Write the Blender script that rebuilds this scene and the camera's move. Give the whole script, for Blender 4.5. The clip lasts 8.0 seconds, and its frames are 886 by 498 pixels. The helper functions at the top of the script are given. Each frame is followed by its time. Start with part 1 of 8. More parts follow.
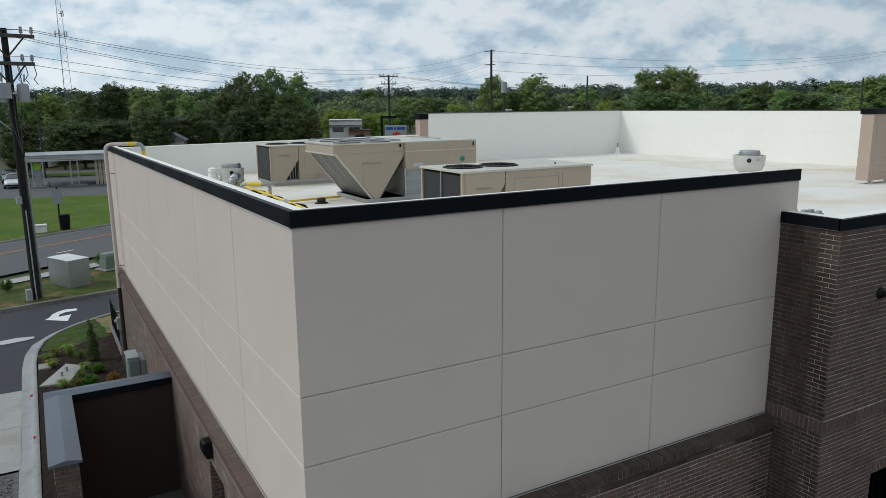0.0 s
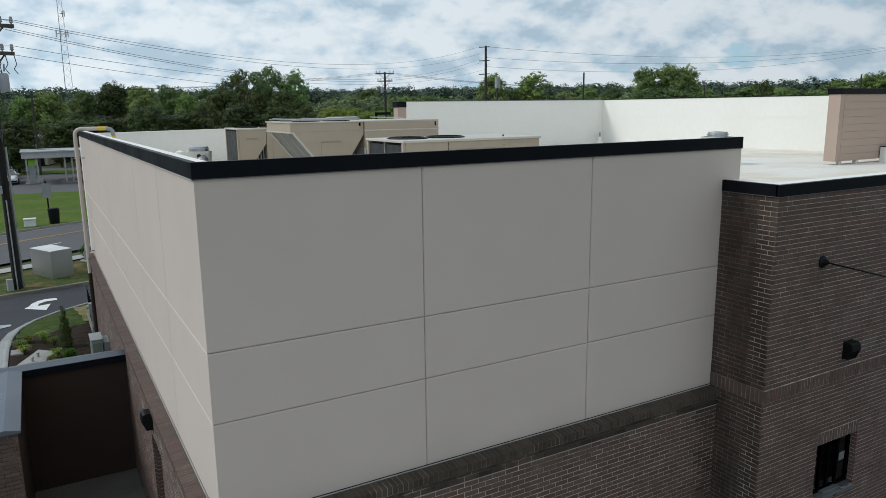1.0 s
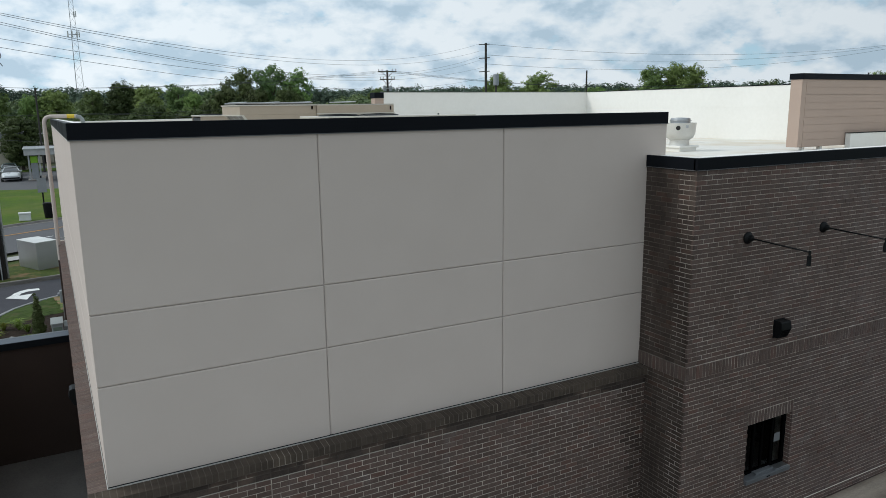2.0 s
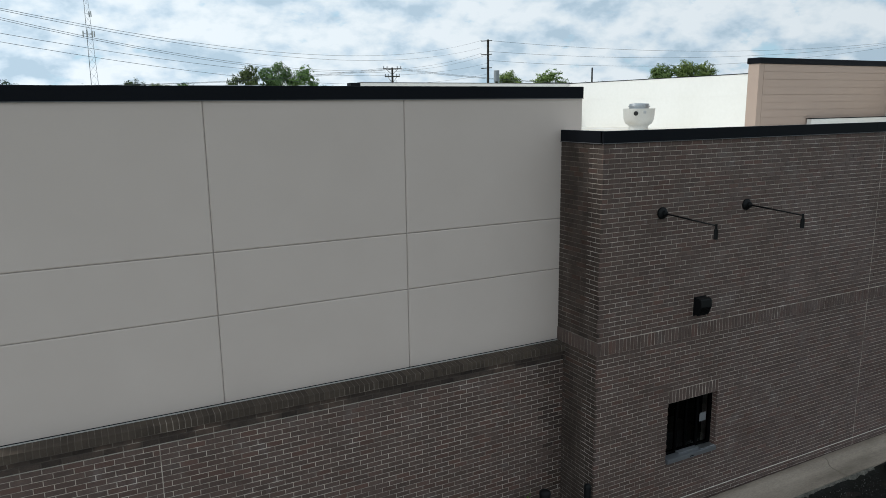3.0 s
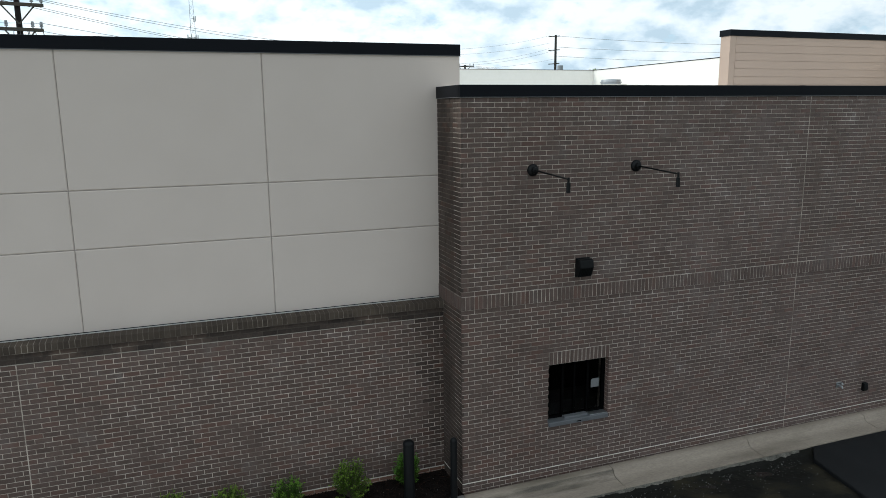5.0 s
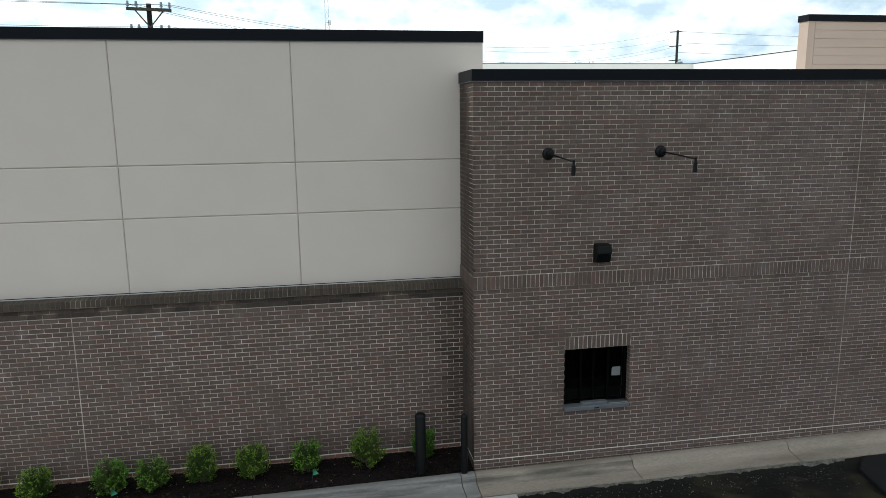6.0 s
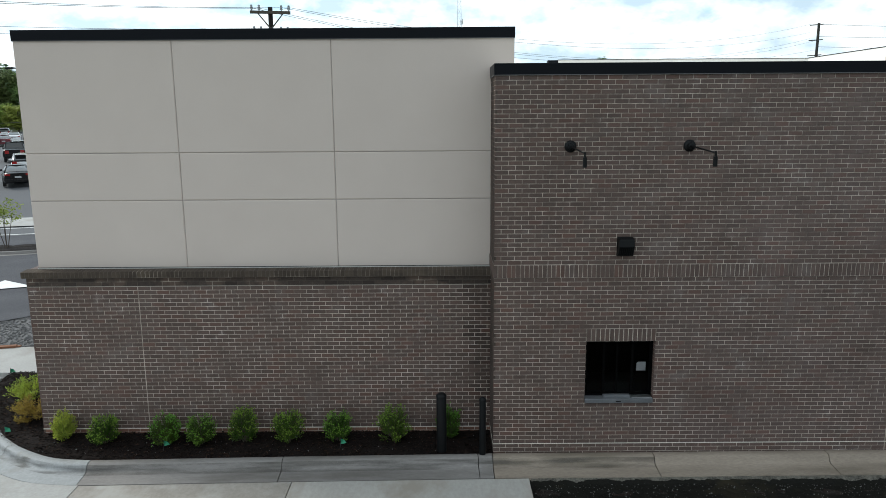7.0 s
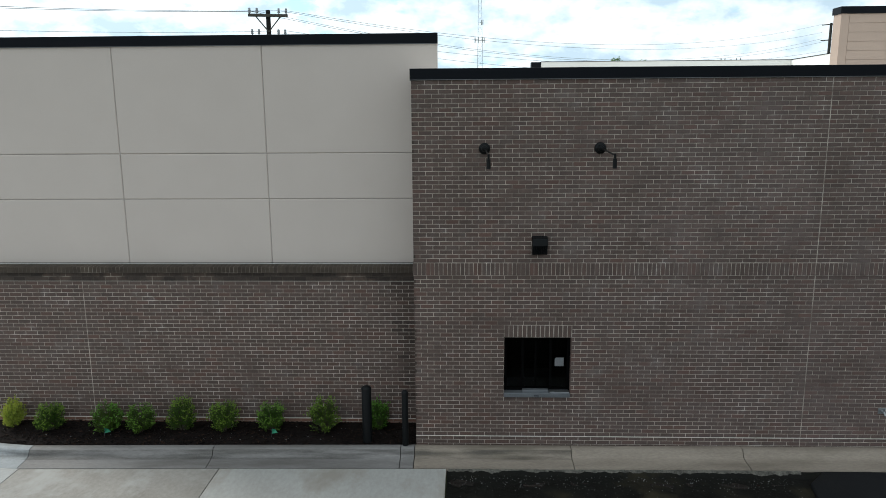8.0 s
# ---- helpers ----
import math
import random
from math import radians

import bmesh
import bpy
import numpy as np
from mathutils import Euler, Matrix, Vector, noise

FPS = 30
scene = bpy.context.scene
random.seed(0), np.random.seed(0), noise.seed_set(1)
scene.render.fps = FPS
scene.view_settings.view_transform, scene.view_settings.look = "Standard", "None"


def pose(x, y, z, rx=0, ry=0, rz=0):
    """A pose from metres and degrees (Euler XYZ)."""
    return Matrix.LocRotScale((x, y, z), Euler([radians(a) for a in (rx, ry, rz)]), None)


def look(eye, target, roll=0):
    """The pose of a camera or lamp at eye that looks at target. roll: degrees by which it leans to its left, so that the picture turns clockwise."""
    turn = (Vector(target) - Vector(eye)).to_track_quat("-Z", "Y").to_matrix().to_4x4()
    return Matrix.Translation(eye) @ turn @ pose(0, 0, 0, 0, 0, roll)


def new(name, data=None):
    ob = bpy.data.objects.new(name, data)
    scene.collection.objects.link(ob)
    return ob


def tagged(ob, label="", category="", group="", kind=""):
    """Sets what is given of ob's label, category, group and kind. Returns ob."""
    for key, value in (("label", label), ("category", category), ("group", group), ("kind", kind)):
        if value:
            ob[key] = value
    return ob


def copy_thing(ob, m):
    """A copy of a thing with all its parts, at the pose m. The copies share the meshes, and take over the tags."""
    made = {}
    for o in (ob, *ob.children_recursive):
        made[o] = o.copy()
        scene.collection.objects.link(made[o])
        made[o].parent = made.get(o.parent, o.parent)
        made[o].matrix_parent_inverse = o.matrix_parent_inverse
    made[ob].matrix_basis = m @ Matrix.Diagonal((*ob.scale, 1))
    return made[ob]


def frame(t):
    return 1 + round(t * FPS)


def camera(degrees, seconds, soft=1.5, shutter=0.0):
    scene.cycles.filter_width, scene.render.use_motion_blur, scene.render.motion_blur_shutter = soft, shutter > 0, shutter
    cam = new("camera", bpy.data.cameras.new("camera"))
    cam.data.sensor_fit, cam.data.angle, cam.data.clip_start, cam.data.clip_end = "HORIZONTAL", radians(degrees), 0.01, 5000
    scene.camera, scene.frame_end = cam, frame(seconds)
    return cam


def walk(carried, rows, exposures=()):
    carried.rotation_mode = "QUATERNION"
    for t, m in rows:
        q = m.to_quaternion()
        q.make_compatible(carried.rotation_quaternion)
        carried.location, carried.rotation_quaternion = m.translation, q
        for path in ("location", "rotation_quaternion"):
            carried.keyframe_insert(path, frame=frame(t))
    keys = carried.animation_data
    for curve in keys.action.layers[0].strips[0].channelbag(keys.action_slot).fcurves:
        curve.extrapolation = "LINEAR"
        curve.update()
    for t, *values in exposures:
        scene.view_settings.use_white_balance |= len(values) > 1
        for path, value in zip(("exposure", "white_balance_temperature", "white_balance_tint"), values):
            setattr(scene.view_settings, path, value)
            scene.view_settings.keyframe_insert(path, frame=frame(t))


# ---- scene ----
cam = camera(63.6, 8.0, soft=0.85)
PATH = [
    (0, (0.017, -0.004, 7.538), (0.992, 1.698, 7.146), -0.6),
    (0.5, (0.398, -0.198, 7.282), (1.372, 1.504, 6.891), -0.7),
    (1, (0.825, -0.486, 7.059), (1.793, 1.22, 6.668), -0.7),
    (1.5, (1.35, -0.814, 6.879), (2.305, 0.899, 6.487), -0.7),
    (1.7, (1.58, -0.947, 6.793), (2.53, 0.769, 6.403), -0.7),
    (2.8, (2.901, -1.767, 6.38), (3.816, -0.032, 5.99), -0.7),
    (3, (3.174, -1.923, 6.299), (4.081, -0.183, 5.91), -0.7),
    (3.5, (3.846, -2.343, 6.113), (4.715, -0.584, 5.726), -0.7),
    (4, (4.514, -2.742, 5.944), (5.324, -0.954, 5.559), -0.7),
    (4.5, (5.219, -3.183, 5.779), (5.96, -1.366, 5.396), -0.6),
    (4.7, (5.492, -3.323, 5.717), (6.21, -1.496, 5.334), -0.6),
    (5.8, (7.044, -4.194, 5.415), (7.495, -2.282, 5.038), -0.6),
    (6, (7.321, -4.334, 5.379), (7.67, -2.401, 5.002), -0.6),
    (6.3, (7.758, -4.543, 5.32), (7.955, -2.589, 4.946), -0.54),
    (6.5, (8.058, -4.675, 5.295), (8.161, -2.713, 4.921), -0.5),
    (6.6, (8.207, -4.736, 5.29), (8.27, -2.772, 4.915), -0.48),
    (6.7, (8.356, -4.793, 5.286), (8.372, -2.829, 4.911), -0.46),
    (6.8, (8.506, -4.847, 5.285), (8.507, -2.883, 4.908), -0.44),
    (6.9, (8.658, -4.899, 5.284), (8.66, -2.935, 4.906), -0.42),
    (7, (8.812, -4.95, 5.284), (8.81, -2.986, 4.906), -0.4),
    (7.2, (9.128, -5.047, 5.288), (9.124, -3.083, 4.909), -0.4),
    (7.3, (9.29, -5.093, 5.291), (9.283, -3.129, 4.913), -0.4),
    (7.5, (9.612, -5.177, 5.3), (9.567, -3.213, 4.922), -0.4),
    (8, (10.404, -5.342, 5.32), (10.339, -3.378, 4.943), -0.4),
]
walk(cam, [(t, look(eye, target, roll)) for t, eye, target, roll in PATH],
     [(0, -0.12, 6550, 12), (1.5, -0.01, 6550, 12), (3.0, 0.10, 6550, 12), (3.5, 0.15, 6550, 12), (4.0, 0.23, 6600, 11.5), (4.5, 0.33, 6600, 11), (6.0, 0.57, 6650, 10.5), (6.5, 0.60, 6650, 10.5), (7.0, 0.56, 6650, 10.5), (8.0, 0.49, 6650, 10.5)])

# ---- world and light ----
world = bpy.data.worlds.new("sky")
scene.world = world
world.use_nodes = True
wt = world.node_tree
wt.nodes.clear()

CLOUD = 6.2                       # clouds to a unit of the deck
SUN_AZ, SUN_EL = 297.0, 40.0      # degrees clockwise from +y, and above the horizon
w_sky = wt.nodes.new("ShaderNodeTexSky")
w_sky.sky_type = "NISHITA"
w_sky.sun_disc = False
w_sky.sun_elevation = radians(SUN_EL)
w_sky.sun_rotation = radians(SUN_AZ)
w_co = wt.nodes.new("ShaderNodeTexCoord")
w_sep = wt.nodes.new("ShaderNodeSeparateXYZ")
wt.links.new(w_co.outputs["Generated"], w_sep.inputs[0])


def wmath(op, a, b):
    n = wt.nodes.new("ShaderNodeMath")
    n.operation = op
    for i, v in enumerate((a, b)):
        if isinstance(v, (int, float)):
            n.inputs[i].default_value = v
        else:
            wt.links.new(v, n.inputs[i])
    return n.outputs[0]


# directions laid out on a flat cloud deck, so that the clouds draw together towards the horizon
w_h = wmath("ADD", wmath("MAXIMUM", w_sep.outputs[2], 0.0), 0.50)
w_vec = wt.nodes.new("ShaderNodeCombineXYZ")
wt.links.new(wmath("DIVIDE", w_sep.outputs[0], w_h), w_vec.inputs[0])
wt.links.new(wmath("DIVIDE", w_sep.outputs[1], w_h), w_vec.inputs[1])


def wnoise(scale, detail, rough, shift, near=1.0, warp=0.0):
    mp = wt.nodes.new("ShaderNodeMapping")
    mp.inputs["Location"].default_value = shift
    mp.inputs["Scale"].default_value = (near, near, near)
    wt.links.new(w_vec.outputs[0], mp.inputs[0])
    n = wt.nodes.new("ShaderNodeTexNoise")
    n.inputs["Scale"].default_value = scale
    n.inputs["Detail"].default_value = detail
    n.inputs["Roughness"].default_value = rough
    n.inputs["Distortion"].default_value = warp
    wt.links.new(mp.outputs[0], n.inputs["Vector"])
    return n.outputs["Fac"]


def wramp(fac, stops):
    r = wt.nodes.new("ShaderNodeValToRGB")
    while len(r.color_ramp.elements) < len(stops):
        r.color_ramp.elements.new(0.5)
    for e, (p, c) in zip(r.color_ramp.elements, stops):
        e.position, e.color = p, (*c, 1)
    wt.links.new(fac, r.inputs[0])
    return r.outputs[0]


# thickness of the deck here and a little nearer: its near flanks are lit, its undersides grey
deck = wnoise(CLOUD, 9.0, 0.58, (3.1, 0.7, 0.4), 1.0, 0.05)
deck_near = wnoise(CLOUD, 5.0, 0.55, (3.1, 0.7, 0.4), 0.962, 0.05)
broad = wnoise(0.7, 3.0, 0.5, (4.4, 1.2, 0.3))
flank = wmath("MULTIPLY", wmath("SUBTRACT", deck, deck_near), 1.5)
body = wmath("MULTIPLY", wmath("SUBTRACT", 0.52, deck), 0.6)
cloud_shade = wmath("ADD", wmath("ADD", wmath("ADD", 0.5, flank), body), wmath("MULTIPLY", wmath("SUBTRACT", broad, 0.5), 0.5))
cover = wramp(deck, [(0.34, (0.80, 0.80, 0.80)), (0.42, (1, 1, 1))])
lit = wramp(cloud_shade, [(0.32, (0.50, 0.67, 0.80)), (0.42, (0.65, 0.81, 0.93)), (0.51, (0.78, 0.91, 0.99)), (0.61, (0.88, 0.99, 1.05))])
thin = wramp(deck, [(0.33, (1, 1, 1)), (0.42, (0, 0, 0))])
w_thin = wt.nodes.new("ShaderNodeMix")
w_thin.data_type = "RGBA"
wt.links.new(thin, w_thin.inputs["Factor"])
wt.links.new(lit, w_thin.inputs["A"])
w_thin.inputs["B"].default_value = (0.50, 0.80, 1.0, 1)
tone = w_thin.outputs["Result"]
w_gain = wt.nodes.new("ShaderNodeVectorMath")
w_gain.operation = "SCALE"
w_sunny = wmath("ADD", wmath("MULTIPLY", w_sep.outputs[0], math.sin(radians(SUN_AZ))), wmath("MULTIPLY", w_sep.outputs[1], math.cos(radians(SUN_AZ))))
wt.links.new(wmath("ADD", wmath("MULTIPLY", w_sunny, 2.2), 9.2), w_gain.inputs["Scale"])
wt.links.new(tone, w_gain.inputs[0])
w_mix = wt.nodes.new("ShaderNodeMix")
w_mix.data_type = "RGBA"
wt.links.new(cover, w_mix.inputs["Factor"])
wt.links.new(w_sky.outputs[0], w_mix.inputs["A"])
wt.links.new(w_gain.outputs[0], w_mix.inputs["B"])
w_bg = wt.nodes.new("ShaderNodeBackground")
w_bg.inputs["Strength"].default_value = 0.091
wt.links.new(w_mix.outputs["Result"], w_bg.inputs["Color"])
w_out = wt.nodes.new("ShaderNodeOutputWorld")
wt.links.new(w_bg.outputs[0], w_out.inputs["Surface"])

sun = new("sun", bpy.data.lights.new("sun", "SUN"))
sun.data.energy, sun.data.angle, sun.data.color = 1.45, radians(16.0), (0.99, 1.0, 0.945)
sun_dir = Vector((math.sin(radians(SUN_AZ)) * math.cos(radians(SUN_EL)), math.cos(radians(SUN_AZ)) * math.cos(radians(SUN_EL)), math.sin(radians(SUN_EL))))
sun.matrix_world = look(sun_dir * 60, (0, 0, 0))

# ---- materials ----
def material(name, base, dark=None, light=None, scale=3.0, fine=60.0, rough=0.8, metal=0.0, bump=0.1, bump_scale=80.0,
             spec=0.4, rand="", rand_amount=0.0, stretch=(1, 1, 1), stain=None, stain_scale=0.6, stain_at=(0.55, 0.72), rough_var=0.1, coat=0.0, warm=None, world=False, wet=None, wet_at=(0.58, 0.70), wet_tone=(0.68, 0.66, 0.65), bloom=None, bloom_at=(0.58, 0.68), salts=None, salts_x=(10.5, 14.0)):
    """Principled surface: base colour varied at two scales, fine relief, wear; rand: '', 'object' or 'island'."""
    m = bpy.data.materials.new(name)
    m.use_nodes = True
    nt = m.node_tree
    b = nt.nodes["Principled BSDF"]
    b.inputs["Metallic"].default_value = metal
    b.inputs["Specular IOR Level"].default_value = spec
    b.inputs["Coat Weight"].default_value = coat
    co = nt.nodes.new("ShaderNodeTexCoord")
    mp = nt.nodes.new("ShaderNodeMapping")
    mp.inputs["Scale"].default_value = stretch
    nt.links.new(nt.nodes.new("ShaderNodeNewGeometry").outputs["Position"] if world else co.outputs["Object"], mp.inputs[0])
    dark = dark or tuple(c * 0.8 for c in base)
    light = light or tuple(min(1, c * 1.15) for c in base)

    def nz(s, d, r=0.55):
        n = nt.nodes.new("ShaderNodeTexNoise")
        n.inputs["Scale"].default_value, n.inputs["Detail"].default_value, n.inputs["Roughness"].default_value = s, d, r
        nt.links.new(mp.outputs[0], n.inputs["Vector"])
        return n.outputs["Fac"]

    def mix(kind, f, a, c):
        n = nt.nodes.new("ShaderNodeMix")
        n.data_type, n.blend_type = "RGBA", kind
        for key, v in (("Factor", f), ("A", a), ("B", c)):
            if isinstance(v, (int, float)):
                n.inputs[key].default_value = v
            elif isinstance(v, tuple):
                n.inputs[key].default_value = (*v, 1)
            else:
                nt.links.new(v, n.inputs[key])
        return n.outputs["Result"]

    def ramp(f, lo, hi):
        n = nt.nodes.new("ShaderNodeMapRange")
        n.inputs["From Min"].default_value, n.inputs["From Max"].default_value = lo, hi
        nt.links.new(f, n.inputs["Value"])
        return n.outputs["Result"]

    big = ramp(nz(scale, 4), 0.3, 0.7)
    small = ramp(nz(fine, 3), 0.3, 0.7)
    col = mix("MIX", big, dark, light)
    col = mix("MIX", 0.45, col, mix("MIX", small, dark, light))
    if rand:
        if rand == "object":
            r = nt.nodes.new("ShaderNodeObjectInfo").outputs["Random"]
        else:
            r = nt.nodes.new("ShaderNodeNewGeometry").outputs["Random Per Island"]
        n = nt.nodes.new("ShaderNodeMapRange")
        n.inputs["To Min"].default_value, n.inputs["To Max"].default_value = 1 - rand_amount, 1 + rand_amount
        nt.links.new(r, n.inputs["Value"])
        grey = nt.nodes.new("ShaderNodeCombineColor")
        for i in range(3):
            nt.links.new(n.outputs["Result"], grey.inputs[i])
        if warm:
            h = nt.nodes.new("ShaderNodeMath")
            h.operation = "MULTIPLY"
            nt.links.new(r, h.inputs[0])
            h.inputs[1].default_value = 37.7
            fr = nt.nodes.new("ShaderNodeMath")
            fr.operation = "FRACT"
            nt.links.new(h.outputs[0], fr.inputs[0])
            col = mix("MIX", ramp(fr.outputs[0], 0.72, 1.05), col, warm)
        col = mix("MULTIPLY", 1.0, col, grey.outputs[0])
    if stain:
        col = mix("MIX", ramp(nz(stain_scale, 5, 0.6), *stain_at), col, stain)
    if wet:
        wp = nt.nodes.new("ShaderNodeMapping")
        wp.inputs["Scale"].default_value = wet
        nt.links.new(nt.nodes.new("ShaderNodeNewGeometry").outputs["Position"], wp.inputs[0])
        wn = nt.nodes.new("ShaderNodeTexNoise")
        wn.inputs["Scale"].default_value, wn.inputs["Detail"].default_value, wn.inputs["Roughness"].default_value = 1.0, 6, 0.65
        nt.links.new(wp.outputs[0], wn.inputs["Vector"])
        col = mix("MULTIPLY", ramp(wn.outputs["Fac"], *wet_at), col, wet_tone)
    if salts:
        xs = nt.nodes.new("ShaderNodeSeparateXYZ")
        nt.links.new(mp.outputs[0], xs.inputs[0])
        both = nt.nodes.new("ShaderNodeMath")
        both.operation = "MULTIPLY"
        nt.links.new(ramp(xs.outputs[0], *salts_x), both.inputs[0])
        nt.links.new(ramp(nz(0.9, 5, 0.62), 0.34, 0.66), both.inputs[1])
        col = mix("MIX", both.outputs[0], col, mix("ADD", 1.0, col, salts))
    if bloom:
        col = mix("MIX", ramp(nz(1.7, 7, 0.72), *bloom_at), col, bloom)
    nt.links.new(col, b.inputs["Base Color"])
    rr = nt.nodes.new("ShaderNodeMapRange")
    rr.inputs["To Min"].default_value, rr.inputs["To Max"].default_value = max(0.02, rough - rough_var), min(1, rough + rough_var)
    nt.links.new(big, rr.inputs["Value"])
    nt.links.new(rr.outputs["Result"], b.inputs["Roughness"])
    if bump:
        bp = nt.nodes.new("ShaderNodeBump")
        bp.inputs["Strength"].default_value, bp.inputs["Distance"].default_value = bump, 0.01
        nt.links.new(nz(bump_scale, 4), bp.inputs["Height"])
        nt.links.new(bp.outputs[0], b.inputs["Normal"])
    return m


def leaf_material(name, dark, light, tint=0.25, patch=0.45, thin=0.4):
    m = bpy.data.materials.new(name)
    m.use_nodes = True
    nt = m.node_tree
    b = nt.nodes["Principled BSDF"]
    out = nt.nodes["Material Output"]
    g = nt.nodes.new("ShaderNodeNewGeometry")
    o = nt.nodes.new("ShaderNodeObjectInfo")
    a = nt.nodes.new("ShaderNodeMix")
    a.data_type = "RGBA"
    a.inputs["A"].default_value, a.inputs["B"].default_value = (*dark, 1), (*light, 1)
    co = nt.nodes.new("ShaderNodeTexCoord")
    nz = nt.nodes.new("ShaderNodeTexNoise")
    nz.inputs["Scale"].default_value, nz.inputs["Detail"].default_value = patch, 3
    nt.links.new(co.outputs["Object"], nz.inputs["Vector"])
    pm = nt.nodes.new("ShaderNodeMapRange")
    pm.inputs["From Min"].default_value, pm.inputs["From Max"].default_value = 0.35, 0.65
    pm.inputs["To Min"].default_value, pm.inputs["To Max"].default_value = 0.0, 0.7
    nt.links.new(nz.outputs["Fac"], pm.inputs["Value"])
    half = nt.nodes.new("ShaderNodeMath")
    half.operation = "MULTIPLY_ADD"
    nt.links.new(g.outputs["Random Per Island"], half.inputs[0])
    half.inputs[1].default_value = 0.2
    nt.links.new(pm.outputs["Result"], half.inputs[2])
    nt.links.new(half.outputs[0], a.inputs["Factor"])
    hv = nt.nodes.new("ShaderNodeHueSaturation")
    mr = nt.nodes.new("ShaderNodeMapRange")
    mr.inputs["To Min"].default_value, mr.inputs["To Max"].default_value = 1 - tint, 1 + tint
    nt.links.new(o.outputs["Random"], mr.inputs["Value"])
    nt.links.new(mr.outputs["Result"], hv.inputs["Value"])
    hue = nt.nodes.new("ShaderNodeMapRange")
    hue.inputs["To Min"].default_value, hue.inputs["To Max"].default_value = 0.515, 0.47
    far = nt.nodes.new("ShaderNodeMath")
    far.operation = "FRACT"
    times = nt.nodes.new("ShaderNodeMath")
    times.operation = "MULTIPLY"
    times.inputs[1].default_value = 17.3
    nt.links.new(o.outputs["Random"], times.inputs[0])
    nt.links.new(times.outputs[0], far.inputs[0])
    nt.links.new(far.outputs[0], hue.inputs["Value"])
    nt.links.new(hue.outputs["Result"], hv.inputs["Hue"])
    nt.links.new(a.outputs["Result"], hv.inputs["Color"])
    nt.links.new(hv.outputs[0], b.inputs["Base Color"])
    b.inputs["Roughness"].default_value = 0.6
    b.inputs["Specular IOR Level"].default_value = 0.25
    tr = nt.nodes.new("ShaderNodeBsdfTranslucent")
    nt.links.new(hv.outputs[0], tr.inputs["Color"])
    mx = nt.nodes.new("ShaderNodeMixShader")
    mx.inputs[0].default_value = thin
    nt.links.new(b.outputs[0], mx.inputs[1])
    nt.links.new(tr.outputs[0], mx.inputs[2])
    nt.links.new(mx.outputs[0], out.inputs["Surface"])
    return m


def glass_material(name, tint=(0.75, 0.8, 0.8)):
    m = bpy.data.materials.new(name)
    m.use_nodes = True
    b = m.node_tree.nodes["Principled BSDF"]
    b.inputs["Base Color"].default_value = (*tint, 1)
    b.inputs["Roughness"].default_value = 0.02
    b.inputs["Transmission Weight"].default_value = 1.0
    b.inputs["IOR"].default_value = 1.18
    return m


M_STUCCO = material("stucco", (0.557, 0.483, 0.438), (0.532, 0.460, 0.416), (0.582, 0.507, 0.460), scale=0.9, fine=140, rough=0.9, bump=0.25, bump_scale=260, spec=0.2, rough_var=0.03, world=True)
M_STUCCO_JOINT = material("stucco_joint", (0.35, 0.315, 0.29), scale=2, rough=0.9, bump=0.1)
M_BRICK = material("brick", (0.097, 0.0645, 0.0535), (0.068, 0.0455, 0.0378), (0.126, 0.0843, 0.0705), scale=9, fine=70, rough=0.72, bump=0.5, bump_scale=110, rand="object", rand_amount=0.16, spec=0.4, stain=(0.150, 0.122, 0.112), stain_scale=2.6, stain_at=(0.56, 0.90), warm=(0.112, 0.060, 0.047), world=True, wet=(0.9, 0.9, 0.55), wet_at=(0.54, 0.74), wet_tone=(0.86, 0.84, 0.83), bloom=(0.21, 0.175, 0.165), bloom_at=(0.60, 0.80), salts=(0.036, 0.029, 0.030))
M_BRICK_RUN = material("brick_run", (0.097, 0.0645, 0.0535), (0.068, 0.0455, 0.0378), (0.126, 0.0843, 0.0705), scale=9, fine=70, rough=0.72, bump=0.5, bump_scale=110, rand="island", rand_amount=0.16, spec=0.4, stain=(0.150, 0.122, 0.112), stain_scale=2.6, stain_at=(0.56, 0.90), warm=(0.112, 0.060, 0.047), world=True, wet=(0.9, 0.9, 0.55), wet_at=(0.54, 0.74), wet_tone=(0.86, 0.84, 0.83), bloom=(0.21, 0.175, 0.165), bloom_at=(0.60, 0.80), salts=(0.036, 0.029, 0.030))
# darker brick for the return wall, with darker uneven patches
M_BRICK_DARK = material("brick_dark", (0.078, 0.056, 0.046), (0.056, 0.041, 0.034), (0.100, 0.074, 0.062), scale=9, fine=70, rough=0.8, bump=0.5, bump_scale=110, rand="object", rand_amount=0.17, spec=0.25, warm=(0.105, 0.060, 0.046), world=True, wet=(1.3, 1.3, 0.45), wet_at=(0.40, 0.62), wet_tone=(0.55, 0.52, 0.50))
M_BRICK_RED = material("brick_red", (0.20, 0.10, 0.07), scale=9, rough=0.85, bump=0.5, bump_scale=110, rand="island", rand_amount=0.2)
M_MORTAR = material("mortar", (0.44, 0.38, 0.325), (0.20, 0.17, 0.145), (0.72, 0.63, 0.55), scale=5.5, fine=16, rough=0.95, bump=0.5, bump_scale=160, spec=0.2, world=True, stain=(0.18, 0.15, 0.128), stain_scale=1.6, stain_at=(0.52, 0.68), wet=(0.9, 0.9, 0.55), wet_at=(0.54, 0.74), wet_tone=(0.86, 0.84, 0.83), bloom=(0.78, 0.70, 0.63), bloom_at=(0.55, 0.68))
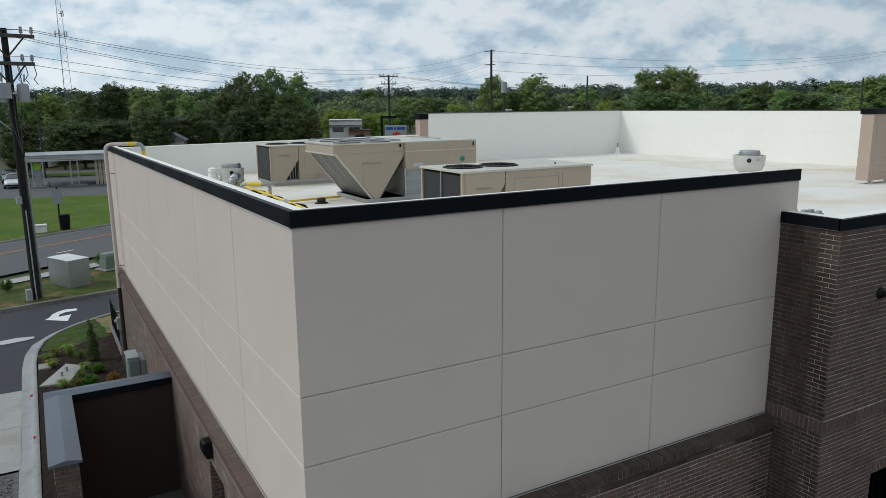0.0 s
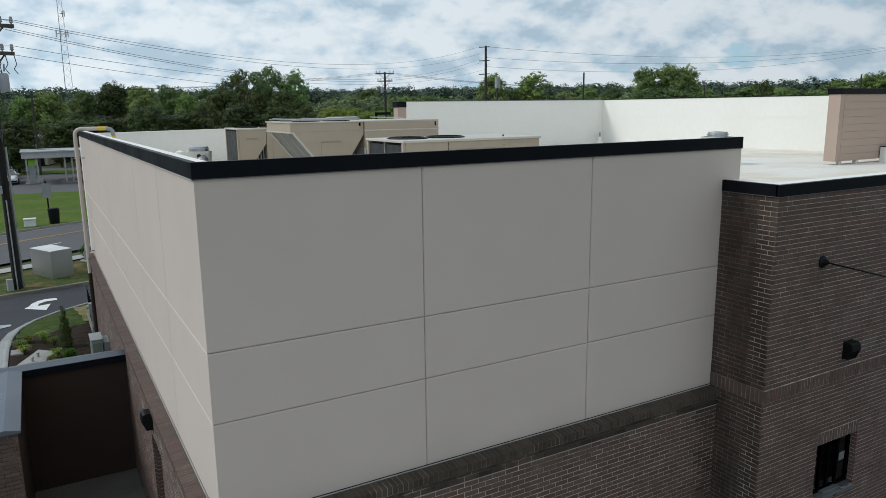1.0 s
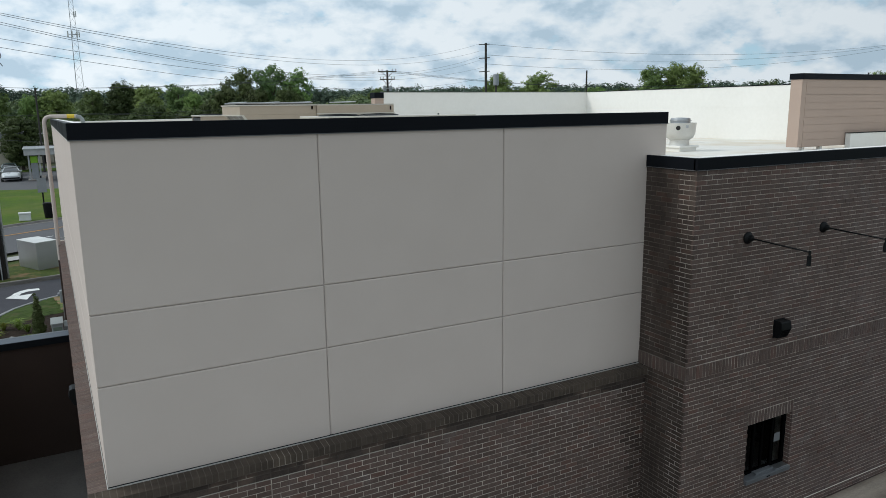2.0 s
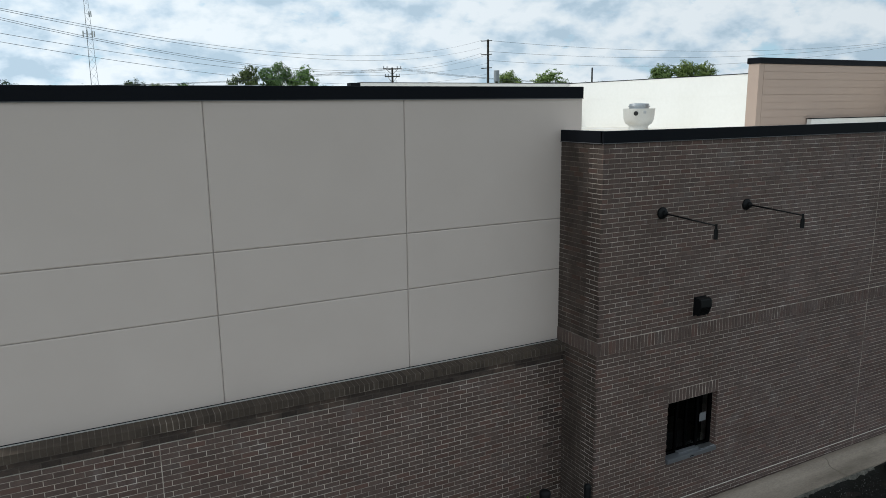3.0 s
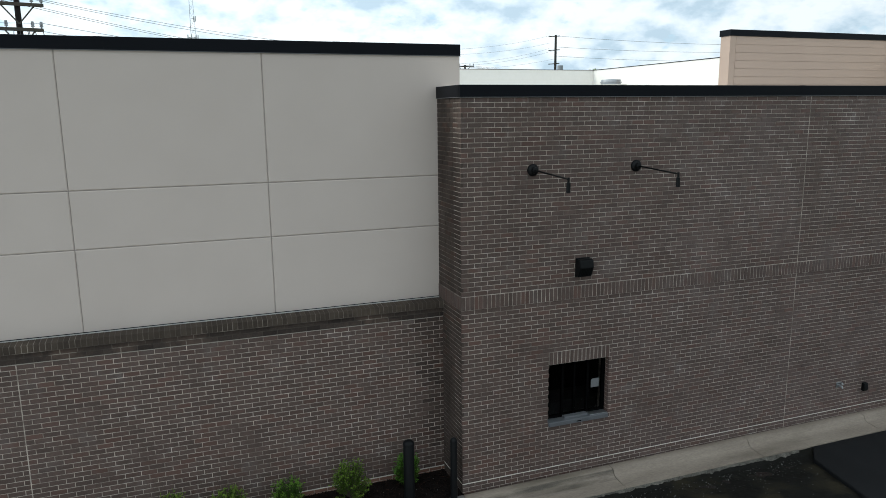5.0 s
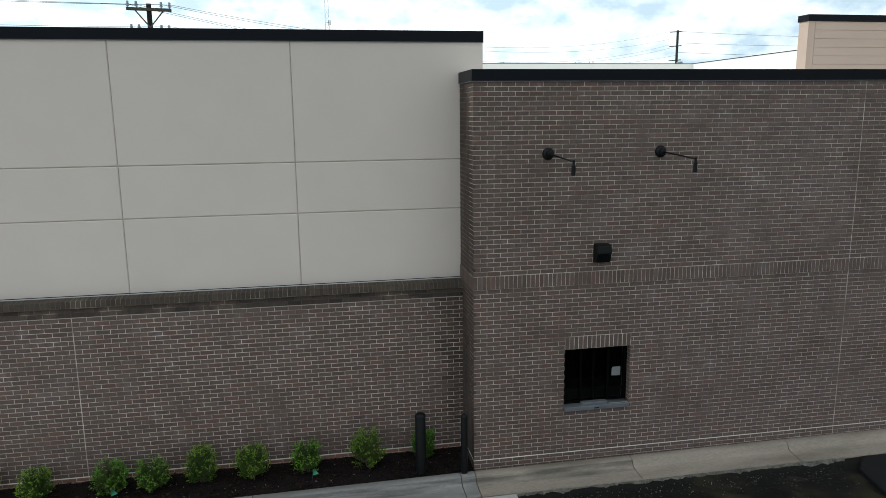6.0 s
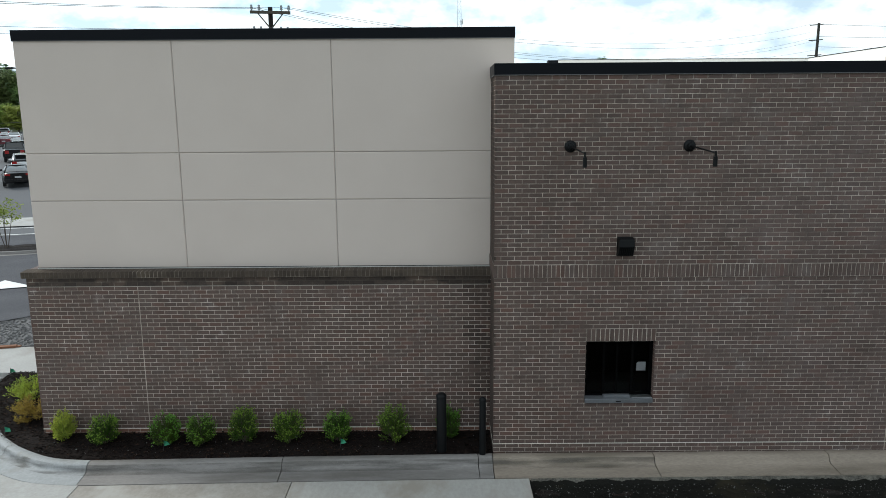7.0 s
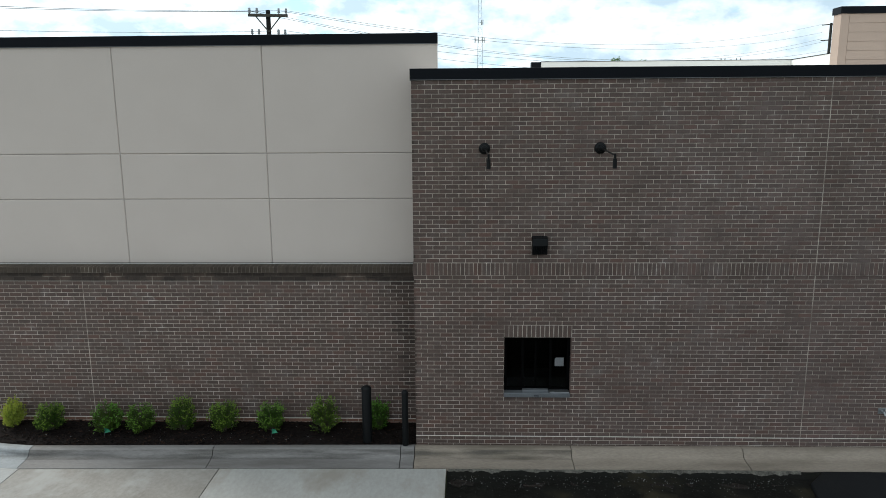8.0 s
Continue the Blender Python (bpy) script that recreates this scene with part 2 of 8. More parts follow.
# darker mortar with uneven patches, for the return wall and west cap
M_MORTAR_DARK = material("mortar_dark", (0.265, 0.228, 0.193), (0.118, 0.101, 0.085), (0.43, 0.375, 0.32), scale=2.2, fine=14, rough=0.95, bump=0.5, bump_scale=160, spec=0.2, world=True, wet=(1.3, 1.3, 0.45), wet_at=(0.40, 0.62), wet_tone=(0.34, 0.31, 0.29))
M_COPING = material("coping_metal", (0.0056, 0.0068, 0.0094), (0.0048, 0.0058, 0.0080), (0.0070, 0.0085, 0.0116), scale=1.0, fine=30, rough=0.42, metal=0.0, bump=0.05, bump_scale=6, spec=0.07, rough_var=0.06)
M_DRIP = material("drip_edge", (0.12, 0.12, 0.125), rough=0.5, metal=0.3, scale=4, bump=0.05)
M_FLASHING = material("flashing", (0.55, 0.54, 0.51), rough=0.5, metal=0.3, scale=4, bump=0.05)
M_WEEPLINE = material("weep_line", (0.36, 0.325, 0.285), scale=4, rough=0.7, bump=0.05)
M_WEEP = material("weep_strip", (0.72, 0.68, 0.61), scale=4, rough=0.6, bump=0.05)
M_ROOF = material("roof_membrane", (0.73, 0.705, 0.655), (0.69, 0.655, 0.59), (0.76, 0.75, 0.715), scale=0.5, fine=12, rough=0.6, bump=0.1, bump_scale=20, stain=(0.60, 0.51, 0.38), stain_scale=0.45, stain_at=(0.46, 0.74), spec=0.3)
M_PARAPET = material("parapet_membrane", (0.80, 0.785, 0.745), (0.77, 0.755, 0.71), (0.83, 0.815, 0.775), scale=0.4, fine=8, rough=0.55, bump=0.12, bump_scale=9, spec=0.3)
M_TAN = material("tan_siding", (0.424, 0.320, 0.263), (0.400, 0.300, 0.246), (0.448, 0.342, 0.282), scale=1.2, fine=60, rough=0.7, bump=0.12, bump_scale=50, spec=0.3)
M_UNIT = material("unit_paint", (0.382, 0.312, 0.240), (0.357, 0.292, 0.223), (0.407, 0.336, 0.260), scale=2.0, fine=40, rough=0.5, bump=0.05, bump_scale=12, stain=(0.30, 0.25, 0.19), stain_scale=1.2, stain_at=(0.58, 0.8))
M_UNIT_SEAM = material("unit_seam", (0.26, 0.215, 0.165), scale=4, rough=0.6, bump=0.05)
M_UNIT_TOP = material("unit_top", (0.52, 0.49, 0.43), scale=2.0, rough=0.45, bump=0.05, metal=0.2)
M_COIL = material("coil", (0.035, 0.036, 0.038), scale=5, fine=220, rough=0.55, metal=0.5, bump=0.5, bump_scale=300)
M_COIL_GREY = material("coil_grey", (0.17, 0.165, 0.155), scale=3, fine=200, rough=0.5, metal=0.4, bump=0.5, bump_scale=260, stretch=(1, 1, 0.2))
M_GALV = material("galvanised", (0.40, 0.41, 0.42), (0.33, 0.34, 0.35), (0.47, 0.48, 0.49), scale=6, fine=40, rough=0.38, metal=0.9, bump=0.06, bump_scale=14)
M_ALUM = material("aluminium_spun", (0.62, 0.61, 0.58), (0.55, 0.54, 0.51), (0.68, 0.67, 0.64), scale=4, rough=0.42, metal=0.45, bump=0.05)
M_YELLOW = material("yellow_pipe", (0.72, 0.50, 0.04), (0.62, 0.42, 0.03), (0.78, 0.56, 0.06), scale=6, rough=0.5, bump=0.05)
M_BLACK = material("black_paint", (0.005, 0.0056, 0.0062), scale=6, rough=0.45, bump=0.06, bump_scale=60, spec=0.16)
M_RUBBER = material("black_rubber", (0.02, 0.02, 0.02), scale=8, rough=0.85, bump=0.2)
M_CONCRETE = material("concrete", (0.335, 0.328, 0.315), (0.272, 0.264, 0.250), (0.398, 0.392, 0.380), scale=1.3, fine=22, rough=0.62, bump=0.3, bump_scale=90, stain=(0.262, 0.246, 0.224), stain_scale=0.85, stain_at=(0.48, 0.68), spec=0.4, rough_var=0.16, world=True)
M_KERB = material("kerb_concrete", (0.204, 0.190, 0.180), (0.148, 0.137, 0.129), (0.256, 0.240, 0.229), scale=1.3, fine=24, rough=0.72, bump=0.35, bump_scale=90, stain=(0.120, 0.110, 0.100), stain_scale=1.0, stain_at=(0.50, 0.70), spec=0.25, rough_var=0.15, world=True, stretch=(0.5, 2.4, 2.4))
M_SLAB_WORN = material("slab_worn", (0.262, 0.238, 0.212), (0.205, 0.184, 0.162), (0.320, 0.296, 0.268), scale=1.6, fine=22, rough=0.62, bump=0.3, bump_scale=90, stain=(0.345, 0.330, 0.308), stain_scale=1.5, stain_at=(0.54, 0.66), spec=0.4, rough_var=0.16, world=True, stretch=(1, 0.7, 1))
M_SLAB_PALE = material("slab_pale", (0.372, 0.358, 0.334), (0.312, 0.297, 0.274), (0.432, 0.420, 0.398), scale=1.3, fine=22, rough=0.62, bump=0.3, bump_scale=90, stain=(0.290, 0.262, 0.226), stain_scale=1.3, stain_at=(0.50, 0.66), spec=0.4, rough_var=0.16, world=True, stretch=(1, 0.5, 1))
M_KERB_PALE = material("kerb_pale", (0.285, 0.293, 0.296), (0.226, 0.233, 0.236), (0.340, 0.349, 0.352), scale=1.5, fine=24, rough=0.7, bump=0.35, bump_scale=90, stain=(0.190, 0.180, 0.160), stain_scale=1.3, stain_at=(0.52, 0.72), spec=0.3, rough_var=0.15, world=True)
M_KERB_CLAY = material("kerb_clay", (0.268, 0.222, 0.180), (0.198, 0.162, 0.130), (0.338, 0.284, 0.232), scale=1.2, fine=24, rough=0.78, bump=0.35, bump_scale=90, stain=(0.150, 0.126, 0.096), stain_scale=1.0, stain_at=(0.52, 0.74), spec=0.2, rough_var=0.12, world=True, stretch=(0.6, 2.2, 2.2))
M_SPILL = material("kerb_spill", (0.062, 0.057, 0.047), (0.014, 0.013, 0.011), (0.20, 0.185, 0.155), scale=9, fine=40, rough=0.7, bump=0.9, bump_scale=60, spec=0.25, world=True)
M_ASPHALT = material("asphalt", (0.035, 0.035, 0.044), (0.027, 0.027, 0.035), (0.044, 0.044, 0.054), scale=0.5, fine=90, rough=0.76, bump=0.5, bump_scale=200, spec=0.35)
M_ASPHALT_NEW = material("asphalt_fresh", (0.009, 0.0095, 0.011), (0.007, 0.0075, 0.008), (0.013, 0.0135, 0.015), scale=0.8, fine=120, rough=0.7, bump=0.5, bump_scale=220, spec=0.15)
M_ASPHALT_OLD = material("asphalt_old", (0.098, 0.099, 0.108), (0.074, 0.075, 0.082), (0.124, 0.125, 0.132), scale=0.35, fine=60, rough=0.9, bump=0.3, bump_scale=160, spec=0.3)
M_BASE = material("road_base", (0.0055, 0.0054, 0.0046), (0.0022, 0.0023, 0.0021), (0.0115, 0.0108, 0.0080), scale=2.2, fine=45, rough=0.75, bump=0.9, bump_scale=70, stain=(0.034, 0.028, 0.016), stain_scale=1.1, stain_at=(0.52, 0.70), rough_var=0.3, spec=0.15)
M_GRAVEL = material("gravel", (0.085, 0.083, 0.085), (0.03, 0.03, 0.032), (0.20, 0.195, 0.195), scale=14, fine=60, rough=0.9, bump=0.9, bump_scale=45)
M_CRUMB = material("stone_crumb", (0.14, 0.14, 0.135), scale=20, rough=0.6, bump=0.2, rand="island", rand_amount=0.9)
M_STONE = material("stone_chip", (0.125, 0.125, 0.128), scale=20, rough=0.9, bump=0.2, rand="island", rand_amount=0.5)
M_MULCH = material("mulch", (0.0075, 0.0047, 0.0042), (0.0035, 0.0024, 0.0022), (0.014, 0.0085, 0.0072), scale=12, fine=70, rough=0.95, bump=1.0, bump_scale=60, spec=0.15)
M_MULCH_CHIP = material("mulch_chip", (0.009, 0.0062, 0.0053), scale=20, warm=(0.050, 0.027, 0.018), rough=0.95, bump=0.3, rand="island", rand_amount=0.6, spec=0.15)
M_MULCH_BROWN = material("mulch_brown", (0.023, 0.014, 0.011), (0.012, 0.0075, 0.0055), (0.040, 0.026, 0.019), scale=10, fine=60, rough=0.95, bump=1.0, bump_scale=55, spec=0.15)
M_GRASS = material("lawn", (0.052, 0.104, 0.004), (0.026, 0.058, 0.002), (0.086, 0.150, 0.007), scale=0.5, fine=7, stain=(0.100, 0.125, 0.018), stain_scale=0.35, stain_at=(0.48, 0.70), rough=0.9, bump=0.9, bump_scale=35, spec=0.2)
M_GRASS_CORNER = material("corner_lawn", (0.036, 0.066, 0.011), (0.018, 0.036, 0.006), (0.066, 0.100, 0.022), scale=3.0, fine=16, rough=0.95, bump=0.9, bump_scale=35, stain=(0.11, 0.085, 0.045), stain_scale=1.4, stain_at=(0.56, 0.75), spec=0.15)
M_GROUND = material("far_ground", (0.075, 0.095, 0.04), (0.05, 0.065, 0.028), (0.12, 0.125, 0.07), scale=0.05, fine=1.5, rough=0.95, bump=0.4, bump_scale=2, spec=0.2)
M_GRASS_THIN = material("thin_grass", (0.044, 0.074, 0.014), (0.022, 0.040, 0.007), (0.082, 0.108, 0.026), scale=2.2, fine=12, rough=0.95, bump=0.9, bump_scale=35, stain=(0.16, 0.105, 0.055), stain_scale=1.1, stain_at=(0.50, 0.64), spec=0.15)
M_BRICK_CAP = material("brick_cap", (0.064, 0.050, 0.040), (0.047, 0.037, 0.030), (0.084, 0.066, 0.053), scale=9, fine=70, rough=0.9, spec=0.12, bump=0.3, bump_scale=110, rand="object", rand_amount=0.18, world=True, stain=(0.100, 0.078, 0.060), stain_scale=1.5, stain_at=(0.52, 0.66))
M_MORTAR_CAP = material("mortar_cap", (0.100, 0.084, 0.070), (0.068, 0.057, 0.048), (0.140, 0.118, 0.098), scale=2.2, fine=14, rough=0.95, bump=0.5, bump_scale=160, spec=0.2, world=True, stain=(0.30, 0.26, 0.22), stain_scale=2.6, stain_at=(0.52, 0.68))
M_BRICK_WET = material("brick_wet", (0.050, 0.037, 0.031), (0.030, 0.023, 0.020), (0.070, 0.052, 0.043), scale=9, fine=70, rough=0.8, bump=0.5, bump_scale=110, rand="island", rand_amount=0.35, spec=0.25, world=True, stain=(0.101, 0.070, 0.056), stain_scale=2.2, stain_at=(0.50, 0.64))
# darker brick that paints the occlusion shade of the inner corner
M_BRICK_CORNER_SHADE = material("brick_corner_shade", (0.070, 0.047, 0.039), (0.044, 0.030, 0.025), (0.096, 0.066, 0.055), scale=9, fine=70, rough=0.75, bump=0.5, bump_scale=110, rand="island", rand_amount=0.30, spec=0.3, world=True, warm=(0.090, 0.046, 0.035))
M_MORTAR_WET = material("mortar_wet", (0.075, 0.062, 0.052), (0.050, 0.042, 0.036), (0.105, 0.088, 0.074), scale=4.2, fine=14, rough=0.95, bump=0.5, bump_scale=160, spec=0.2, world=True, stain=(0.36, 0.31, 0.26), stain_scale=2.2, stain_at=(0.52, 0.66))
M_RUST = material("stained_timber", (0.20, 0.085, 0.045), scale=5, fine=40, rough=0.85, bump=0.4, bump_scale=50, stretch=(0.3, 1, 1))
M_SOIL = material("bare_soil", (0.22, 0.14, 0.078), scale=2, fine=30, rough=0.95, bump=0.8, bump_scale=40, stain=(0.09, 0.13, 0.03), stain_scale=2.5, stain_at=(0.48, 0.6))
M_WHITE = material("road_paint", (0.72, 0.73, 0.72), scale=3, rough=0.7, bump=0.2, stain=(0.45, 0.45, 0.44), stain_scale=3, stain_at=(0.58, 0.8))
M_ORANGE = material("line_paint", (0.52, 0.27, 0.09), scale=3, rough=0.8, bump=0.2)
M_DARKWALL = material("dark_render", (0.040, 0.026, 0.021), (0.032, 0.021, 0.017), (0.048, 0.032, 0.026), scale=1.2, fine=60, rough=0.9, bump=0.2, bump_scale=150, spec=0.2)
# concrete with the enclosure's shadow put into its colour
M_FLOOR_SHADE = material("shaded_floor", (0.11, 0.10, 0.092), (0.075, 0.068, 0.062), (0.15, 0.138, 0.126), scale=2, fine=30, rough=0.6, bump=0.3, bump_scale=80)
M_BLUECAP = material("cap_metal", (0.092, 0.110, 0.138), (0.080, 0.097, 0.122), (0.106, 0.125, 0.154), scale=0.8, fine=20, rough=0.33, metal=0.3, bump=0.04, bump_scale=4)
M_STEELBOX = material("sheet_steel", (0.46, 0.465, 0.475), (0.44, 0.445, 0.455), (0.48, 0.485, 0.495), scale=0.6, fine=3, rough=0.34, metal=0.85, bump=0.02, bump_scale=3)
M_WATER = material("standing_water", (0.008, 0.008, 0.0075), scale=2, rough=0.06, bump=0.02, bump_scale=6, spec=0.9, rough_var=0.03)
M_PUDDLE = material("rain_puddle", (0.03, 0.034, 0.04), scale=2, rough=0.04, bump=0.0, spec=1.0, rough_var=0.02, coat=1.0)
M_BOXGREY = material("grey_enamel", (0.29, 0.315, 0.315), scale=3, rough=0.5, bump=0.04)
M_BOXGREEN = material("green_enamel", (0.155, 0.205, 0.165), scale=3, rough=0.5, bump=0.05)
M_FRAME = material("dark_frame", (0.0022, 0.0022, 0.0024), scale=5, rough=0.7, bump=0.02, spec=0.02)
M_SILL = material("sill_steel", (0.17, 0.178, 0.19), scale=4, rough=0.45, metal=0.5, bump=0.04)
# near-black colour stands in for the unlit interior
M_ROOM = material("room_gloom", (0.010, 0.010, 0.010), scale=2, rough=0.8, bump=0.05)
# paler than the room: the lower glass's reflection is painted into it
M_COUNTER = material("counter_reflection", (0.055, 0.055, 0.055), scale=3, rough=0.6, bump=0.05)
M_NOTICE = material("grey_notice", (0.17, 0.175, 0.18), scale=4, rough=0.8, bump=0.02)
M_PAPER = material("paper", (0.45, 0.46, 0.47), scale=4, rough=0.8, bump=0.02)
M_RISE_FILM = bpy.data.materials.new("rise_film")
M_RISE_FILM.use_nodes = True
nt_ = M_RISE_FILM.node_tree
nt_.nodes["Principled BSDF"].inputs["Base Color"].default_value = (0.075, 0.068, 0.060, 1)
nt_.nodes["Principled BSDF"].inputs["Roughness"].default_value = 0.8
s_noise, s_range = nt_.nodes.new("ShaderNodeTexNoise"), nt_.nodes.new("ShaderNodeMapRange")
s_noise.inputs["Scale"].default_value, s_noise.inputs["Detail"].default_value = 2.6, 6
s_stretch = nt_.nodes.new("ShaderNodeMapping")
s_stretch.inputs["Scale"].default_value = (0.5, 2.5, 6.0)
nt_.links.new(nt_.nodes.new("ShaderNodeNewGeometry").outputs["Position"], s_stretch.inputs[0])
nt_.links.new(s_stretch.outputs[0], s_noise.inputs["Vector"])
s_range.inputs["From Min"].default_value, s_range.inputs["From Max"].default_value = 0.38, 0.66
s_range.inputs["To Max"].default_value = 0.45
nt_.links.new(s_noise.outputs["Fac"], s_range.inputs["Value"])
nt_.links.new(s_range.outputs["Result"], nt_.nodes["Principled BSDF"].inputs["Alpha"])
M_GLASS = glass_material("window_glass", (0.42, 0.44, 0.44))
M_CARGLASS = material("car_glass", (0.006, 0.007, 0.008), scale=2, rough=0.04, bump=0.0, spec=1.0)
M_WOOD_POLE = material("pole_wood", (0.0105, 0.009, 0.0085), (0.006, 0.0055, 0.005), (0.017, 0.014, 0.0125), scale=3, fine=40, rough=0.9, bump=0.6, bump_scale=40, stretch=(1, 1, 0.12))
M_WOOD_OLD = material("weathered_pole", (0.042, 0.040, 0.036), (0.028, 0.026, 0.024), (0.060, 0.056, 0.050), scale=3, fine=40, rough=0.9, bump=0.5, bump_scale=40, stretch=(1, 1, 0.12))
M_WOOD_GREY = material("crossarm_wood", (0.075, 0.068, 0.055), scale=4, fine=40, rough=0.9, bump=0.5, stretch=(0.2, 1, 1))
M_CAN = material("transformer_paint", (0.30, 0.32, 0.34), scale=4, rough=0.5, bump=0.03)
M_WIRE = material("wire", (0.06, 0.065, 0.07), scale=4, rough=0.6, bump=0.0)
M_STEEL = material("tower_steel", (0.30, 0.31, 0.32), scale=2, rough=0.55, metal=0.5, bump=0.02)
M_CANOPY = material("canopy_white", (0.62, 0.63, 0.62), scale=1, rough=0.6, bump=0.05)
M_FASCIA = material("canopy_fascia", (0.40, 0.40, 0.40), scale=1, rough=0.6, bump=0.05, stain=(0.30, 0.30, 0.29), stain_scale=0.8)
M_FARWALL = material("far_stucco", (0.50, 0.45, 0.38), scale=0.6, rough=0.85, bump=0.1, bump_scale=20)
M_FARBRICK = material("far_brick", (0.26, 0.13, 0.09), scale=2, fine=9, rough=0.85, bump=0.2, bump_scale=10)
M_FARROOF = material("far_roof", (0.15, 0.155, 0.165), scale=1.5, rough=0.85, bump=0.3, bump_scale=8)
M_BARK = material("bark", (0.075, 0.058, 0.044), (0.045, 0.035, 0.028), (0.11, 0.088, 0.07), scale=3, fine=18, rough=0.95, bump=0.8, bump_scale=16, stretch=(1, 1, 0.3))
M_LEAF = leaf_material("leaf_green", (0.095, 0.160, 0.048), (0.225, 0.320, 0.095), 0.28, 0.35, 0.25)
M_LEAF_DARK = leaf_material("leaf_deep", (0.044, 0.066, 0.022), (0.110, 0.150, 0.046), 0.25, 0.35, 0.2)
M_LEAF_MID = leaf_material("leaf_mid", (0.070, 0.118, 0.042), (0.165, 0.240, 0.078), 0.30, 0.35, 0.22)
M_LEAF_LIGHT = leaf_material("leaf_light", (0.15, 0.225, 0.040), (0.28, 0.37, 0.07), thin=0.25)
M_LEAF_FAR = leaf_material("leaf_far", (0.062, 0.110, 0.056), (0.165, 0.240, 0.105), 0.25, 0.06, 0.15)
M_LEAF_RIDGE = leaf_material("leaf_ridge", (0.048, 0.082, 0.062), (0.105, 0.150, 0.104), 0.2, 0.04, 0.12)
M_LEAF_SHRUB = leaf_material("leaf_shrub", (0.022, 0.066, 0.009), (0.082, 0.165, 0.022), 0.12)
M_LEAF_TIP = leaf_material("leaf_tip", (0.09, 0.225, 0.028), (0.215, 0.38, 0.055), 0.1)
M_LEAF_YELLOW = leaf_material("leaf_yellow", (0.21, 0.145, 0.030), (0.42, 0.30, 0.07), 0.1)
M_LEAF_SPRING = leaf_material("leaf_spring", (0.085, 0.13, 0.02), (0.23, 0.28, 0.05), 0.1)
M_LEAF_LIME = leaf_material("leaf_lime", (0.20, 0.30, 0.035), (0.46, 0.56, 0.10), 0.08)
M_LEAF_PLUM = leaf_material("leaf_plum", (0.03, 0.014, 0.016), (0.07, 0.03, 0.032))
M_FLAG_GREEN = material("flag_green", (0.02, 0.22, 0.12), rough=0.6, bump=0)
M_FLAG_RED = material("flag_red", (0.75, 0.07, 0.03), rough=0.6, bump=0)
M_LIME = material("lime_panel", (0.30, 0.62, 0.04), rough=0.5, bump=0)
M_BLUE = material("sign_blue", (0.02, 0.07, 0.30), rough=0.5, bump=0)
M_RED = material("sign_red", (0.55, 0.03, 0.04), rough=0.5, bump=0)
M_SIGNGREY = material("sign_grey", (0.30, 0.32, 0.34), rough=0.5, bump=0)
M_BADGE = material("badge_green", (0.01, 0.20, 0.12), rough=0.4, bump=0)
M_CAR_WHITE = material("car_white", (0.72, 0.73, 0.74), scale=1, rough=0.2, bump=0, coat=0.6)
M_CAR_SILVER = material("car_silver", (0.58, 0.60, 0.61), scale=1, rough=0.3, metal=0.2, bump=0, coat=0.6)
M_CAR_BLACK = material("car_black", (0.004, 0.004, 0.005), scale=1, rough=0.25, bump=0, spec=0.3)
M_CAR_BLUE = material("car_blue", (0.03, 0.05, 0.10), scale=1, rough=0.2, bump=0, coat=0.6)
M_CAR_GREEN = material("car_green", (0.06, 0.10, 0.085), scale=1, rough=0.2, bump=0, coat=0.6)
M_CAR_RED = material("car_maroon", (0.11, 0.012, 0.022), scale=1, rough=0.2, bump=0, coat=0.6)
M_LAMP_RED = material("tail_lamp", (0.30, 0.01, 0.01), rough=0.2, bump=0)
M_LAMP_CLEAR = material("head_lamp", (0.75, 0.75, 0.72), rough=0.15, bump=0)
M_TYRE = material("tyre", (0.02, 0.02, 0.02), rough=0.85, bump=0.1)

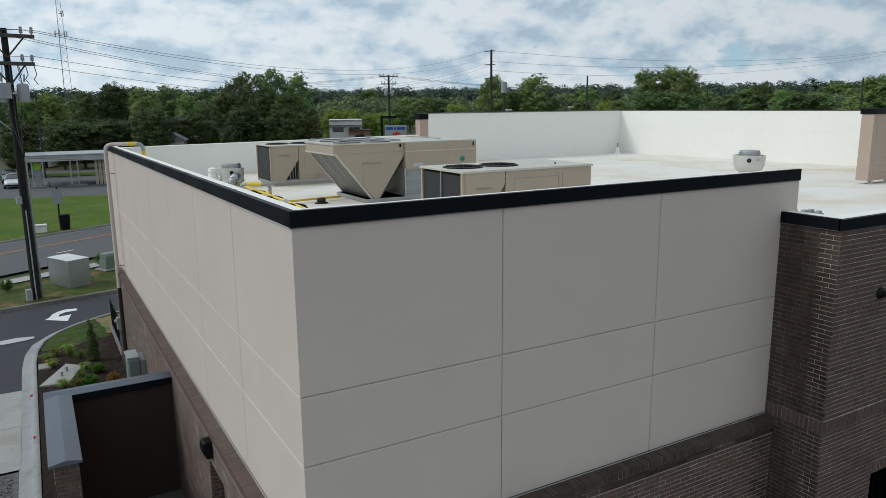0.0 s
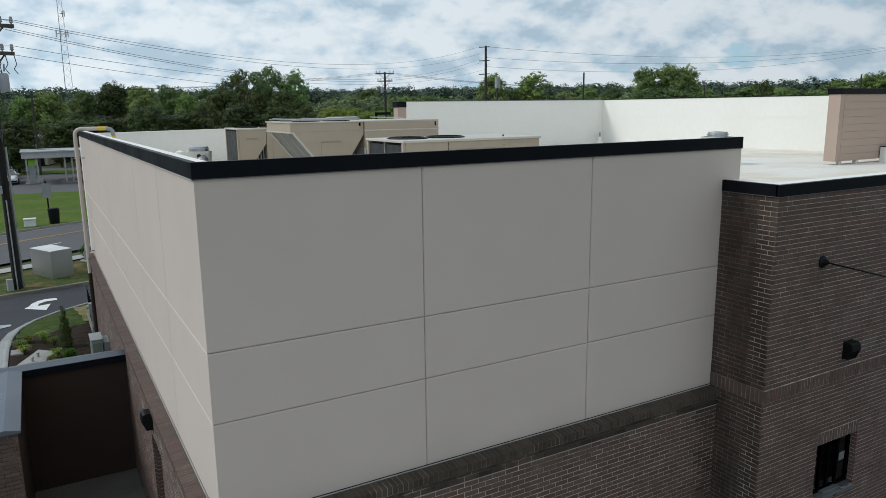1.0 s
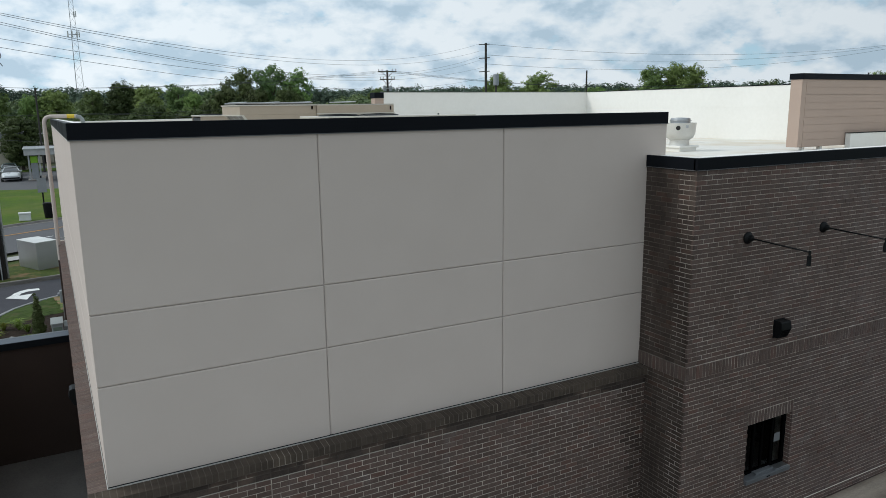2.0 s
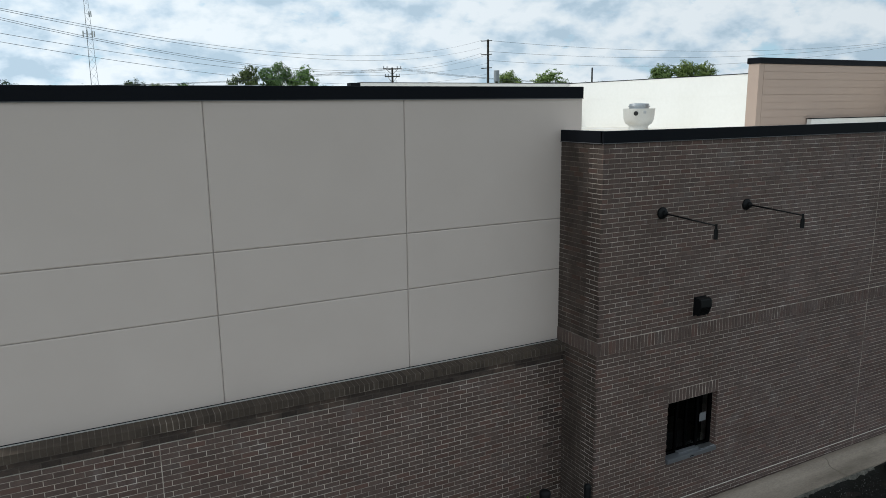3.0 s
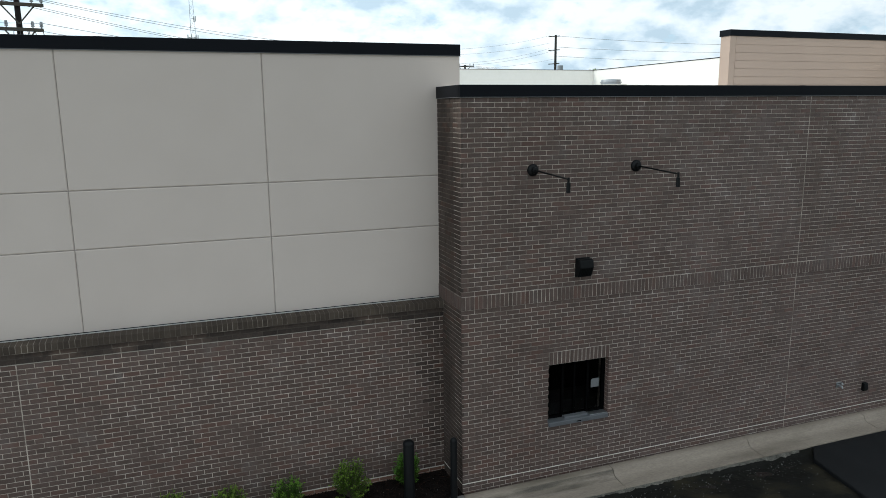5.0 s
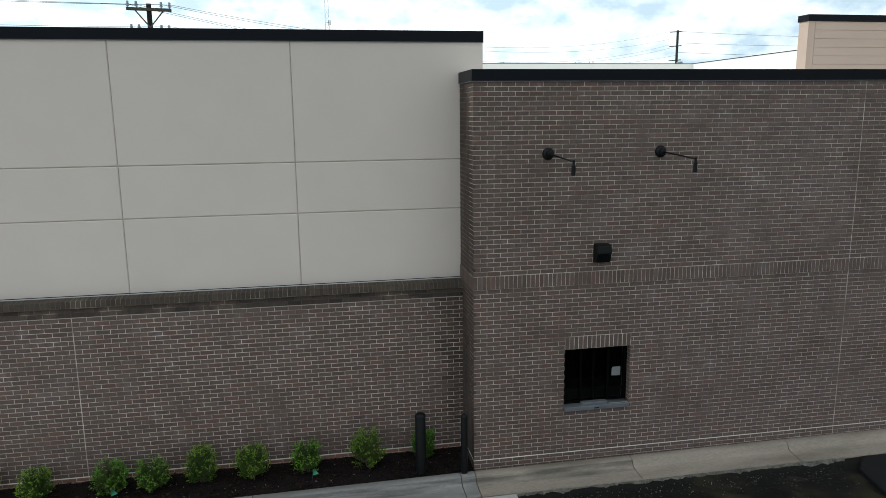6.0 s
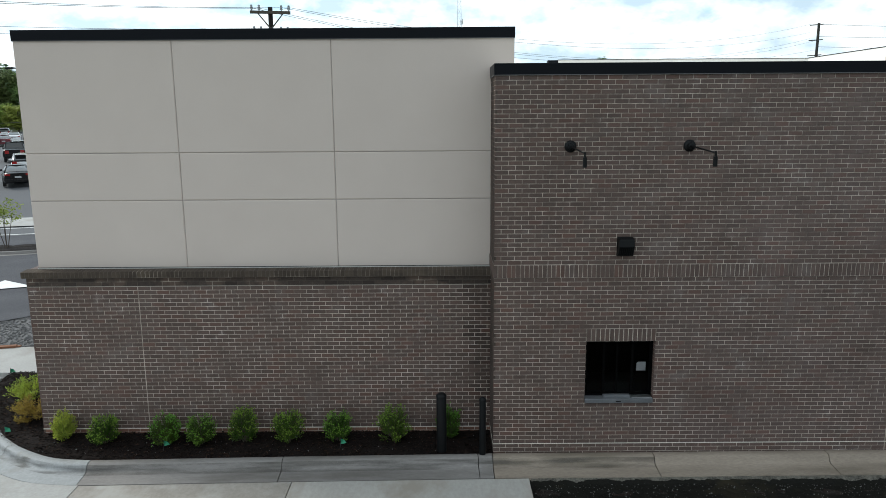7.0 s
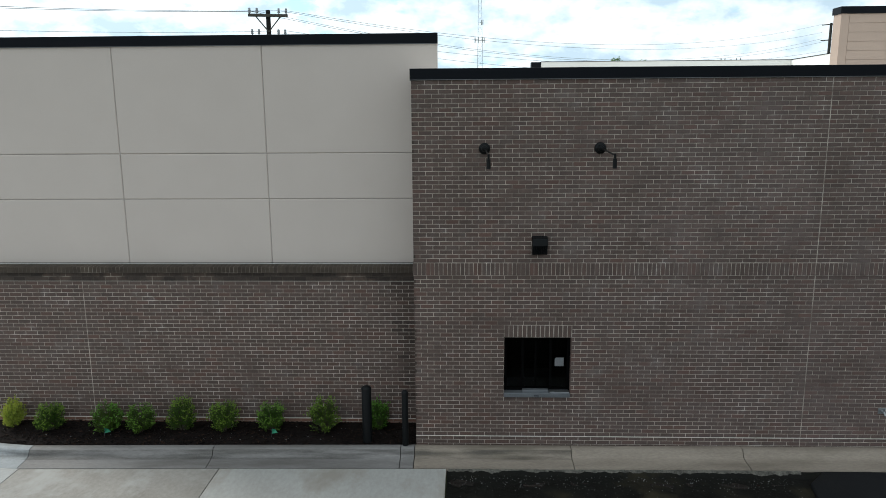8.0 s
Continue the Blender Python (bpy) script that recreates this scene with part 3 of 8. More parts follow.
# ---- mesh helpers ----
class Geo:
    """Collects verts and faces of one mesh."""

    def __init__(self):
        self.v, self.f = [], []

    def poly(self, pts):
        n = len(self.v)
        self.v += [tuple(p) for p in pts]
        self.f.append(tuple(range(n, n + len(pts))))
        return self

    def box(self, x0, y0, z0, x1, y1, z1):
        n = len(self.v)
        self.v += [(x0, y0, z0), (x1, y0, z0), (x1, y1, z0), (x0, y1, z0), (x0, y0, z1), (x1, y0, z1), (x1, y1, z1), (x0, y1, z1)]
        self.f += [tuple(n + i for i in q) for q in ((0, 3, 2, 1), (4, 5, 6, 7), (0, 1, 5, 4), (1, 2, 6, 5), (2, 3, 7, 6), (3, 0, 4, 7))]
        return self

    def cyl(self, a, b, r0, r1=None, n=12, caps=True):
        a, b = Vector(a), Vector(b)
        r1 = r0 if r1 is None else r1
        w = (b - a).normalized()
        u = w.orthogonal().normalized()
        k = w.cross(u)
        s = len(self.v)
        for p, r in ((a, r0), (b, r1)):
            for i in range(n):
                t = 2 * math.pi * i / n
                self.v.append(tuple(p + (u * math.cos(t) + k * math.sin(t)) * r))
        for i in range(n):
            j = (i + 1) % n
            self.f.append((s + i, s + j, s + n + j, s + n + i))
        if caps:
            self.f.append(tuple(s + i for i in reversed(range(n))))
            self.f.append(tuple(s + n + i for i in range(n)))
        return self

    def tube(self, pts, r, n=8):
        pts = [Vector(p) for p in pts]
        s = len(self.v)
        u = None
        for i, p in enumerate(pts):
            w = (pts[min(i + 1, len(pts) - 1)] - pts[max(i - 1, 0)]).normalized()
            u = w.orthogonal().normalized() if u is None else (u - w * u.dot(w)).normalized()
            k = w.cross(u)
            for j in range(n):
                t = 2 * math.pi * j / n
                self.v.append(tuple(p + (u * math.cos(t) + k * math.sin(t)) * r))
        for i in range(len(pts) - 1):
            for j in range(n):
                m = (j + 1) % n
                self.f.append((s + i * n + j, s + i * n + m, s + (i + 1) * n + m, s + (i + 1) * n + j))
        self.f.append(tuple(s + j for j in reversed(range(n))))
        self.f.append(tuple(s + (len(pts) - 1) * n + j for j in range(n)))
        return self

    def lathe(self, prof, c=(0, 0), n=24):
        """prof: (radius, z) rows, from bottom to top."""
        s = len(self.v)
        for r, z in prof:
            for i in range(n):
                t = 2 * math.pi * i / n
                self.v.append((c[0] + r * math.cos(t), c[1] + r * math.sin(t), z))
        for k in range(len(prof) - 1):
            for i in range(n):
                j = (i + 1) % n
                self.f.append((s + k * n + i, s + k * n + j, s + (k + 1) * n + j, s + (k + 1) * n + i))
        self.f.append(tuple(s + i for i in reversed(range(n))))
        self.f.append(tuple(s + (len(prof) - 1) * n + i for i in range(n)))
        return self

    def prism(self, pts, axis, lo, hi):
        """A polygon in the plane across axis ('x': (y, z), 'y': (x, z), 'z': (x, y)), drawn out from lo to hi."""
        def at(p, d):
            return {"x": (d, p[0], p[1]), "y": (p[0], d, p[1]), "z": (p[0], p[1], d)}[axis]
        s, n = len(self.v), len(pts)
        self.v += [at(p, lo) for p in pts] + [at(p, hi) for p in pts]
        self.f.append(tuple(s + i for i in reversed(range(n))))
        self.f.append(tuple(s + n + i for i in range(n)))
        for i in range(n):
            j = (i + 1) % n
            self.f.append((s + i, s + j, s + n + j, s + n + i))
        return self

    def mesh(self, name, mat, smooth=False):
        me = bpy.data.meshes.new(name)
        me.from_pydata(self.v, [], self.f)
        bm = bmesh.new()
        bm.from_mesh(me)
        if len(bm.faces) < 4000:
            bmesh.ops.recalc_face_normals(bm, faces=bm.faces)
        bm.to_mesh(me)
        bm.free()
        if smooth:
            for p in me.polygons:
                p.use_smooth = True
        me.materials.append(mat)
        return me


def part(name, geo, mat, parent=None, label="", bevel=0.0, smooth=False):
    """One mesh object, under a thing or a part."""
    ob = new(name, geo.mesh(name, mat, smooth))
    if smooth:
        e = ob.modifiers.new("edges", "EDGE_SPLIT")
        e.split_angle = radians(40)
    if bevel:
        b = ob.modifiers.new("bevel", "BEVEL")
        b.width, b.segments, b.limit_method = bevel, 2, "ANGLE"
    ob.parent = parent
    if label:
        ob["label"] = label
    return ob


def thing(name, x, y, z, label, category, group="", kind="", turn=0.0):
    """An Empty at a thing's base, for its parts."""
    ob = new(name)
    ob.empty_display_size = 0.2
    ob.matrix_basis = pose(x, y, z, 0, 0, turn)
    return tagged(ob, label, category, group, kind)


def structure(name, geo, mat, label="", category="", bevel=0.0):
    return tagged(part(name, geo, mat, bevel=bevel), label, category, "", "structure")


def gz(x, y):
    """Height of the made ground: level by the building, falling gently to the street, rising again across the far car park."""
    s = min(1.0, max(0.0, (y - 10.0) / 22.0))
    hill = np.interp(y, (36, 45, 64, 101, 150, 220), (0, 0.8, 1.3, 1.8, 3.0, 3.4)) * min(1.0, max(0.0, (-12.0 - x) / 6.0))
    return -0.2 - 0.4 * s * s * (3 - 2 * s) + float(hill)


def sheet(name, a, b, mat, dz=0.0, nu=16, nv=6, label="", category="", rise=None):
    """A surface between two edge lines, laid on the ground."""
    def along(line, t):
        d = t * (len(line) - 1)
        i = min(int(d), len(line) - 2)
        p, q = line[i], line[i + 1]
        return p[0] + (q[0] - p[0]) * (d - i), p[1] + (q[1] - p[1]) * (d - i)
    g = Geo()
    for i in range(nu + 1):
        p, q = along(a, i / nu), along(b, i / nu)
        for j in range(nv + 1):
            x, y = p[0] + (q[0] - p[0]) * j / nv, p[1] + (q[1] - p[1]) * j / nv
            g.v.append((x, y, gz(x, y) + dz + (rise(x, y) if rise else 0)))
    for i in range(nu):
        for j in range(nv):
            s = i * (nv + 1) + j
            g.f.append((s, s + 1, s + nv + 2, s + nv + 1))
    ob = structure(name, g, mat, label, category)
    for p in ob.data.polygons:
        if p.normal.z < 0:
            p.flip()
    return ob


def inside(x, y, poly):
    r, j = False, len(poly) - 1
    for i in range(len(poly)):
        (xi, yi), (xj, yj) = poly[i], poly[j]
        if (yi > y) != (yj > y) and x < (xj - xi) * (y - yi) / (yj - yi) + xi:
            r = not r
        j = i
    return r


def bed(name, poly, step, height, mat, rough=0.02, label="", category=""):
    """A lumpy bed over a plan outline; its rim runs on under the kerb."""
    xs, ys = [p[0] for p in poly], [p[1] for p in poly]
    nx, ny = int((max(xs) - min(xs)) / step) + 2, int((max(ys) - min(ys)) / step) + 2
    g, ids = Geo(), {}

    def nearest(x, y):
        best = None
        for k in range(len(poly)):
            (ax, ay), (bx, by_) = poly[k], poly[(k + 1) % len(poly)]
            dx, dy = bx - ax, by_ - ay
            f = min(1.0, max(0.0, ((x - ax) * dx + (y - ay) * dy) / (dx * dx + dy * dy)))
            q = (ax + f * dx, ay + f * dy)
            d = (q[0] - x) ** 2 + (q[1] - y) ** 2
            if best is None or d < best[0]:
                best = (d, q)
        return best[1]

    def vid(i, j):
        if (i, j) not in ids:
            x, y = min(xs) + (i - 0.5) * step, min(ys) + (j - 0.5) * step
            if not inside(x, y, poly):
                x, y = nearest(x, y)
            ids[i, j] = len(g.v)
            g.v.append((x, y, height(x, y) + rough * noise.noise((x * 6, y * 6, 0)) + rough * 1.4 * noise.noise((x * 1.7, y * 1.7, 3))))
        return ids[i, j]
    for i in range(nx):
        for j in range(ny):
            if inside(min(xs) + i * step, min(ys) + j * step, poly):
                g.f.append((vid(i, j), vid(i + 1, j), vid(i + 1, j + 1), vid(i, j + 1)))
    return structure(name, g, mat, label, category)

# ---- ground ----
def ground():
    g = Geo()
    ax = [-4000, -1500, -600, -300, -160, -100, -70, -50, -40, -30, -24, -18, -14] + [-10 + 2 * i for i in range(21)] + [36, 45, 60, 80, 110, 160, 300, 600, 1500, 4000]
    ay = [-4000, -1500, -500, -200, -100, -60, -40, -25, -15, -10, -5] + [0 + 2 * i for i in range(22)] + [46, 50, 56, 64, 72, 84, 100, 120, 160, 240, 400, 700, 1500, 4000]
    for y in ay:
        for x in ax:
            z = gz(x, y) - 0.12
            if 3.0 < x < 23 and 7.5 < y < 24:
                z -= 0.3
            if -130 < x < -11 and 33 < y < 140:
                z -= 0.5
            g.v.append((x, y, z))
    n = len(ax)
    for j in range(len(ay) - 1):
        for i in range(n - 1):
            g.f.append((j * n + i, j * n + i + 1, (j + 1) * n + i + 1, (j + 1) * n + i))
    structure("ground", g, M_GROUND, "grassy land with bare patches reaching the horizon", "ground")


ground()

def eased(line, n):
    """A line drawn smoothly through its points, n steps to each."""
    out = []
    for i in range(len(line) - 1):
        p0, p1, p2, p3 = (Vector(line[min(max(k, 0), len(line) - 1)]) for k in (i - 1, i, i + 1, i + 2))
        for k in range(n):
            t = k / n
            q = 0.5 * (2 * p1 + (p2 - p0) * t + (2 * p0 - 5 * p1 + 4 * p2 - p3) * t * t + (3 * p1 - p0 - 3 * p2 + p3) * t ** 3)
            out.append((q.x, q.y))
    return out + [line[-1]]


KERB_BACK = [(26.0, 5.66), (17.6, 5.64), (14.85, 5.63), (12.1, 5.61), (9.56, 5.60), (9.33, 5.59), (6.26, 5.53)]
KERB_BACK += eased([(3.25, 5.455), (2.66, 5.53), (2.2, 5.73), (1.72, 6.03), (1.18, 6.52), (0.62, 7.20), (0.16, 7.92), (-0.20, 8.65), (-0.36, 9.1)], 4)
EAST_LANE = 15.6
KERB_SIDE = [(-0.50, 11.2), (-0.50, 14.0), (-0.50, 17.0), (-0.50, 20.0), (-0.50, 23.0), (-0.50, 25.4), (-0.42, 26.8), (-0.20, 27.9),
             (0.3, 28.9), (1.0, 29.7), (2.1, 30.5), (3.5, 31.2), (6.0, 32.0), (12.0, 33.3)]
KERB_CUTS = {1, 2, 3, 4, 5, 6, 7, 19, 31}
SIDE_CUTS = {1, 2, 3, 4, 7, 10, 12}
KERB_SHAPE = [(0.0, -0.25), (0.0, 0.135), (0.015, 0.145), (0.10, 0.146), (0.135, 0.140), (0.160, 0.118), (0.180, 0.074), (0.200, 0.044), (0.240, 0.027), (0.34, 0.016), (0.53, 0.004), (0.53, -0.25)]


def normals(line):
    out = []
    for i in range(len(line)):
        a, b = line[max(i - 1, 0)], line[min(i + 1, len(line) - 1)]
        dx, dy = b[0] - a[0], b[1] - a[1]
        l = math.hypot(dx, dy)
        out.append((-dy / l * -1, dx / l * -1))
    return out


def kerb_run(name, line, cuts, shape, label, flip=1, mat=None):
    nrm = [(-a * flip, -b * flip) for a, b in normals(line)]
    root = thing(name, 0, 0, 0, label, "kerb", kind="structure")
    start = 0
    for end in sorted(cuts | {len(line) - 1}):
        if end <= start:
            continue
        g = Geo()
        k = len(shape)
        for i in range(start, end + 1):
            x, y = line[i]
            gap = 0.006 if i == start else (-0.006 if i == end else 0.0)
            a, b = line[max(i - 1, 0)], line[min(i + 1, len(line) - 1)]
            l = math.hypot(b[0] - a[0], b[1] - a[1])
            x, y = x + (b[0] - a[0]) / l * gap, y + (b[1] - a[1]) / l * gap
            for d, h in shape:
                px, py = x + nrm[i][0] * d, y + nrm[i][1] * d
                g.v.append((px, py, gz(x, y) + h))
        for i in range(end - start):
            for j in range(k - 1):
                g.f.append((i * k + j, i * k + j + 1, (i + 1) * k + j + 1, (i + 1) * k + j))
        g.f.append(tuple(range(k)))
        g.f.append(tuple((end - start) * k + j for j in reversed(range(k))))
        ob = part("kerb_segment", g, mat((line[start][0] + line[end][0]) / 2) if mat else M_KERB, root, smooth=True)
        start = end
    return root


# the arc's paler concrete also holds the open west light in its colour
kerb = kerb_run("kerb_drive", KERB_BACK, KERB_CUTS, KERB_SHAPE, "grey weathered rolled concrete kerb and gutter", flip=1, mat=lambda x: M_KERB_CLAY if x > 9.5 else M_KERB if x > 3 else M_KERB_PALE)
# thin dark patchy film along the rise of the kerb
RISE_BAND = [(0.150, 0.1325), (0.1635, 0.1200), (0.1835, 0.0760), (0.2035, 0.0462), (0.2435, 0.0290), (0.285, 0.0245)]
g = Geo()
run = KERB_BACK[3:]
nrm = [(-a, -b) for a, b in normals(KERB_BACK)][3:]
for (x, y), (nx_, ny_) in zip(run, nrm):
    g.v += [(x + nx_ * d, y + ny_ * d, gz(x, y) + h) for d, h in RISE_BAND]
g.f = [(i * 6 + k, i * 6 + k + 1, i * 6 + k + 7, i * 6 + k + 6) for i in range(len(run) - 1) for k in range(5)]
part("gutter_silt", g, M_RISE_FILM, kerb, "thin patchy dark film", smooth=True)
kerb_run("kerb_side", KERB_SIDE, SIDE_CUTS, [(d * 0.81, h) for d, h in KERB_SHAPE], "grey concrete kerb along the side drive", flip=1, mat=lambda x: M_KERB_PALE)

# concrete drive lane in front of the building, slab by slab
drive = thing("concrete_drive", 0, 0, 0, "pale grey concrete drive lane with sawn joints", "drive lane", kind="structure")
toe = lambda x: float(np.interp(x, (3.25, 6.26, 9.33, 12.1), (4.912, 4.987, 5.047, 5.067)))
for x0, x1 in ((6.49, 10.09), (3.30, 6.49), (0.0, 3.30), (-3.4, 0.0), (-7.0, -3.4)):
    for y0, y1 in ((1.4, 5.06), (-2.4, 1.4), (-6.2, -2.4), (-10.0, -6.2)):
        xa, xb = x0 + 0.006, x1 - 0.006
        ya, yb = (toe(xa), toe(xb)) if y1 > 5 and x0 > 3 else (5.3, 5.3) if y1 > 5 and x0 < -0.5 else (y1 - 0.006, y1 - 0.006)
        part("slab", Geo().prism([(xa, y0 + 0.006), (xb, y0 + 0.006), (xb, yb), (xa, ya)], "z", -0.36, -0.200), {6.49: M_SLAB_PALE, 3.30: M_SLAB_WORN}.get(x0, M_CONCRETE), drive, bevel=0.004)
g = Geo()
for line in (((0.0, 5.054), (3.3, 5.054), (3.2, 5.3), (2.5, 5.45), (1.9, 5.75), (1.3, 6.2), (0.8, 6.75), (0.35, 7.4), (-0.1, 8.1), (-0.4, 9.1), (-0.5, 9.44), (-7.0, 9.44), (-7.0, 5.3), (0.0, 5.3)),):
    g.poly([(x, y, -0.205) for x, y in line])
part("corner_slab", g, M_CONCRETE, drive)

structure("unpaved_lane", Geo(), M_BASE, "dark wet unpaved road base with stone crumbs", "road base")
ob = bpy.data.objects["unpaved_lane"]
g = Geo()
nx, ny = 110, 230
for j in range(ny + 1):
    for i in range(nx + 1):
        x, y = 10.10 + 6.6 * i / nx, 5.12 - 14 * j / ny
        z = -0.275 - 0.020 * math.exp(-((y - 4.78) / 0.16) ** 2) + 0.022 * noise.noise((x * 2.2, y * 2.2, 1)) + 0.012 * noise.noise((x * 9, y * 9, 2)) + 0.05 * max(0, 1 - (5.1 - y) / 0.12)
        g.v.append((x, y, z))
for j in range(ny):
    for i in range(nx):
        s = j * (nx + 1) + i
        g.f.append((s, s + 1, s + nx + 2, s + nx + 1))
old = ob.data
ob.data = g.mesh("unpaved_lane", M_BASE)
bpy.data.meshes.remove(old)

structure("asphalt_lane", Geo().prism([(15.95, 5.11), (26, 5.11), (26, -12), (14.2, -12), (14.9, 1.0), (15.35, 3.6), (15.6, 4.75)], "z", -0.34, -0.212), M_ASPHALT_NEW,
          "fresh black asphalt lane", "asphalt", bevel=0.02)

structure("lane_water", Geo().poly([(10.12, 4.30, -0.298), (15.2, 4.30, -0.298), (15.4, 5.04, -0.298), (10.12, 5.04, -0.298)]), M_WATER, "shallow rain water pooled along the kerb", "puddle")
# stone crumbs on the unpaved lane
g = Geo()
for i in range(520):
    x, y = random.uniform(10.15, 15.4), 5.05 - abs(random.gauss(0, 1.6)) if i % 3 == 0 else 4.98 - abs(random.gauss(0, 0.28))
    s = random.choice((0.003, 0.004, 0.004, 0.005, 0.006, 0.007, 0.010))
    zb = -0.272 + 0.022 * noise.noise((x * 2.2, y * 2.2, 1))
    a = random.uniform(0, 3.1)
    g.poly([(x + s * math.cos(a + t) * q, y + s * math.sin(a + t), zb + s * 0.7) for t, q in ((0, 1), (1.6, 1.3), (3.1, 0.9), (4.6, 1.1))])
    n = len(g.v)
    g.v.append((x, y, zb - 0.01))
    g.f += [(n - 4 + k, n - 4 + (k + 1) % 4, n) for k in range(4)]
tagged(part("stone_crumbs", g, M_CRUMB), "small pale stone crumbs scattered on dark road base", "gravel", "", "stuff")

# lumpy grey concrete spill along the toe of the kerb
g = Geo()
n_ = 420
for i in range(n_ + 1):
    x = 10.12 + (EAST_LANE - 10.12) * i / n_
    d = 0.012 + 0.045 * abs(noise.noise((x * 3.1, 0, 7))) + 0.022 * noise.noise((x * 13, 0, 2)) + 0.012 * noise.noise((x * 40, 0, 2))
    g.v += [(x, 5.09, -0.205), (x, 5.075 - d * 0.4, -0.215 + 0.012 * noise.noise((x * 9, 1, 0))), (x, 5.07 - d, -0.262), (x, 5.06 - d, -0.31)]
g.f = [(i * 4 + k, i * 4 + k + 1, i * 4 + k + 5, i * 4 + k + 4) for i in range(n_) for k in range(3)]
structure("kerb_spill", g, M_SPILL, "rough grey concrete spill under the kerb", "concrete")

# crushed stone along the side drive
g = Geo()
for i in range(5200):
    x, y = random.uniform(-4.2, -1.05), random.uniform(11.15, 17.3)
    if x < -4.6 + (y - 11) * 0.28:
        continue
    s, a = random.uniform(0.014, 0.034), random.uniform(0, 3.1)
    zb = gz(x, y) - 0.03
    n = len(g.v)
    g.v += [(x + s * math.cos(a + t) * random.uniform(0.7, 1.2), y + s * math.sin(a + t), zb + s * random.uniform(0.2, 0.7)) for t in (0, 1.6, 3.1, 4.6)] + [(x, y, zb + s), (x, y, zb - 0.03)]
    g.f += [(n + k, n + (k + 1) % 4, n + 4) for k in range(4)] + [(n + (k + 1) % 4, n + k, n + 5) for k in range(4)]
tagged(part("crushed_stone", g, M_STONE), "loose grey crushed stone beside the kerb", "gravel", "", "stuff")

off = thing("timber_offcut", -1.46, 11.0, -0.082, "short orange-brown timber offcut lying at the walk", "timber", turn=12)
part("board", Geo().box(-0.24, 0.0, 0.0, 0.24, 0.13, 0.045), M_RUST, off, bevel=0.006)
part("board_end", Geo().box(0.244, 0.02, 0.0, 0.33, 0.12, 0.03), M_RUST, off, bevel=0.006)

# street side: parking, lane and road
sheet("parking_lot", [(-1.0, 22.0), (-2.7, 14.3), (-4.4, 12.6), (-7.0, 11.0), (-20, 6), (-60, -10)], [(-1.0, 33.2), (-4, 32.4), (-8, 32), (-12, 31), (-30, 28), (-70, 20)], M_ASPHALT, 0.0, 30, 14, "dark grey asphalt parking and drive", "asphalt")
sheet("exit_lane", [(-0.90, 22.0), (-0.90, 25.4), (-0.82, 26.9), (-0.55, 28.1), (0.03, 29.2), (0.80, 30.03), (1.95, 30.83), (3.42, 31.57), (6, 32.35), (14, 34.05)],
      [(-2.6, 33.1), (-2.2, 33.2), (-1.6, 33.35), (-1.0, 33.5), (-0.2, 33.7), (0.6, 33.9), (1.6, 34.15), (3.0, 34.5), (6, 35.2), (14, 37.1)], M_ASPHALT, 0.006, 32, 8, "dark asphalt exit lane with a white turn arrow", "asphalt")
for n_, (ya, yb) in enumerate(((17.4, 20.15), (20.165, 23.1))):
    sheet("side_slab_" + "ab"[n_], [(-0.90, ya), (-0.90, (ya + yb) / 2), (-0.90, yb)], [(-2.7, ya), (-2.7, (ya + yb) / 2), (-2.7, yb)], M_CONCRETE, 0.012, 8, 4, "pale concrete slab beside the kerb", "concrete slab")
sheet("gravel_strip", [(-0.90, 11.0), (-0.90, 17.4)], [(-7.0, 11.0), (-2.75, 17.4)], M_GRAVEL, -0.03, 10, 6, "grey crushed stone strip", "gravel")
kerb_run("kerb_street", [(-8, 31.9), (-4.5, 32.9), (-1.6, 33.65), (1.0, 34.2), (2.66, 34.62), (6, 35.4), (14, 37.3)], {2, 4}, [(0, -0.2), (0, 0.12), (0.02, 0.14), (0.13, 0.14), (0.18, 0.12), (0.22, 0.03), (0.45, 0.015), (0.45, -0.2)],
         "grey concrete kerb along the exit lane", flip=1)
sheet("verge", [(-6, 32.6), (-4.5, 33.0), (-1.6, 33.75), (2.66, 34.7), (6, 35.5), (14, 37.4)], [(-6, 36.9), (-5, 37.4), (-1.85, 39.2), (3.26, 41.8), (8, 44.6), (16, 49)], M_GRASS_THIN, 0.10, 20, 8, "patchy green grass verge", "grass",
      rise=lambda x, y: 0.03 * noise.noise((x * 1.3, y * 1.3, 0)))
sheet("footway", [(-6, 36.7), (-1.9, 38.2), (3.3, 40.8), (14, 47)], [(-6, 37.8), (-1.9, 39.3), (3.3, 41.9), (14, 48.1)], M_CONCRETE, 0.16, 12, 3, "pale concrete footway", "pavement")
sheet("bare_patch", [(-4.0, 37.3), (-1.9, 38.7)], [(-4.0, 38.6), (-1.9, 39.7)], M_SOIL, 0.20, 8, 4, "orange bare soil patch", "soil")
ROAD = lambda t, o: (t, 49.7 + 0.6 * (t - 1.0) + o)
sheet("road", [ROAD(t, -6.6) for t in (-9, -4, 0, 10, 40, 90)], [ROAD(t, 3.75) for t in (-9, -4, 0, 10, 40, 90)], M_ASPHALT_OLD, 0.01, 40, 8, "grey two-way asphalt road", "road")
line = thing("road_line", 0, 0, 0, "faded orange double centre line on grey asphalt", "road marking", kind="structure")
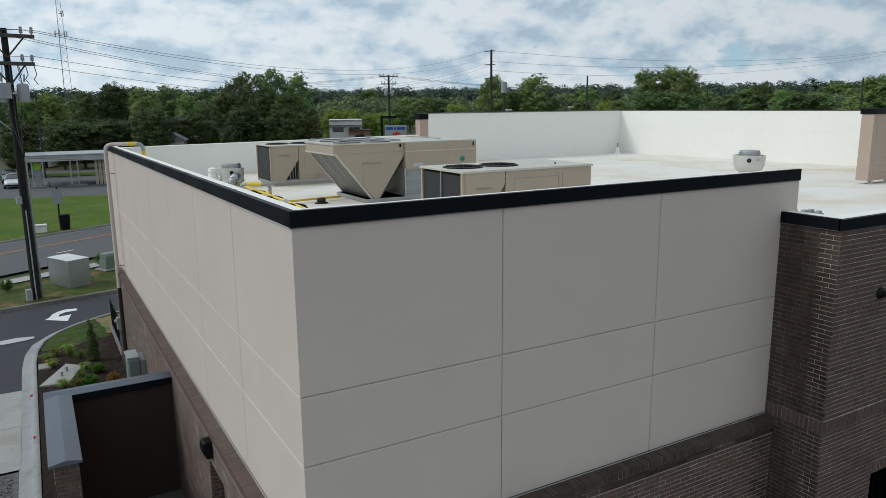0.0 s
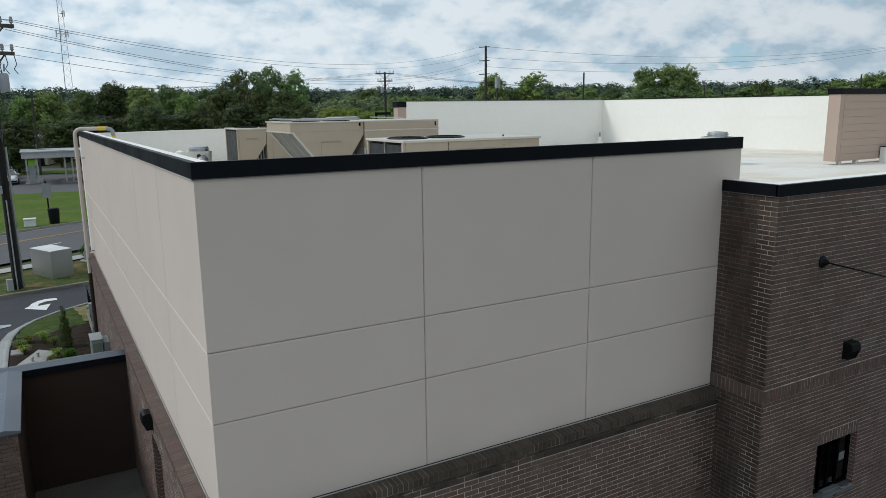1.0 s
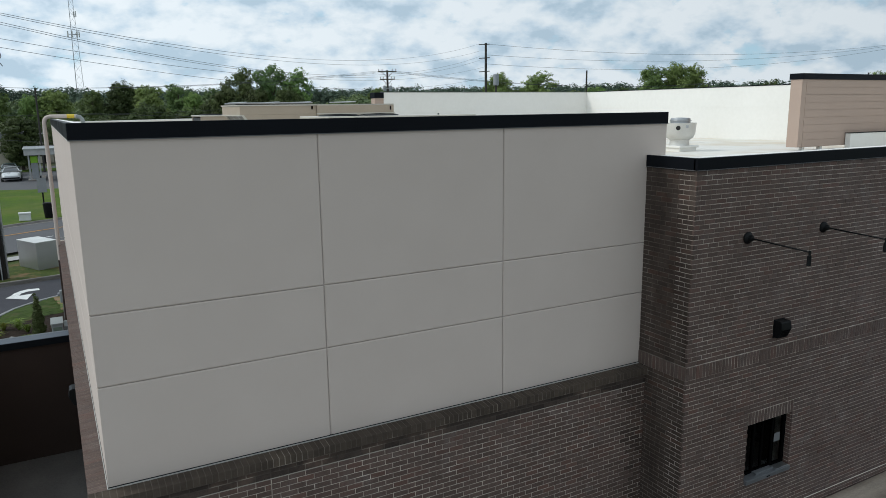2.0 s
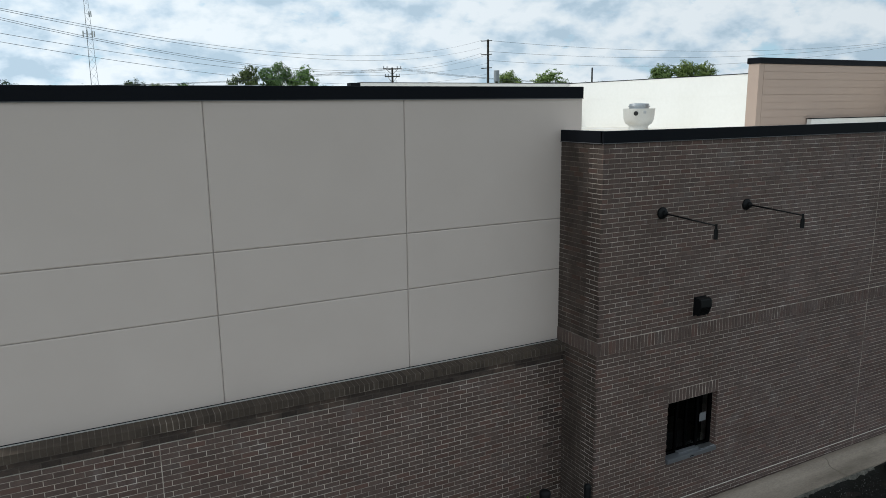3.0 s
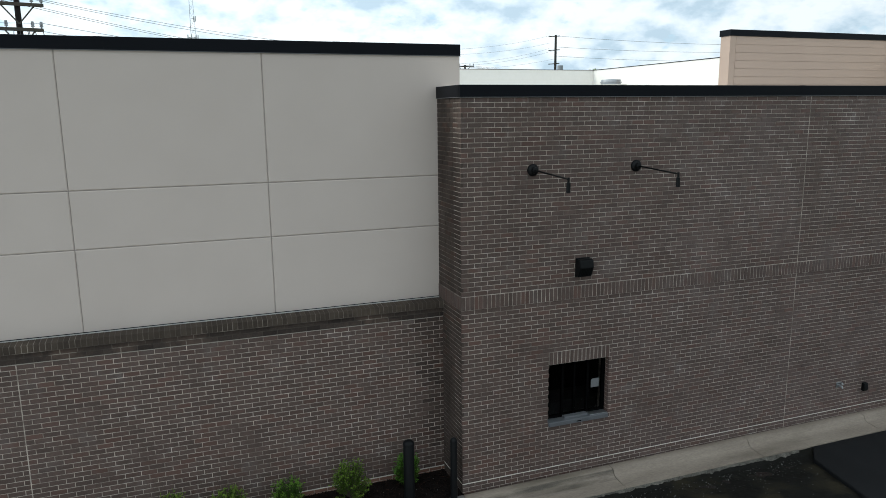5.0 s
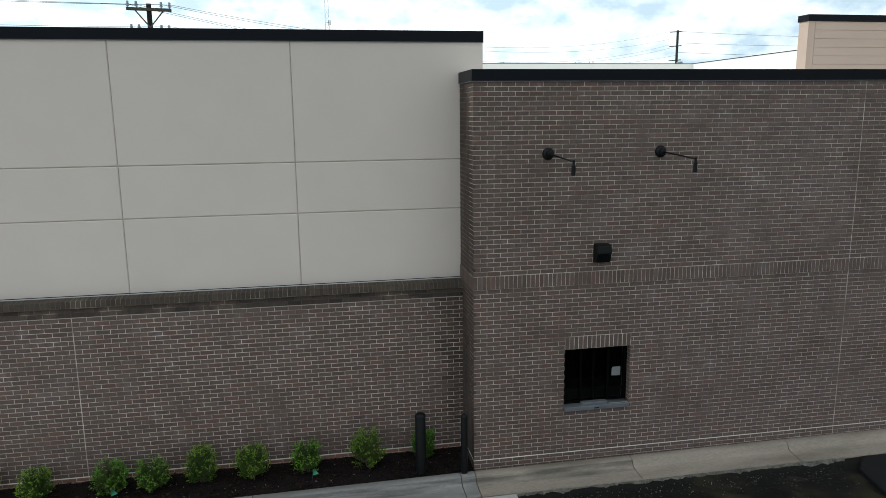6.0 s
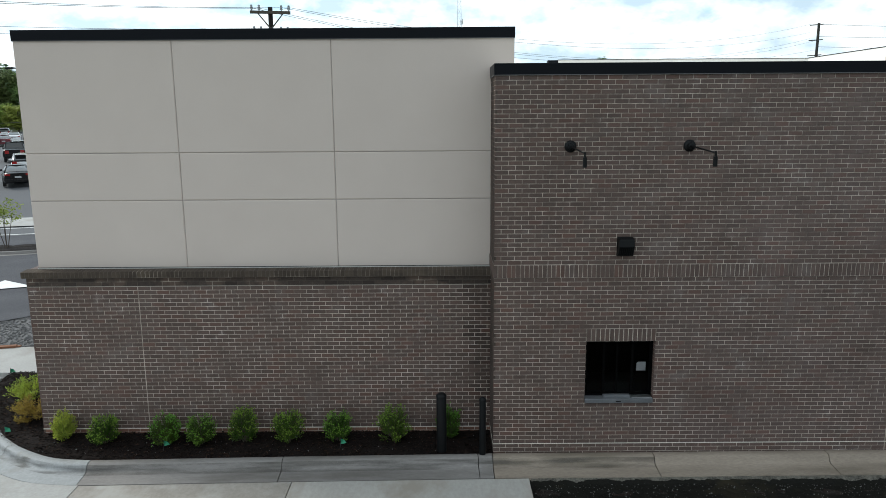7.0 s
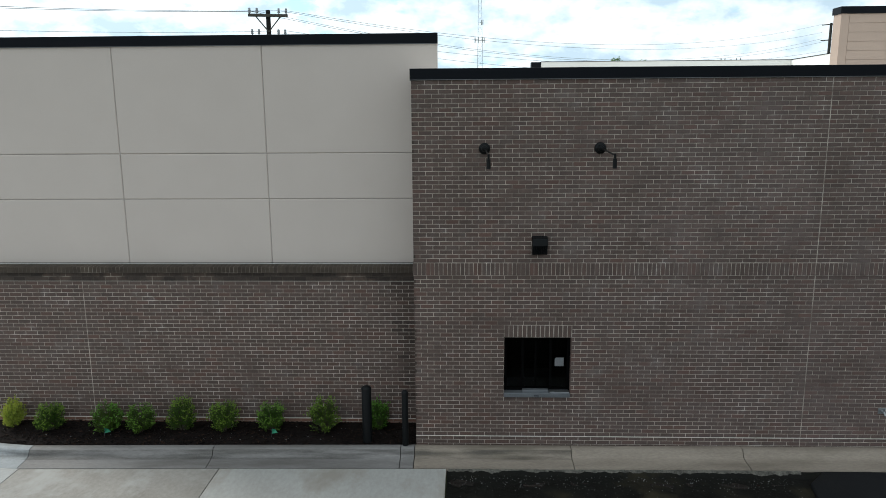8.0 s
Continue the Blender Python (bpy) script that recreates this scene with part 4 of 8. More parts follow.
for o in (-0.09, 0.09):
    g = Geo()
    for i in range(40):
        t0, t1 = -9 + i * 2, -7 + i * 2
        p = [ROAD(t0, o - 0.05), ROAD(t1, o - 0.05), ROAD(t1, o + 0.05), ROAD(t0, o + 0.05)]
        g.poly([(x, y, gz(x, y) + 0.024) for x, y in p])
    part("stripe", g, M_ORANGE, line)
dashes = thing("lane_dashes", 0, 0, 0, "white lane dashes on grey asphalt", "road marking", kind="structure")
for i in range(-3, 8):
    for o in (-3.2,):
        t0 = 0.75 + i * 4.2
        p = [ROAD(t0, o - 0.07), ROAD(t0 + 0.95, o - 0.07), ROAD(t0 + 0.95, o + 0.07), ROAD(t0, o + 0.07)]
        part("dash", Geo().poly([(x, y, gz(x, y) + 0.024) for x, y in p]), M_WHITE, dashes)
kerb_run("kerb_far", [ROAD(t, 3.75) for t in (-9, -4, 0, 10, 20, 50)], {2, 4}, [(0.15, -0.2), (0.15, 0.15), (0, 0.15), (-0.05, 0.02), (-0.3, 0.015), (-0.3, -0.2)], "grey concrete kerb of the far road side", flip=1)
sheet("lawn", [ROAD(t, 3.9) for t in (-9, -4, 0, 20, 60)], [(-9, 79), (-4, 78.6), (0, 77), (20, 73), (60, 97)], M_GRASS, 0.10, 30, 10, "bright mown green lawn", "grass", rise=lambda x, y: 0.05 * noise.noise((x * 0.3, y * 0.3, 0)))
sheet("bank_lot", [(-9, 78.9), (-4, 78.5), (0, 76.9), (20, 72.9), (40, 84)], [(-9, 114), (-4, 113), (0, 112), (20, 108), (60, 112)], M_ASPHALT_OLD, 0.03, 30, 10, "grey asphalt forecourt", "asphalt")

# turn arrow
arrow = Geo()
for poly in ([(0.04, 31.75), (0.12, 32.1), (0.34, 32.45), (0.62, 32.65), (1.02, 32.6), (1.05, 32.25), (0.62, 32.2), (0.38, 31.95), (0.33, 31.6)],
             [(-0.14, 31.38), (0.62, 30.72), (0.80, 31.72), (0.33, 31.585), (0.04, 31.735)]):
    arrow.poly([(x, y, gz(x, y) + 0.022) for x, y in poly])
tagged(part("turn_arrow", arrow, M_WHITE), "white painted turn arrow on dark asphalt", "road marking", "", "structure")

# planting beds
bed_poly = [(9.60, 5.60), (9.60, 6.46), (2.0, 6.46), (1.98, 9.4), (-0.34, 9.4), (-0.32, 9.05), (-0.18, 8.6), (0.13, 7.86), (0.56, 7.14), (1.12, 6.46), (1.66, 5.97), (2.16, 5.67), (2.63, 5.47), (3.25, 5.40), (6.26, 5.47), (9.33, 5.54)]
bed("planting_bed", bed_poly, 0.06, lambda x, y: -0.085 + 0.02 * min(1, (y - 5.5)), M_MULCH, 0.018, "black bark mulch planting bed", "planting bed")
bed("side_bed", [(-0.53, 14.4), (2.05, 14.4), (2.05, 27.6), (1.2, 27.2), (0.5, 26.7), (-0.46, 26.65)], 0.10, lambda x, y: gz(x, y) + 0.12, M_MULCH_BROWN, 0.03, "brown bark mulch planting bed", "planting bed")
bed("corner_lawn", [(-0.40, 26.6), (0.5, 26.65), (1.2, 27.1), (2.1, 27.5), (2.3, 25.0), (12, 25.3), (12, 33.2), (6.0, 31.95), (3.5, 31.15), (2.1, 30.45), (1.0, 29.65), (0.3, 28.85), (-0.17, 27.9), (-0.38, 26.8)], 0.11, lambda x, y: gz(x, y) + 0.13, M_GRASS_CORNER, 0.03, "small green corner lawn", "grass")
bed("soil_patch", [(1.75, 27.6), (3.0, 27.0), (5, 27), (5, 31.4), (2.4, 30.2), (1.5, 29.9), (1.7, 28.6)], 0.1, lambda x, y: gz(x, y) + 0.165, M_SOIL, 0.03, "bare orange soil with thin grass", "soil")
bed("side_strip", [(-0.53, 11.15), (-0.165, 11.15), (-0.165, 14.45), (-0.53, 14.45)], 0.06, lambda x, y: gz(x, y) + 0.12, M_MULCH_BROWN, 0.025, "narrow strip of bare dark soil", "soil")
structure("puddle", Geo().poly([(x, y, gz(x, y) + 0.024) for x, y in [(-2.6, 28.55), (-1.43, 28.62), (-0.82, 28.74), (-0.52, 28.9), (-0.56, 29.15), (-1.08, 29.28), (-1.61, 29.15), (-2.6, 28.95)]]), M_PUDDLE, "shallow rain puddle on dark asphalt", "puddle")
structure("side_walk", Geo().box(-2.9, 9.42, -0.3, 2.02, 11.12, -0.085).box(-0.48, 11.121, -0.3, 2.02, 11.5, -0.086), M_CONCRETE, "pale concrete walk to the side door", "pavement")


def chips(name, mat, n, inside_poly, height, label):
    g = Geo()
    xs, ys = [p[0] for p in inside_poly], [p[1] for p in inside_poly]
    while len(g.f) < n * 2:
        x, y = random.uniform(min(xs), max(xs)), random.uniform(min(ys), max(ys))
        if not inside(x, y, inside_poly):
            continue
        l, w, a, t = random.uniform(0.008, 0.028), random.uniform(0.003, 0.007), random.uniform(0, 6.3), random.uniform(-0.4, 0.4)
        u = Vector((math.cos(a), math.sin(a), t)) * l
        k = Vector((-math.sin(a), math.cos(a), random.uniform(-0.5, 0.5))) * w
        c = Vector((x, y, height(x, y) + 0.012))
        g.poly([c - u - k, c + u - k, c + u + k, c - u + k])
        g.poly([c - u - k + Vector((0, 0, -0.012)), c + u - k + Vector((0, 0, -0.012)), c + u - k, c - u - k])
    tagged(part(name, g, mat), label, "mulch", "", "stuff")


chips("mulch_chips", M_MULCH_CHIP, 9000, bed_poly, lambda x, y: -0.08 + 0.02 * min(1, (y - 5.5)), "loose black bark chips on the bed")
g = Geo()
for i in range(90):
    x, y = random.uniform(2.2, 9.3), random.uniform(5.62, 6.2)
    s = random.uniform(0.004, 0.014)
    a = random.uniform(0, 3.1)
    z = -0.052 + 0.02 * (y - 5.5)
    g.poly([(x - s * math.cos(a), y - s * math.sin(a), z), (x + s * 0.4 * math.sin(a), y - s * 0.4 * math.cos(a), z + 0.008), (x + s * math.cos(a), y + s * math.sin(a), z + 0.003)])
tagged(part("mulch_litter", g, M_PAPER), "tiny pale litter flecks on black mulch", "litter", "", "stuff")

# ---- building ----
EX, EY = 2.12, 6.585            # planes of the pale stucco
LX, LY = 1.975, 6.435           # planes of the low brick wall
BX, BY = 9.575, 5.65            # planes of the brick volume
TOP_E, TOP_B = 6.57, 5.96       # coping tops
NORTH, EAST = 24.45, 23.34
COURSE, LEN, JOINT = 0.0677, 0.2047, 0.0095
roof_z = lambda y: 5.60 - 0.009 * y


def wall_panels(parent, us, zs, to_world, gap=0.008):
    for i in range(len(us) - 1):
        for j in range(len(zs) - 1):
            a, b, c, d = us[i] + gap / 2, us[i + 1] - gap / 2, zs[j] + gap / 2, zs[j + 1] - gap / 2
            if i == 0:
                a = us[0]
            if i == len(us) - 2:
                b = us[-1]
            if j == 0:
                c = zs[0]
            g = Geo()
            e = 0.011
            ea, eb = (0.0 if i == 0 else e), (0.0 if i == len(us) - 2 else e)
            ring0 = [(a + ea, 0.0, c + e), (b - eb, 0.0, c + e), (b - eb, 0.0, d - e), (a + ea, 0.0, d - e)]
            ring1 = [(a, 0.010, c), (b, 0.010, c), (b, 0.010, d), (a, 0.010, d)]
            ring2 = [(a, 0.03, c), (b, 0.03, c), (b, 0.03, d), (a, 0.03, d)]
            g.v = [to_world(*p) for p in ring0 + ring1 + ring2]
            g.f = [(0, 1, 2, 3)] + [(k, (k + 1) % 4, 4 + (k + 1) % 4, 4 + k) for k in range(4)] + [(4 + k, 4 + (k + 1) % 4, 8 + (k + 1) % 4, 8 + k) for k in range(4)]
            part("panel", g, M_STUCCO, parent)


ROWS_Z = [2.775, 3.895, 4.660, 6.42]
south = structure("wall_south", Geo().box(EX + 0.012, EY + 0.016, 2.6, 9.925, EY + 0.18, 6.42), M_STUCCO_JOINT, "pale greige stucco wall of jointed panels", "wall")
wall_panels(south, [EX, 4.583, 7.073, 9.935], ROWS_Z, lambda u, d, z: (u, EY + d, z))
structure("wall_end", Geo().box(9.9255, EY + 0.004, 4.0, 9.937, EY + 0.18, 6.42), M_STUCCO, "pale stucco end of the parapet wall", "wall")
west = structure("wall_west", Geo().box(EX + 0.016, EY + 0.181, 2.6, EX + 0.18, NORTH, 6.42), M_STUCCO_JOINT, "pale greige stucco side wall of jointed panels", "wall")
wall_panels(west, [EY + 0.0305, 9.0, 11.42, 13.84, 16.26, 18.68, 21.1, NORTH], ROWS_Z, lambda u, d, z: (EX + d, u, z))


def coping(name, run, x0, y0, x1, y1, top, label, seams=(), h=0.165, inner=0.1835, drip=M_DRIP):
    """A metal parapet cap over the plan box, with folded drip edges and seam covers."""
    fx, fy = (x1, y0 + 0.07) if run == "x" else (x0 + 0.07, y1)
    root = structure(name, Geo().box(x0, y0, top - h, fx, fy, top), M_COPING, label, "coping", bevel=0.006)
    if run == "x":
        part("membrane_top", Geo().box(x0 + 0.071, y0 + 0.0705, top - h, x1 - 0.002, y1, top - 0.012), M_PARAPET, root, "white membrane over the parapet top", bevel=0.01)
    else:
        part("membrane_top", Geo().box(x0 + 0.0705, y0 + inner, top - h, x1, y1, top - 0.012), M_PARAPET, root, "white membrane over the parapet top", bevel=0.01)
    if run == "x":
        part("drip_edge", Geo().box(x0, y0 - 0.003, top - h - 0.006, x1, y0 + 0.012, top - h + 0.003), drip, root)
        for s in seams:
            part("seam_cover", Geo().box(s - 0.05, y0 - 0.001, top - h, s + 0.05, y0 + 0.071, top + 0.001), M_COPING, root)
    else:
        part("drip_edge", Geo().box(x0 - 0.003, y0, top - h - 0.006, x0 + 0.012, y1, top - h + 0.003), drip, root)
        for s in seams:
            part("seam_cover", Geo().box(x0 - 0.001, s - 0.05, top - h, x0 + 0.071, s + 0.05, top + 0.001), M_COPING, root)
    return root


coping("coping_south", "x", EX - 0.018, EY - 0.018, 9.945, EY + 0.20, TOP_E, "black metal coping along the stucco parapet", (5.1, 8.1))
coping("coping_west", "y", EX - 0.018, EY + 0.0175, EX + 0.20, NORTH + 0.02, TOP_E, "black metal coping along the side parapet", (8.9, 11.9, 14.9, 17.9, 20.9), drip=M_FLASHING).matrix_basis = Matrix.Translation((0, EY, TOP_E)) @ Matrix.Rotation(-0.0056, 4, "X") @ Matrix.Translation((0, -EY, -TOP_E))
# white membrane on the inner sides of the parapets
structure("parapet_inner_west", Geo().box(EX + 0.1805, EY + 0.197, 5.3, EX + 0.195, NORTH, 6.40), M_PARAPET, "white membrane on the inner parapet side", "parapet")
structure("parapet_inner_south", Geo().box(EX + 0.1805, EY + 0.1805, 5.3, 9.93, EY + 0.195, 6.40), M_PARAPET, "white membrane on the inner parapet side", "parapet")

# low brick wall round the stucco volume
low = structure("wall_low", Geo().box(LX + 0.006, LY + 0.006, -0.5, 9.60, LY + 0.40, 2.655), M_MORTAR, "grey-brown brick base wall with pale mortar", "wall")
low_w = structure("wall_low_side", Geo().box(LX + 0.0018, LY + 0.40, -0.5, LX + 0.40, 9.944, 2.655).box(LX + 0.0018, 10.956, -0.5, LX + 0.40, NORTH, 2.655).box(LX + 0.0018, 9.944, 2.106, LX + 0.40, 10.956, 2.655), M_MORTAR, "grey-brown brick base wall with pale mortar", "wall")
# brick volume, with the serving window let through it
WX0, WX1, WZ0, WZ1 = 11.015, 12.082, 0.7542, 1.7697
bv = Geo()
y0, y1 = BY + 0.006, BY + 0.30
bv.box(BX + 0.006, y0, -0.5, WX0 - 0.01, y1, 5.80).box(WX1 + 0.01, y0, -0.5, EAST + 0.3, y1, 5.80).box(WX0 - 0.01, y0, -0.5, WX1 + 0.01, y1, WZ0).box(WX0 - 0.01, y0, WZ1 + 0.01, WX1 + 0.01, y1, 5.80)
main = structure("wall_brick", bv, M_MORTAR, "grey-brown brick wall with pale mortar and a soldier band", "wall")
ret = structure("wall_return", Geo().box(BX + 0.006, y1, -0.5, BX + 0.30, EY + 0.01, 5.80), M_MORTAR_DARK, "grey-brown brick return wall", "wall")
coping("coping_brick", "x", BX - 0.018, BY - 0.018, EAST + 0.32, BY + 0.33, TOP_B, "black metal coping along the brick parapet", (12.6, 15.6, 18.6))
coping("coping_return", "y", BX - 0.018, BY + 0.0175, BX + 0.30, EY - 0.001, TOP_B, "black metal coping on the brick return", inner=0.3135)
structure("parapet_inner_brick", Geo().box(BX + 0.30, BY + 0.3005, 5.3, EAST, BY + 0.315, 5.80), M_PARAPET, "white membrane on the inner parapet side", "parapet")

# roof deck and the tall parapets behind
roof = Geo()
roof.poly([(EX + 0.15, EY + 0.15, roof_z(EY)), (9.9, EY + 0.15, roof_z(EY)), (9.9, BY + 0.28, roof_z(BY)), (EAST + 0.05, BY + 0.28, roof_z(BY)), (EAST + 0.05, NORTH + 0.02, roof_z(NORTH)), (EX + 0.15, NORTH + 0.02, roof_z(NORTH))])
roof_deck = structure("roof", roof, M_ROOF, "white roof membrane with brownish dirt stains", "roof")
seams = Geo()
for i in range(7):
    y = 7.4 + i * 2.6
    seams.box(EX + 0.38, y, roof_z(y) - 0.01, EAST, y + 0.045, roof_z(y) + 0.004)
part("membrane_seam", seams, M_ROOF, roof_deck)
structure("wall_north_low", Geo().prism([(EX, -1.2), (13.06, -1.2), (13.06, 6.44), (EX, 6.34)], "y", NORTH, NORTH + 0.3), M_PARAPET, "white membrane back parapet", "parapet")
structure("wall_north_tall", Geo().box(13.42, NORTH - 0.02, -1.2, EAST + 0.3, NORTH + 0.3, 7.26), M_PARAPET, "tall white membrane parapet", "parapet")
structure("wall_north_pier", Geo().box(13.06, NORTH - 0.02, -1.2, 13.418, NORTH + 0.35, 7.05), M_TAN, "tan stucco pier at the parapet's end", "pier")
structure("pier_coping", Geo().box(13.03, NORTH - 0.05, 7.05, 13.418, NORTH + 0.38, 7.26), M_COPING, "black metal pier cap", "coping", bevel=0.006)
structure("wall_east", Geo().box(EAST, BY + 0.31, -1.2, EAST + 0.3, NORTH - 0.021, 7.26), M_PARAPET, "tall white membrane parapet", "parapet")
structure("coping_north", Geo().box(13.421, NORTH - 0.035, 7.26, EAST + 0.32, NORTH + 0.32, 7.285), M_DRIP, "thin grey metal edge cap", "coping")
structure("coping_east", Geo().box(EAST - 0.015, BY + 0.34, 7.26, EAST + 0.32, NORTH - 0.036, 7.285), M_COPING, "thin dark edge cap", "coping")
structure("coping_back_low", Geo().prism([(EX + 0.22, 6.342), (13.03, 6.44), (13.03, 6.465), (EX + 0.22, 6.367)], "y", NORTH - 0.015, NORTH + 0.32), M_PARAPET, "white edge cap", "coping")
part("membrane_seam", Geo().box(13.5, NORTH - 0.026, 6.55, EAST, NORTH - 0.0195, 6.60), M_PARAPET, bpy.data.objects["wall_north_tall"])
part("membrane_seam", Geo().box(EAST - 0.006, 8.0, 6.55, EAST + 0.001, NORTH - 0.03, 6.60), M_PARAPET, bpy.data.objects["wall_east"])

# tan lap-sided screen wall standing on the roof
screen = thing("screen_wall", 18.08, 10.17, 5.5, "tan horizontal siding screen wall with black coping on short legs", "screen wall")
part("frame", Geo().box(0.012, 0.012, 0.10, 5.2, 0.30, 1.74), M_TAN, screen)
part("end_board", Geo().box(0.0, 0.0, 0.10, 0.17, 0.312, 1.74), M_TAN, screen, bevel=0.004)
for i in range(9):
    z0 = 0.10 + i * 0.182
    part("siding_board", Geo().prism([(-0.006, z0), (-0.001, z0 + 0.178), (0.012, z0 + 0.178), (0.012, z0)], "x", 0.172, 5.2), M_TAN, screen)
part("coping", Geo().box(-0.025, -0.03, 1.74, 5.22, 0.34, 1.88), M_COPING, screen, "black metal coping", bevel=0.006)
for x in (0.28, 0.98, 2.2, 3.4, 4.6):
    part("leg", Geo().box(x, 0.06, -0.06, x + 0.09, 0.15, 0.11), M_PARAPET, screen)
ledge = thing("roof_upstand", 19.94, 10.0, 5.5, "white membrane upstand with a thin dark edge", "parapet", kind="structure")
part("upstand", Geo().box(0, 0, -0.1, 3.39, 0.14, 0.40), M_PARAPET, ledge, bevel=0.01)
part("edge_strip", Geo().box(-0.01, -0.008, 0.40, 3.39, 0.15, 0.415), M_COPING, ledge)

# sloped brick cap under the stucco, brick by brick further down; flashing lines
structure("cap_reveal", Geo().box(EX - 0.004, EY - 0.004, 2.7865, 9.57, EY + 0.02, 2.797).box(EX - 0.004, EY + 0.02, 2.7865, EX + 0.02, NORTH, 2.797), M_COPING, "dark shadow gap under the stucco panels", "flashing")
structure("cap_flashing", Geo().box(EX - 0.012, EY - 0.006, 2.770, 9.57, EY + 0.02, 2.786).box(EX - 0.012, EY + 0.02, 2.768, EX + 0.02, NORTH, 2.786), M_FLASHING, "thin metal flashing over the brick cap", "flashing")
structure("weep_line", Geo().box(LX - 0.002, LY - 0.003, 2.498, 9.57, LY + 0.02, 2.507).box(LX - 0.002, LY + 0.02, 2.498, LX + 0.02, NORTH, 2.506), M_WEEPLINE, "thin pale weep line in the brickwork", "flashing")
structure("base_flashing", Geo().box(LX - 0.004, LY - 0.006, 0.010, 9.57, LY + 0.02, 0.024).box(BX - 0.003, BY - 0.005, 0.071, EAST, BY + 0.02, 0.081).box(BX - 0.003, BY + 0.02, 0.071, BX + 0.02, LY - 0.007, 0.081), M_WEEP, "thin pale flashing line at the wall's foot", "flashing")

# ---- serving window ----
win = thing("window_1", 11.0485, BY, WZ0, "dark framed sliding serving window with a steel sill", "window", kind="structure")
W, H = WX1 - WX0 - 0.067, WZ1 - WZ0
x0 = -0.0335
part("sill", Geo().box(x0 - 0.004, -0.045, 0.015, x0 + W + 0.06, 0.14, 0.085), M_SILL, win, "brushed steel sill", bevel=0.006)
part("sill_slot", Geo().box(x0 + 0.48, -0.0475, 0.036, x0 + 0.56, -0.044, 0.050), M_FRAME, win)
part("shelf", Geo().box(x0 + 0.30, 0.02, 0.085, x0 + 0.72, 0.13, 0.115), M_SILL, win, bevel=0.004)
part("shelf_tray", Geo().box(x0 + 0.735, -0.02, 0.0855, x0 + 1.05, 0.12, 0.097), M_GALV, win, bevel=0.003)
for n, bx in (("frame_left", (x0, 0.10, 0.085, x0 + 0.05, 0.16, H)), ("frame_right", (x0 + W + 0.017, 0.10, 0.085, x0 + W + 0.067, 0.16, H)),
              ("frame_top", (x0 + 0.05, 0.10, H - 0.05, x0 + W + 0.017, 0.16, H)), ("frame_bottom", (x0 + 0.05, 0.10, 0.085, x0 + W + 0.017, 0.16, 0.125)),
              ("mullion", (x0 + 0.285, 0.105, 0.125, x0 + 0.325, 0.155, H - 0.05)), ("meeting_rail", (x0 + 0.50, 0.11, 0.125, x0 + 0.53, 0.15, H - 0.05)), ("mullion", (x0 + 0.735, 0.105, 0.125, x0 + 0.775, 0.155, H - 0.05))):
    part(n, Geo().box(*bx), M_FRAME, win, bevel=0.003)
for a, b in ((0.05, 0.285), (0.325, 0.50), (0.53, 0.735), (0.775, W + 0.017)):
    p = part("pane", Geo().box(x0 + a, 0.127, 0.125, x0 + b, 0.133, H - 0.05), M_GLASS, win)
    p.visible_shadow = False
part("notice", Geo().prism([(x0 + 0.825, 0.49), (x0 + 0.97, 0.49), (x0 + 0.97, 0.635), (x0 + 0.845, 0.635), (x0 + 0.825, 0.61)], "y", 0.1225, 0.1255), M_NOTICE, win, "white paper notice on the glass")
reveal = structure("window_reveal", Geo().box(WX0 - 0.0095, BY + 0.031, WZ0, WX0 - 0.003, BY + 0.30, WZ1).box(WX1 + 0.003, BY + 0.031, WZ0, WX1 + 0.0095, BY + 0.30, WZ1).box(WX0 - 0.009, BY + 0.031, WZ1 + 0.001, WX1 + 0.009, BY + 0.30, WZ1 + 0.0095), M_MORTAR,
                   "brick reveal round the window", "reveal")
for i in range(15):
    z0 = WZ0 + i * COURSE + JOINT / 2
    for xa, xb in ((WX0 - 0.004, WX0 - 0.0005), (WX1 + 0.0005, WX1 + 0.004)):
        part("brick", Geo().box(xa, BY + (0.034 if i % 2 else 0.031), z0, xb, BY + 0.099, z0 + COURSE - JOINT), M_BRICK_RUN, reveal)
# the room behind it, its unlit gloom put into near-black surfaces
structure("room_floor", Geo().box(10.2, 5.96, -0.2, 13.4, 9.0, -0.1), M_ROOM, "floor of the service room, coloured near black for its gloom", "floor")
structure("room_ceiling", Geo().box(10.2, 5.96, 2.5, 13.4, 9.0, 2.6), M_ROOM, "ceiling of the service room, coloured near black for its gloom", "ceiling")
structure("room_wall", Geo().box(10.1, 5.96, -0.2, 10.2, 9.0, 2.6).box(13.4, 5.96, -0.2, 13.5, 9.0, 2.6).box(10.1, 9.0, -0.2, 13.5, 9.1, 2.6), M_ROOM, "walls of the service room, coloured near black for their gloom", "wall")
# counter tone stands in for the ground reflected in the lower panes
tagged(part("service_counter", Geo().box(10.9, 6.35, -0.1, 12.3, 6.75, 0.80).box(10.86, 6.33, 0.80, 12.34, 6.78, 0.84), M_COUNTER, bevel=0.01), "service counter, paler to hold the lower glass's reflection", "counter")

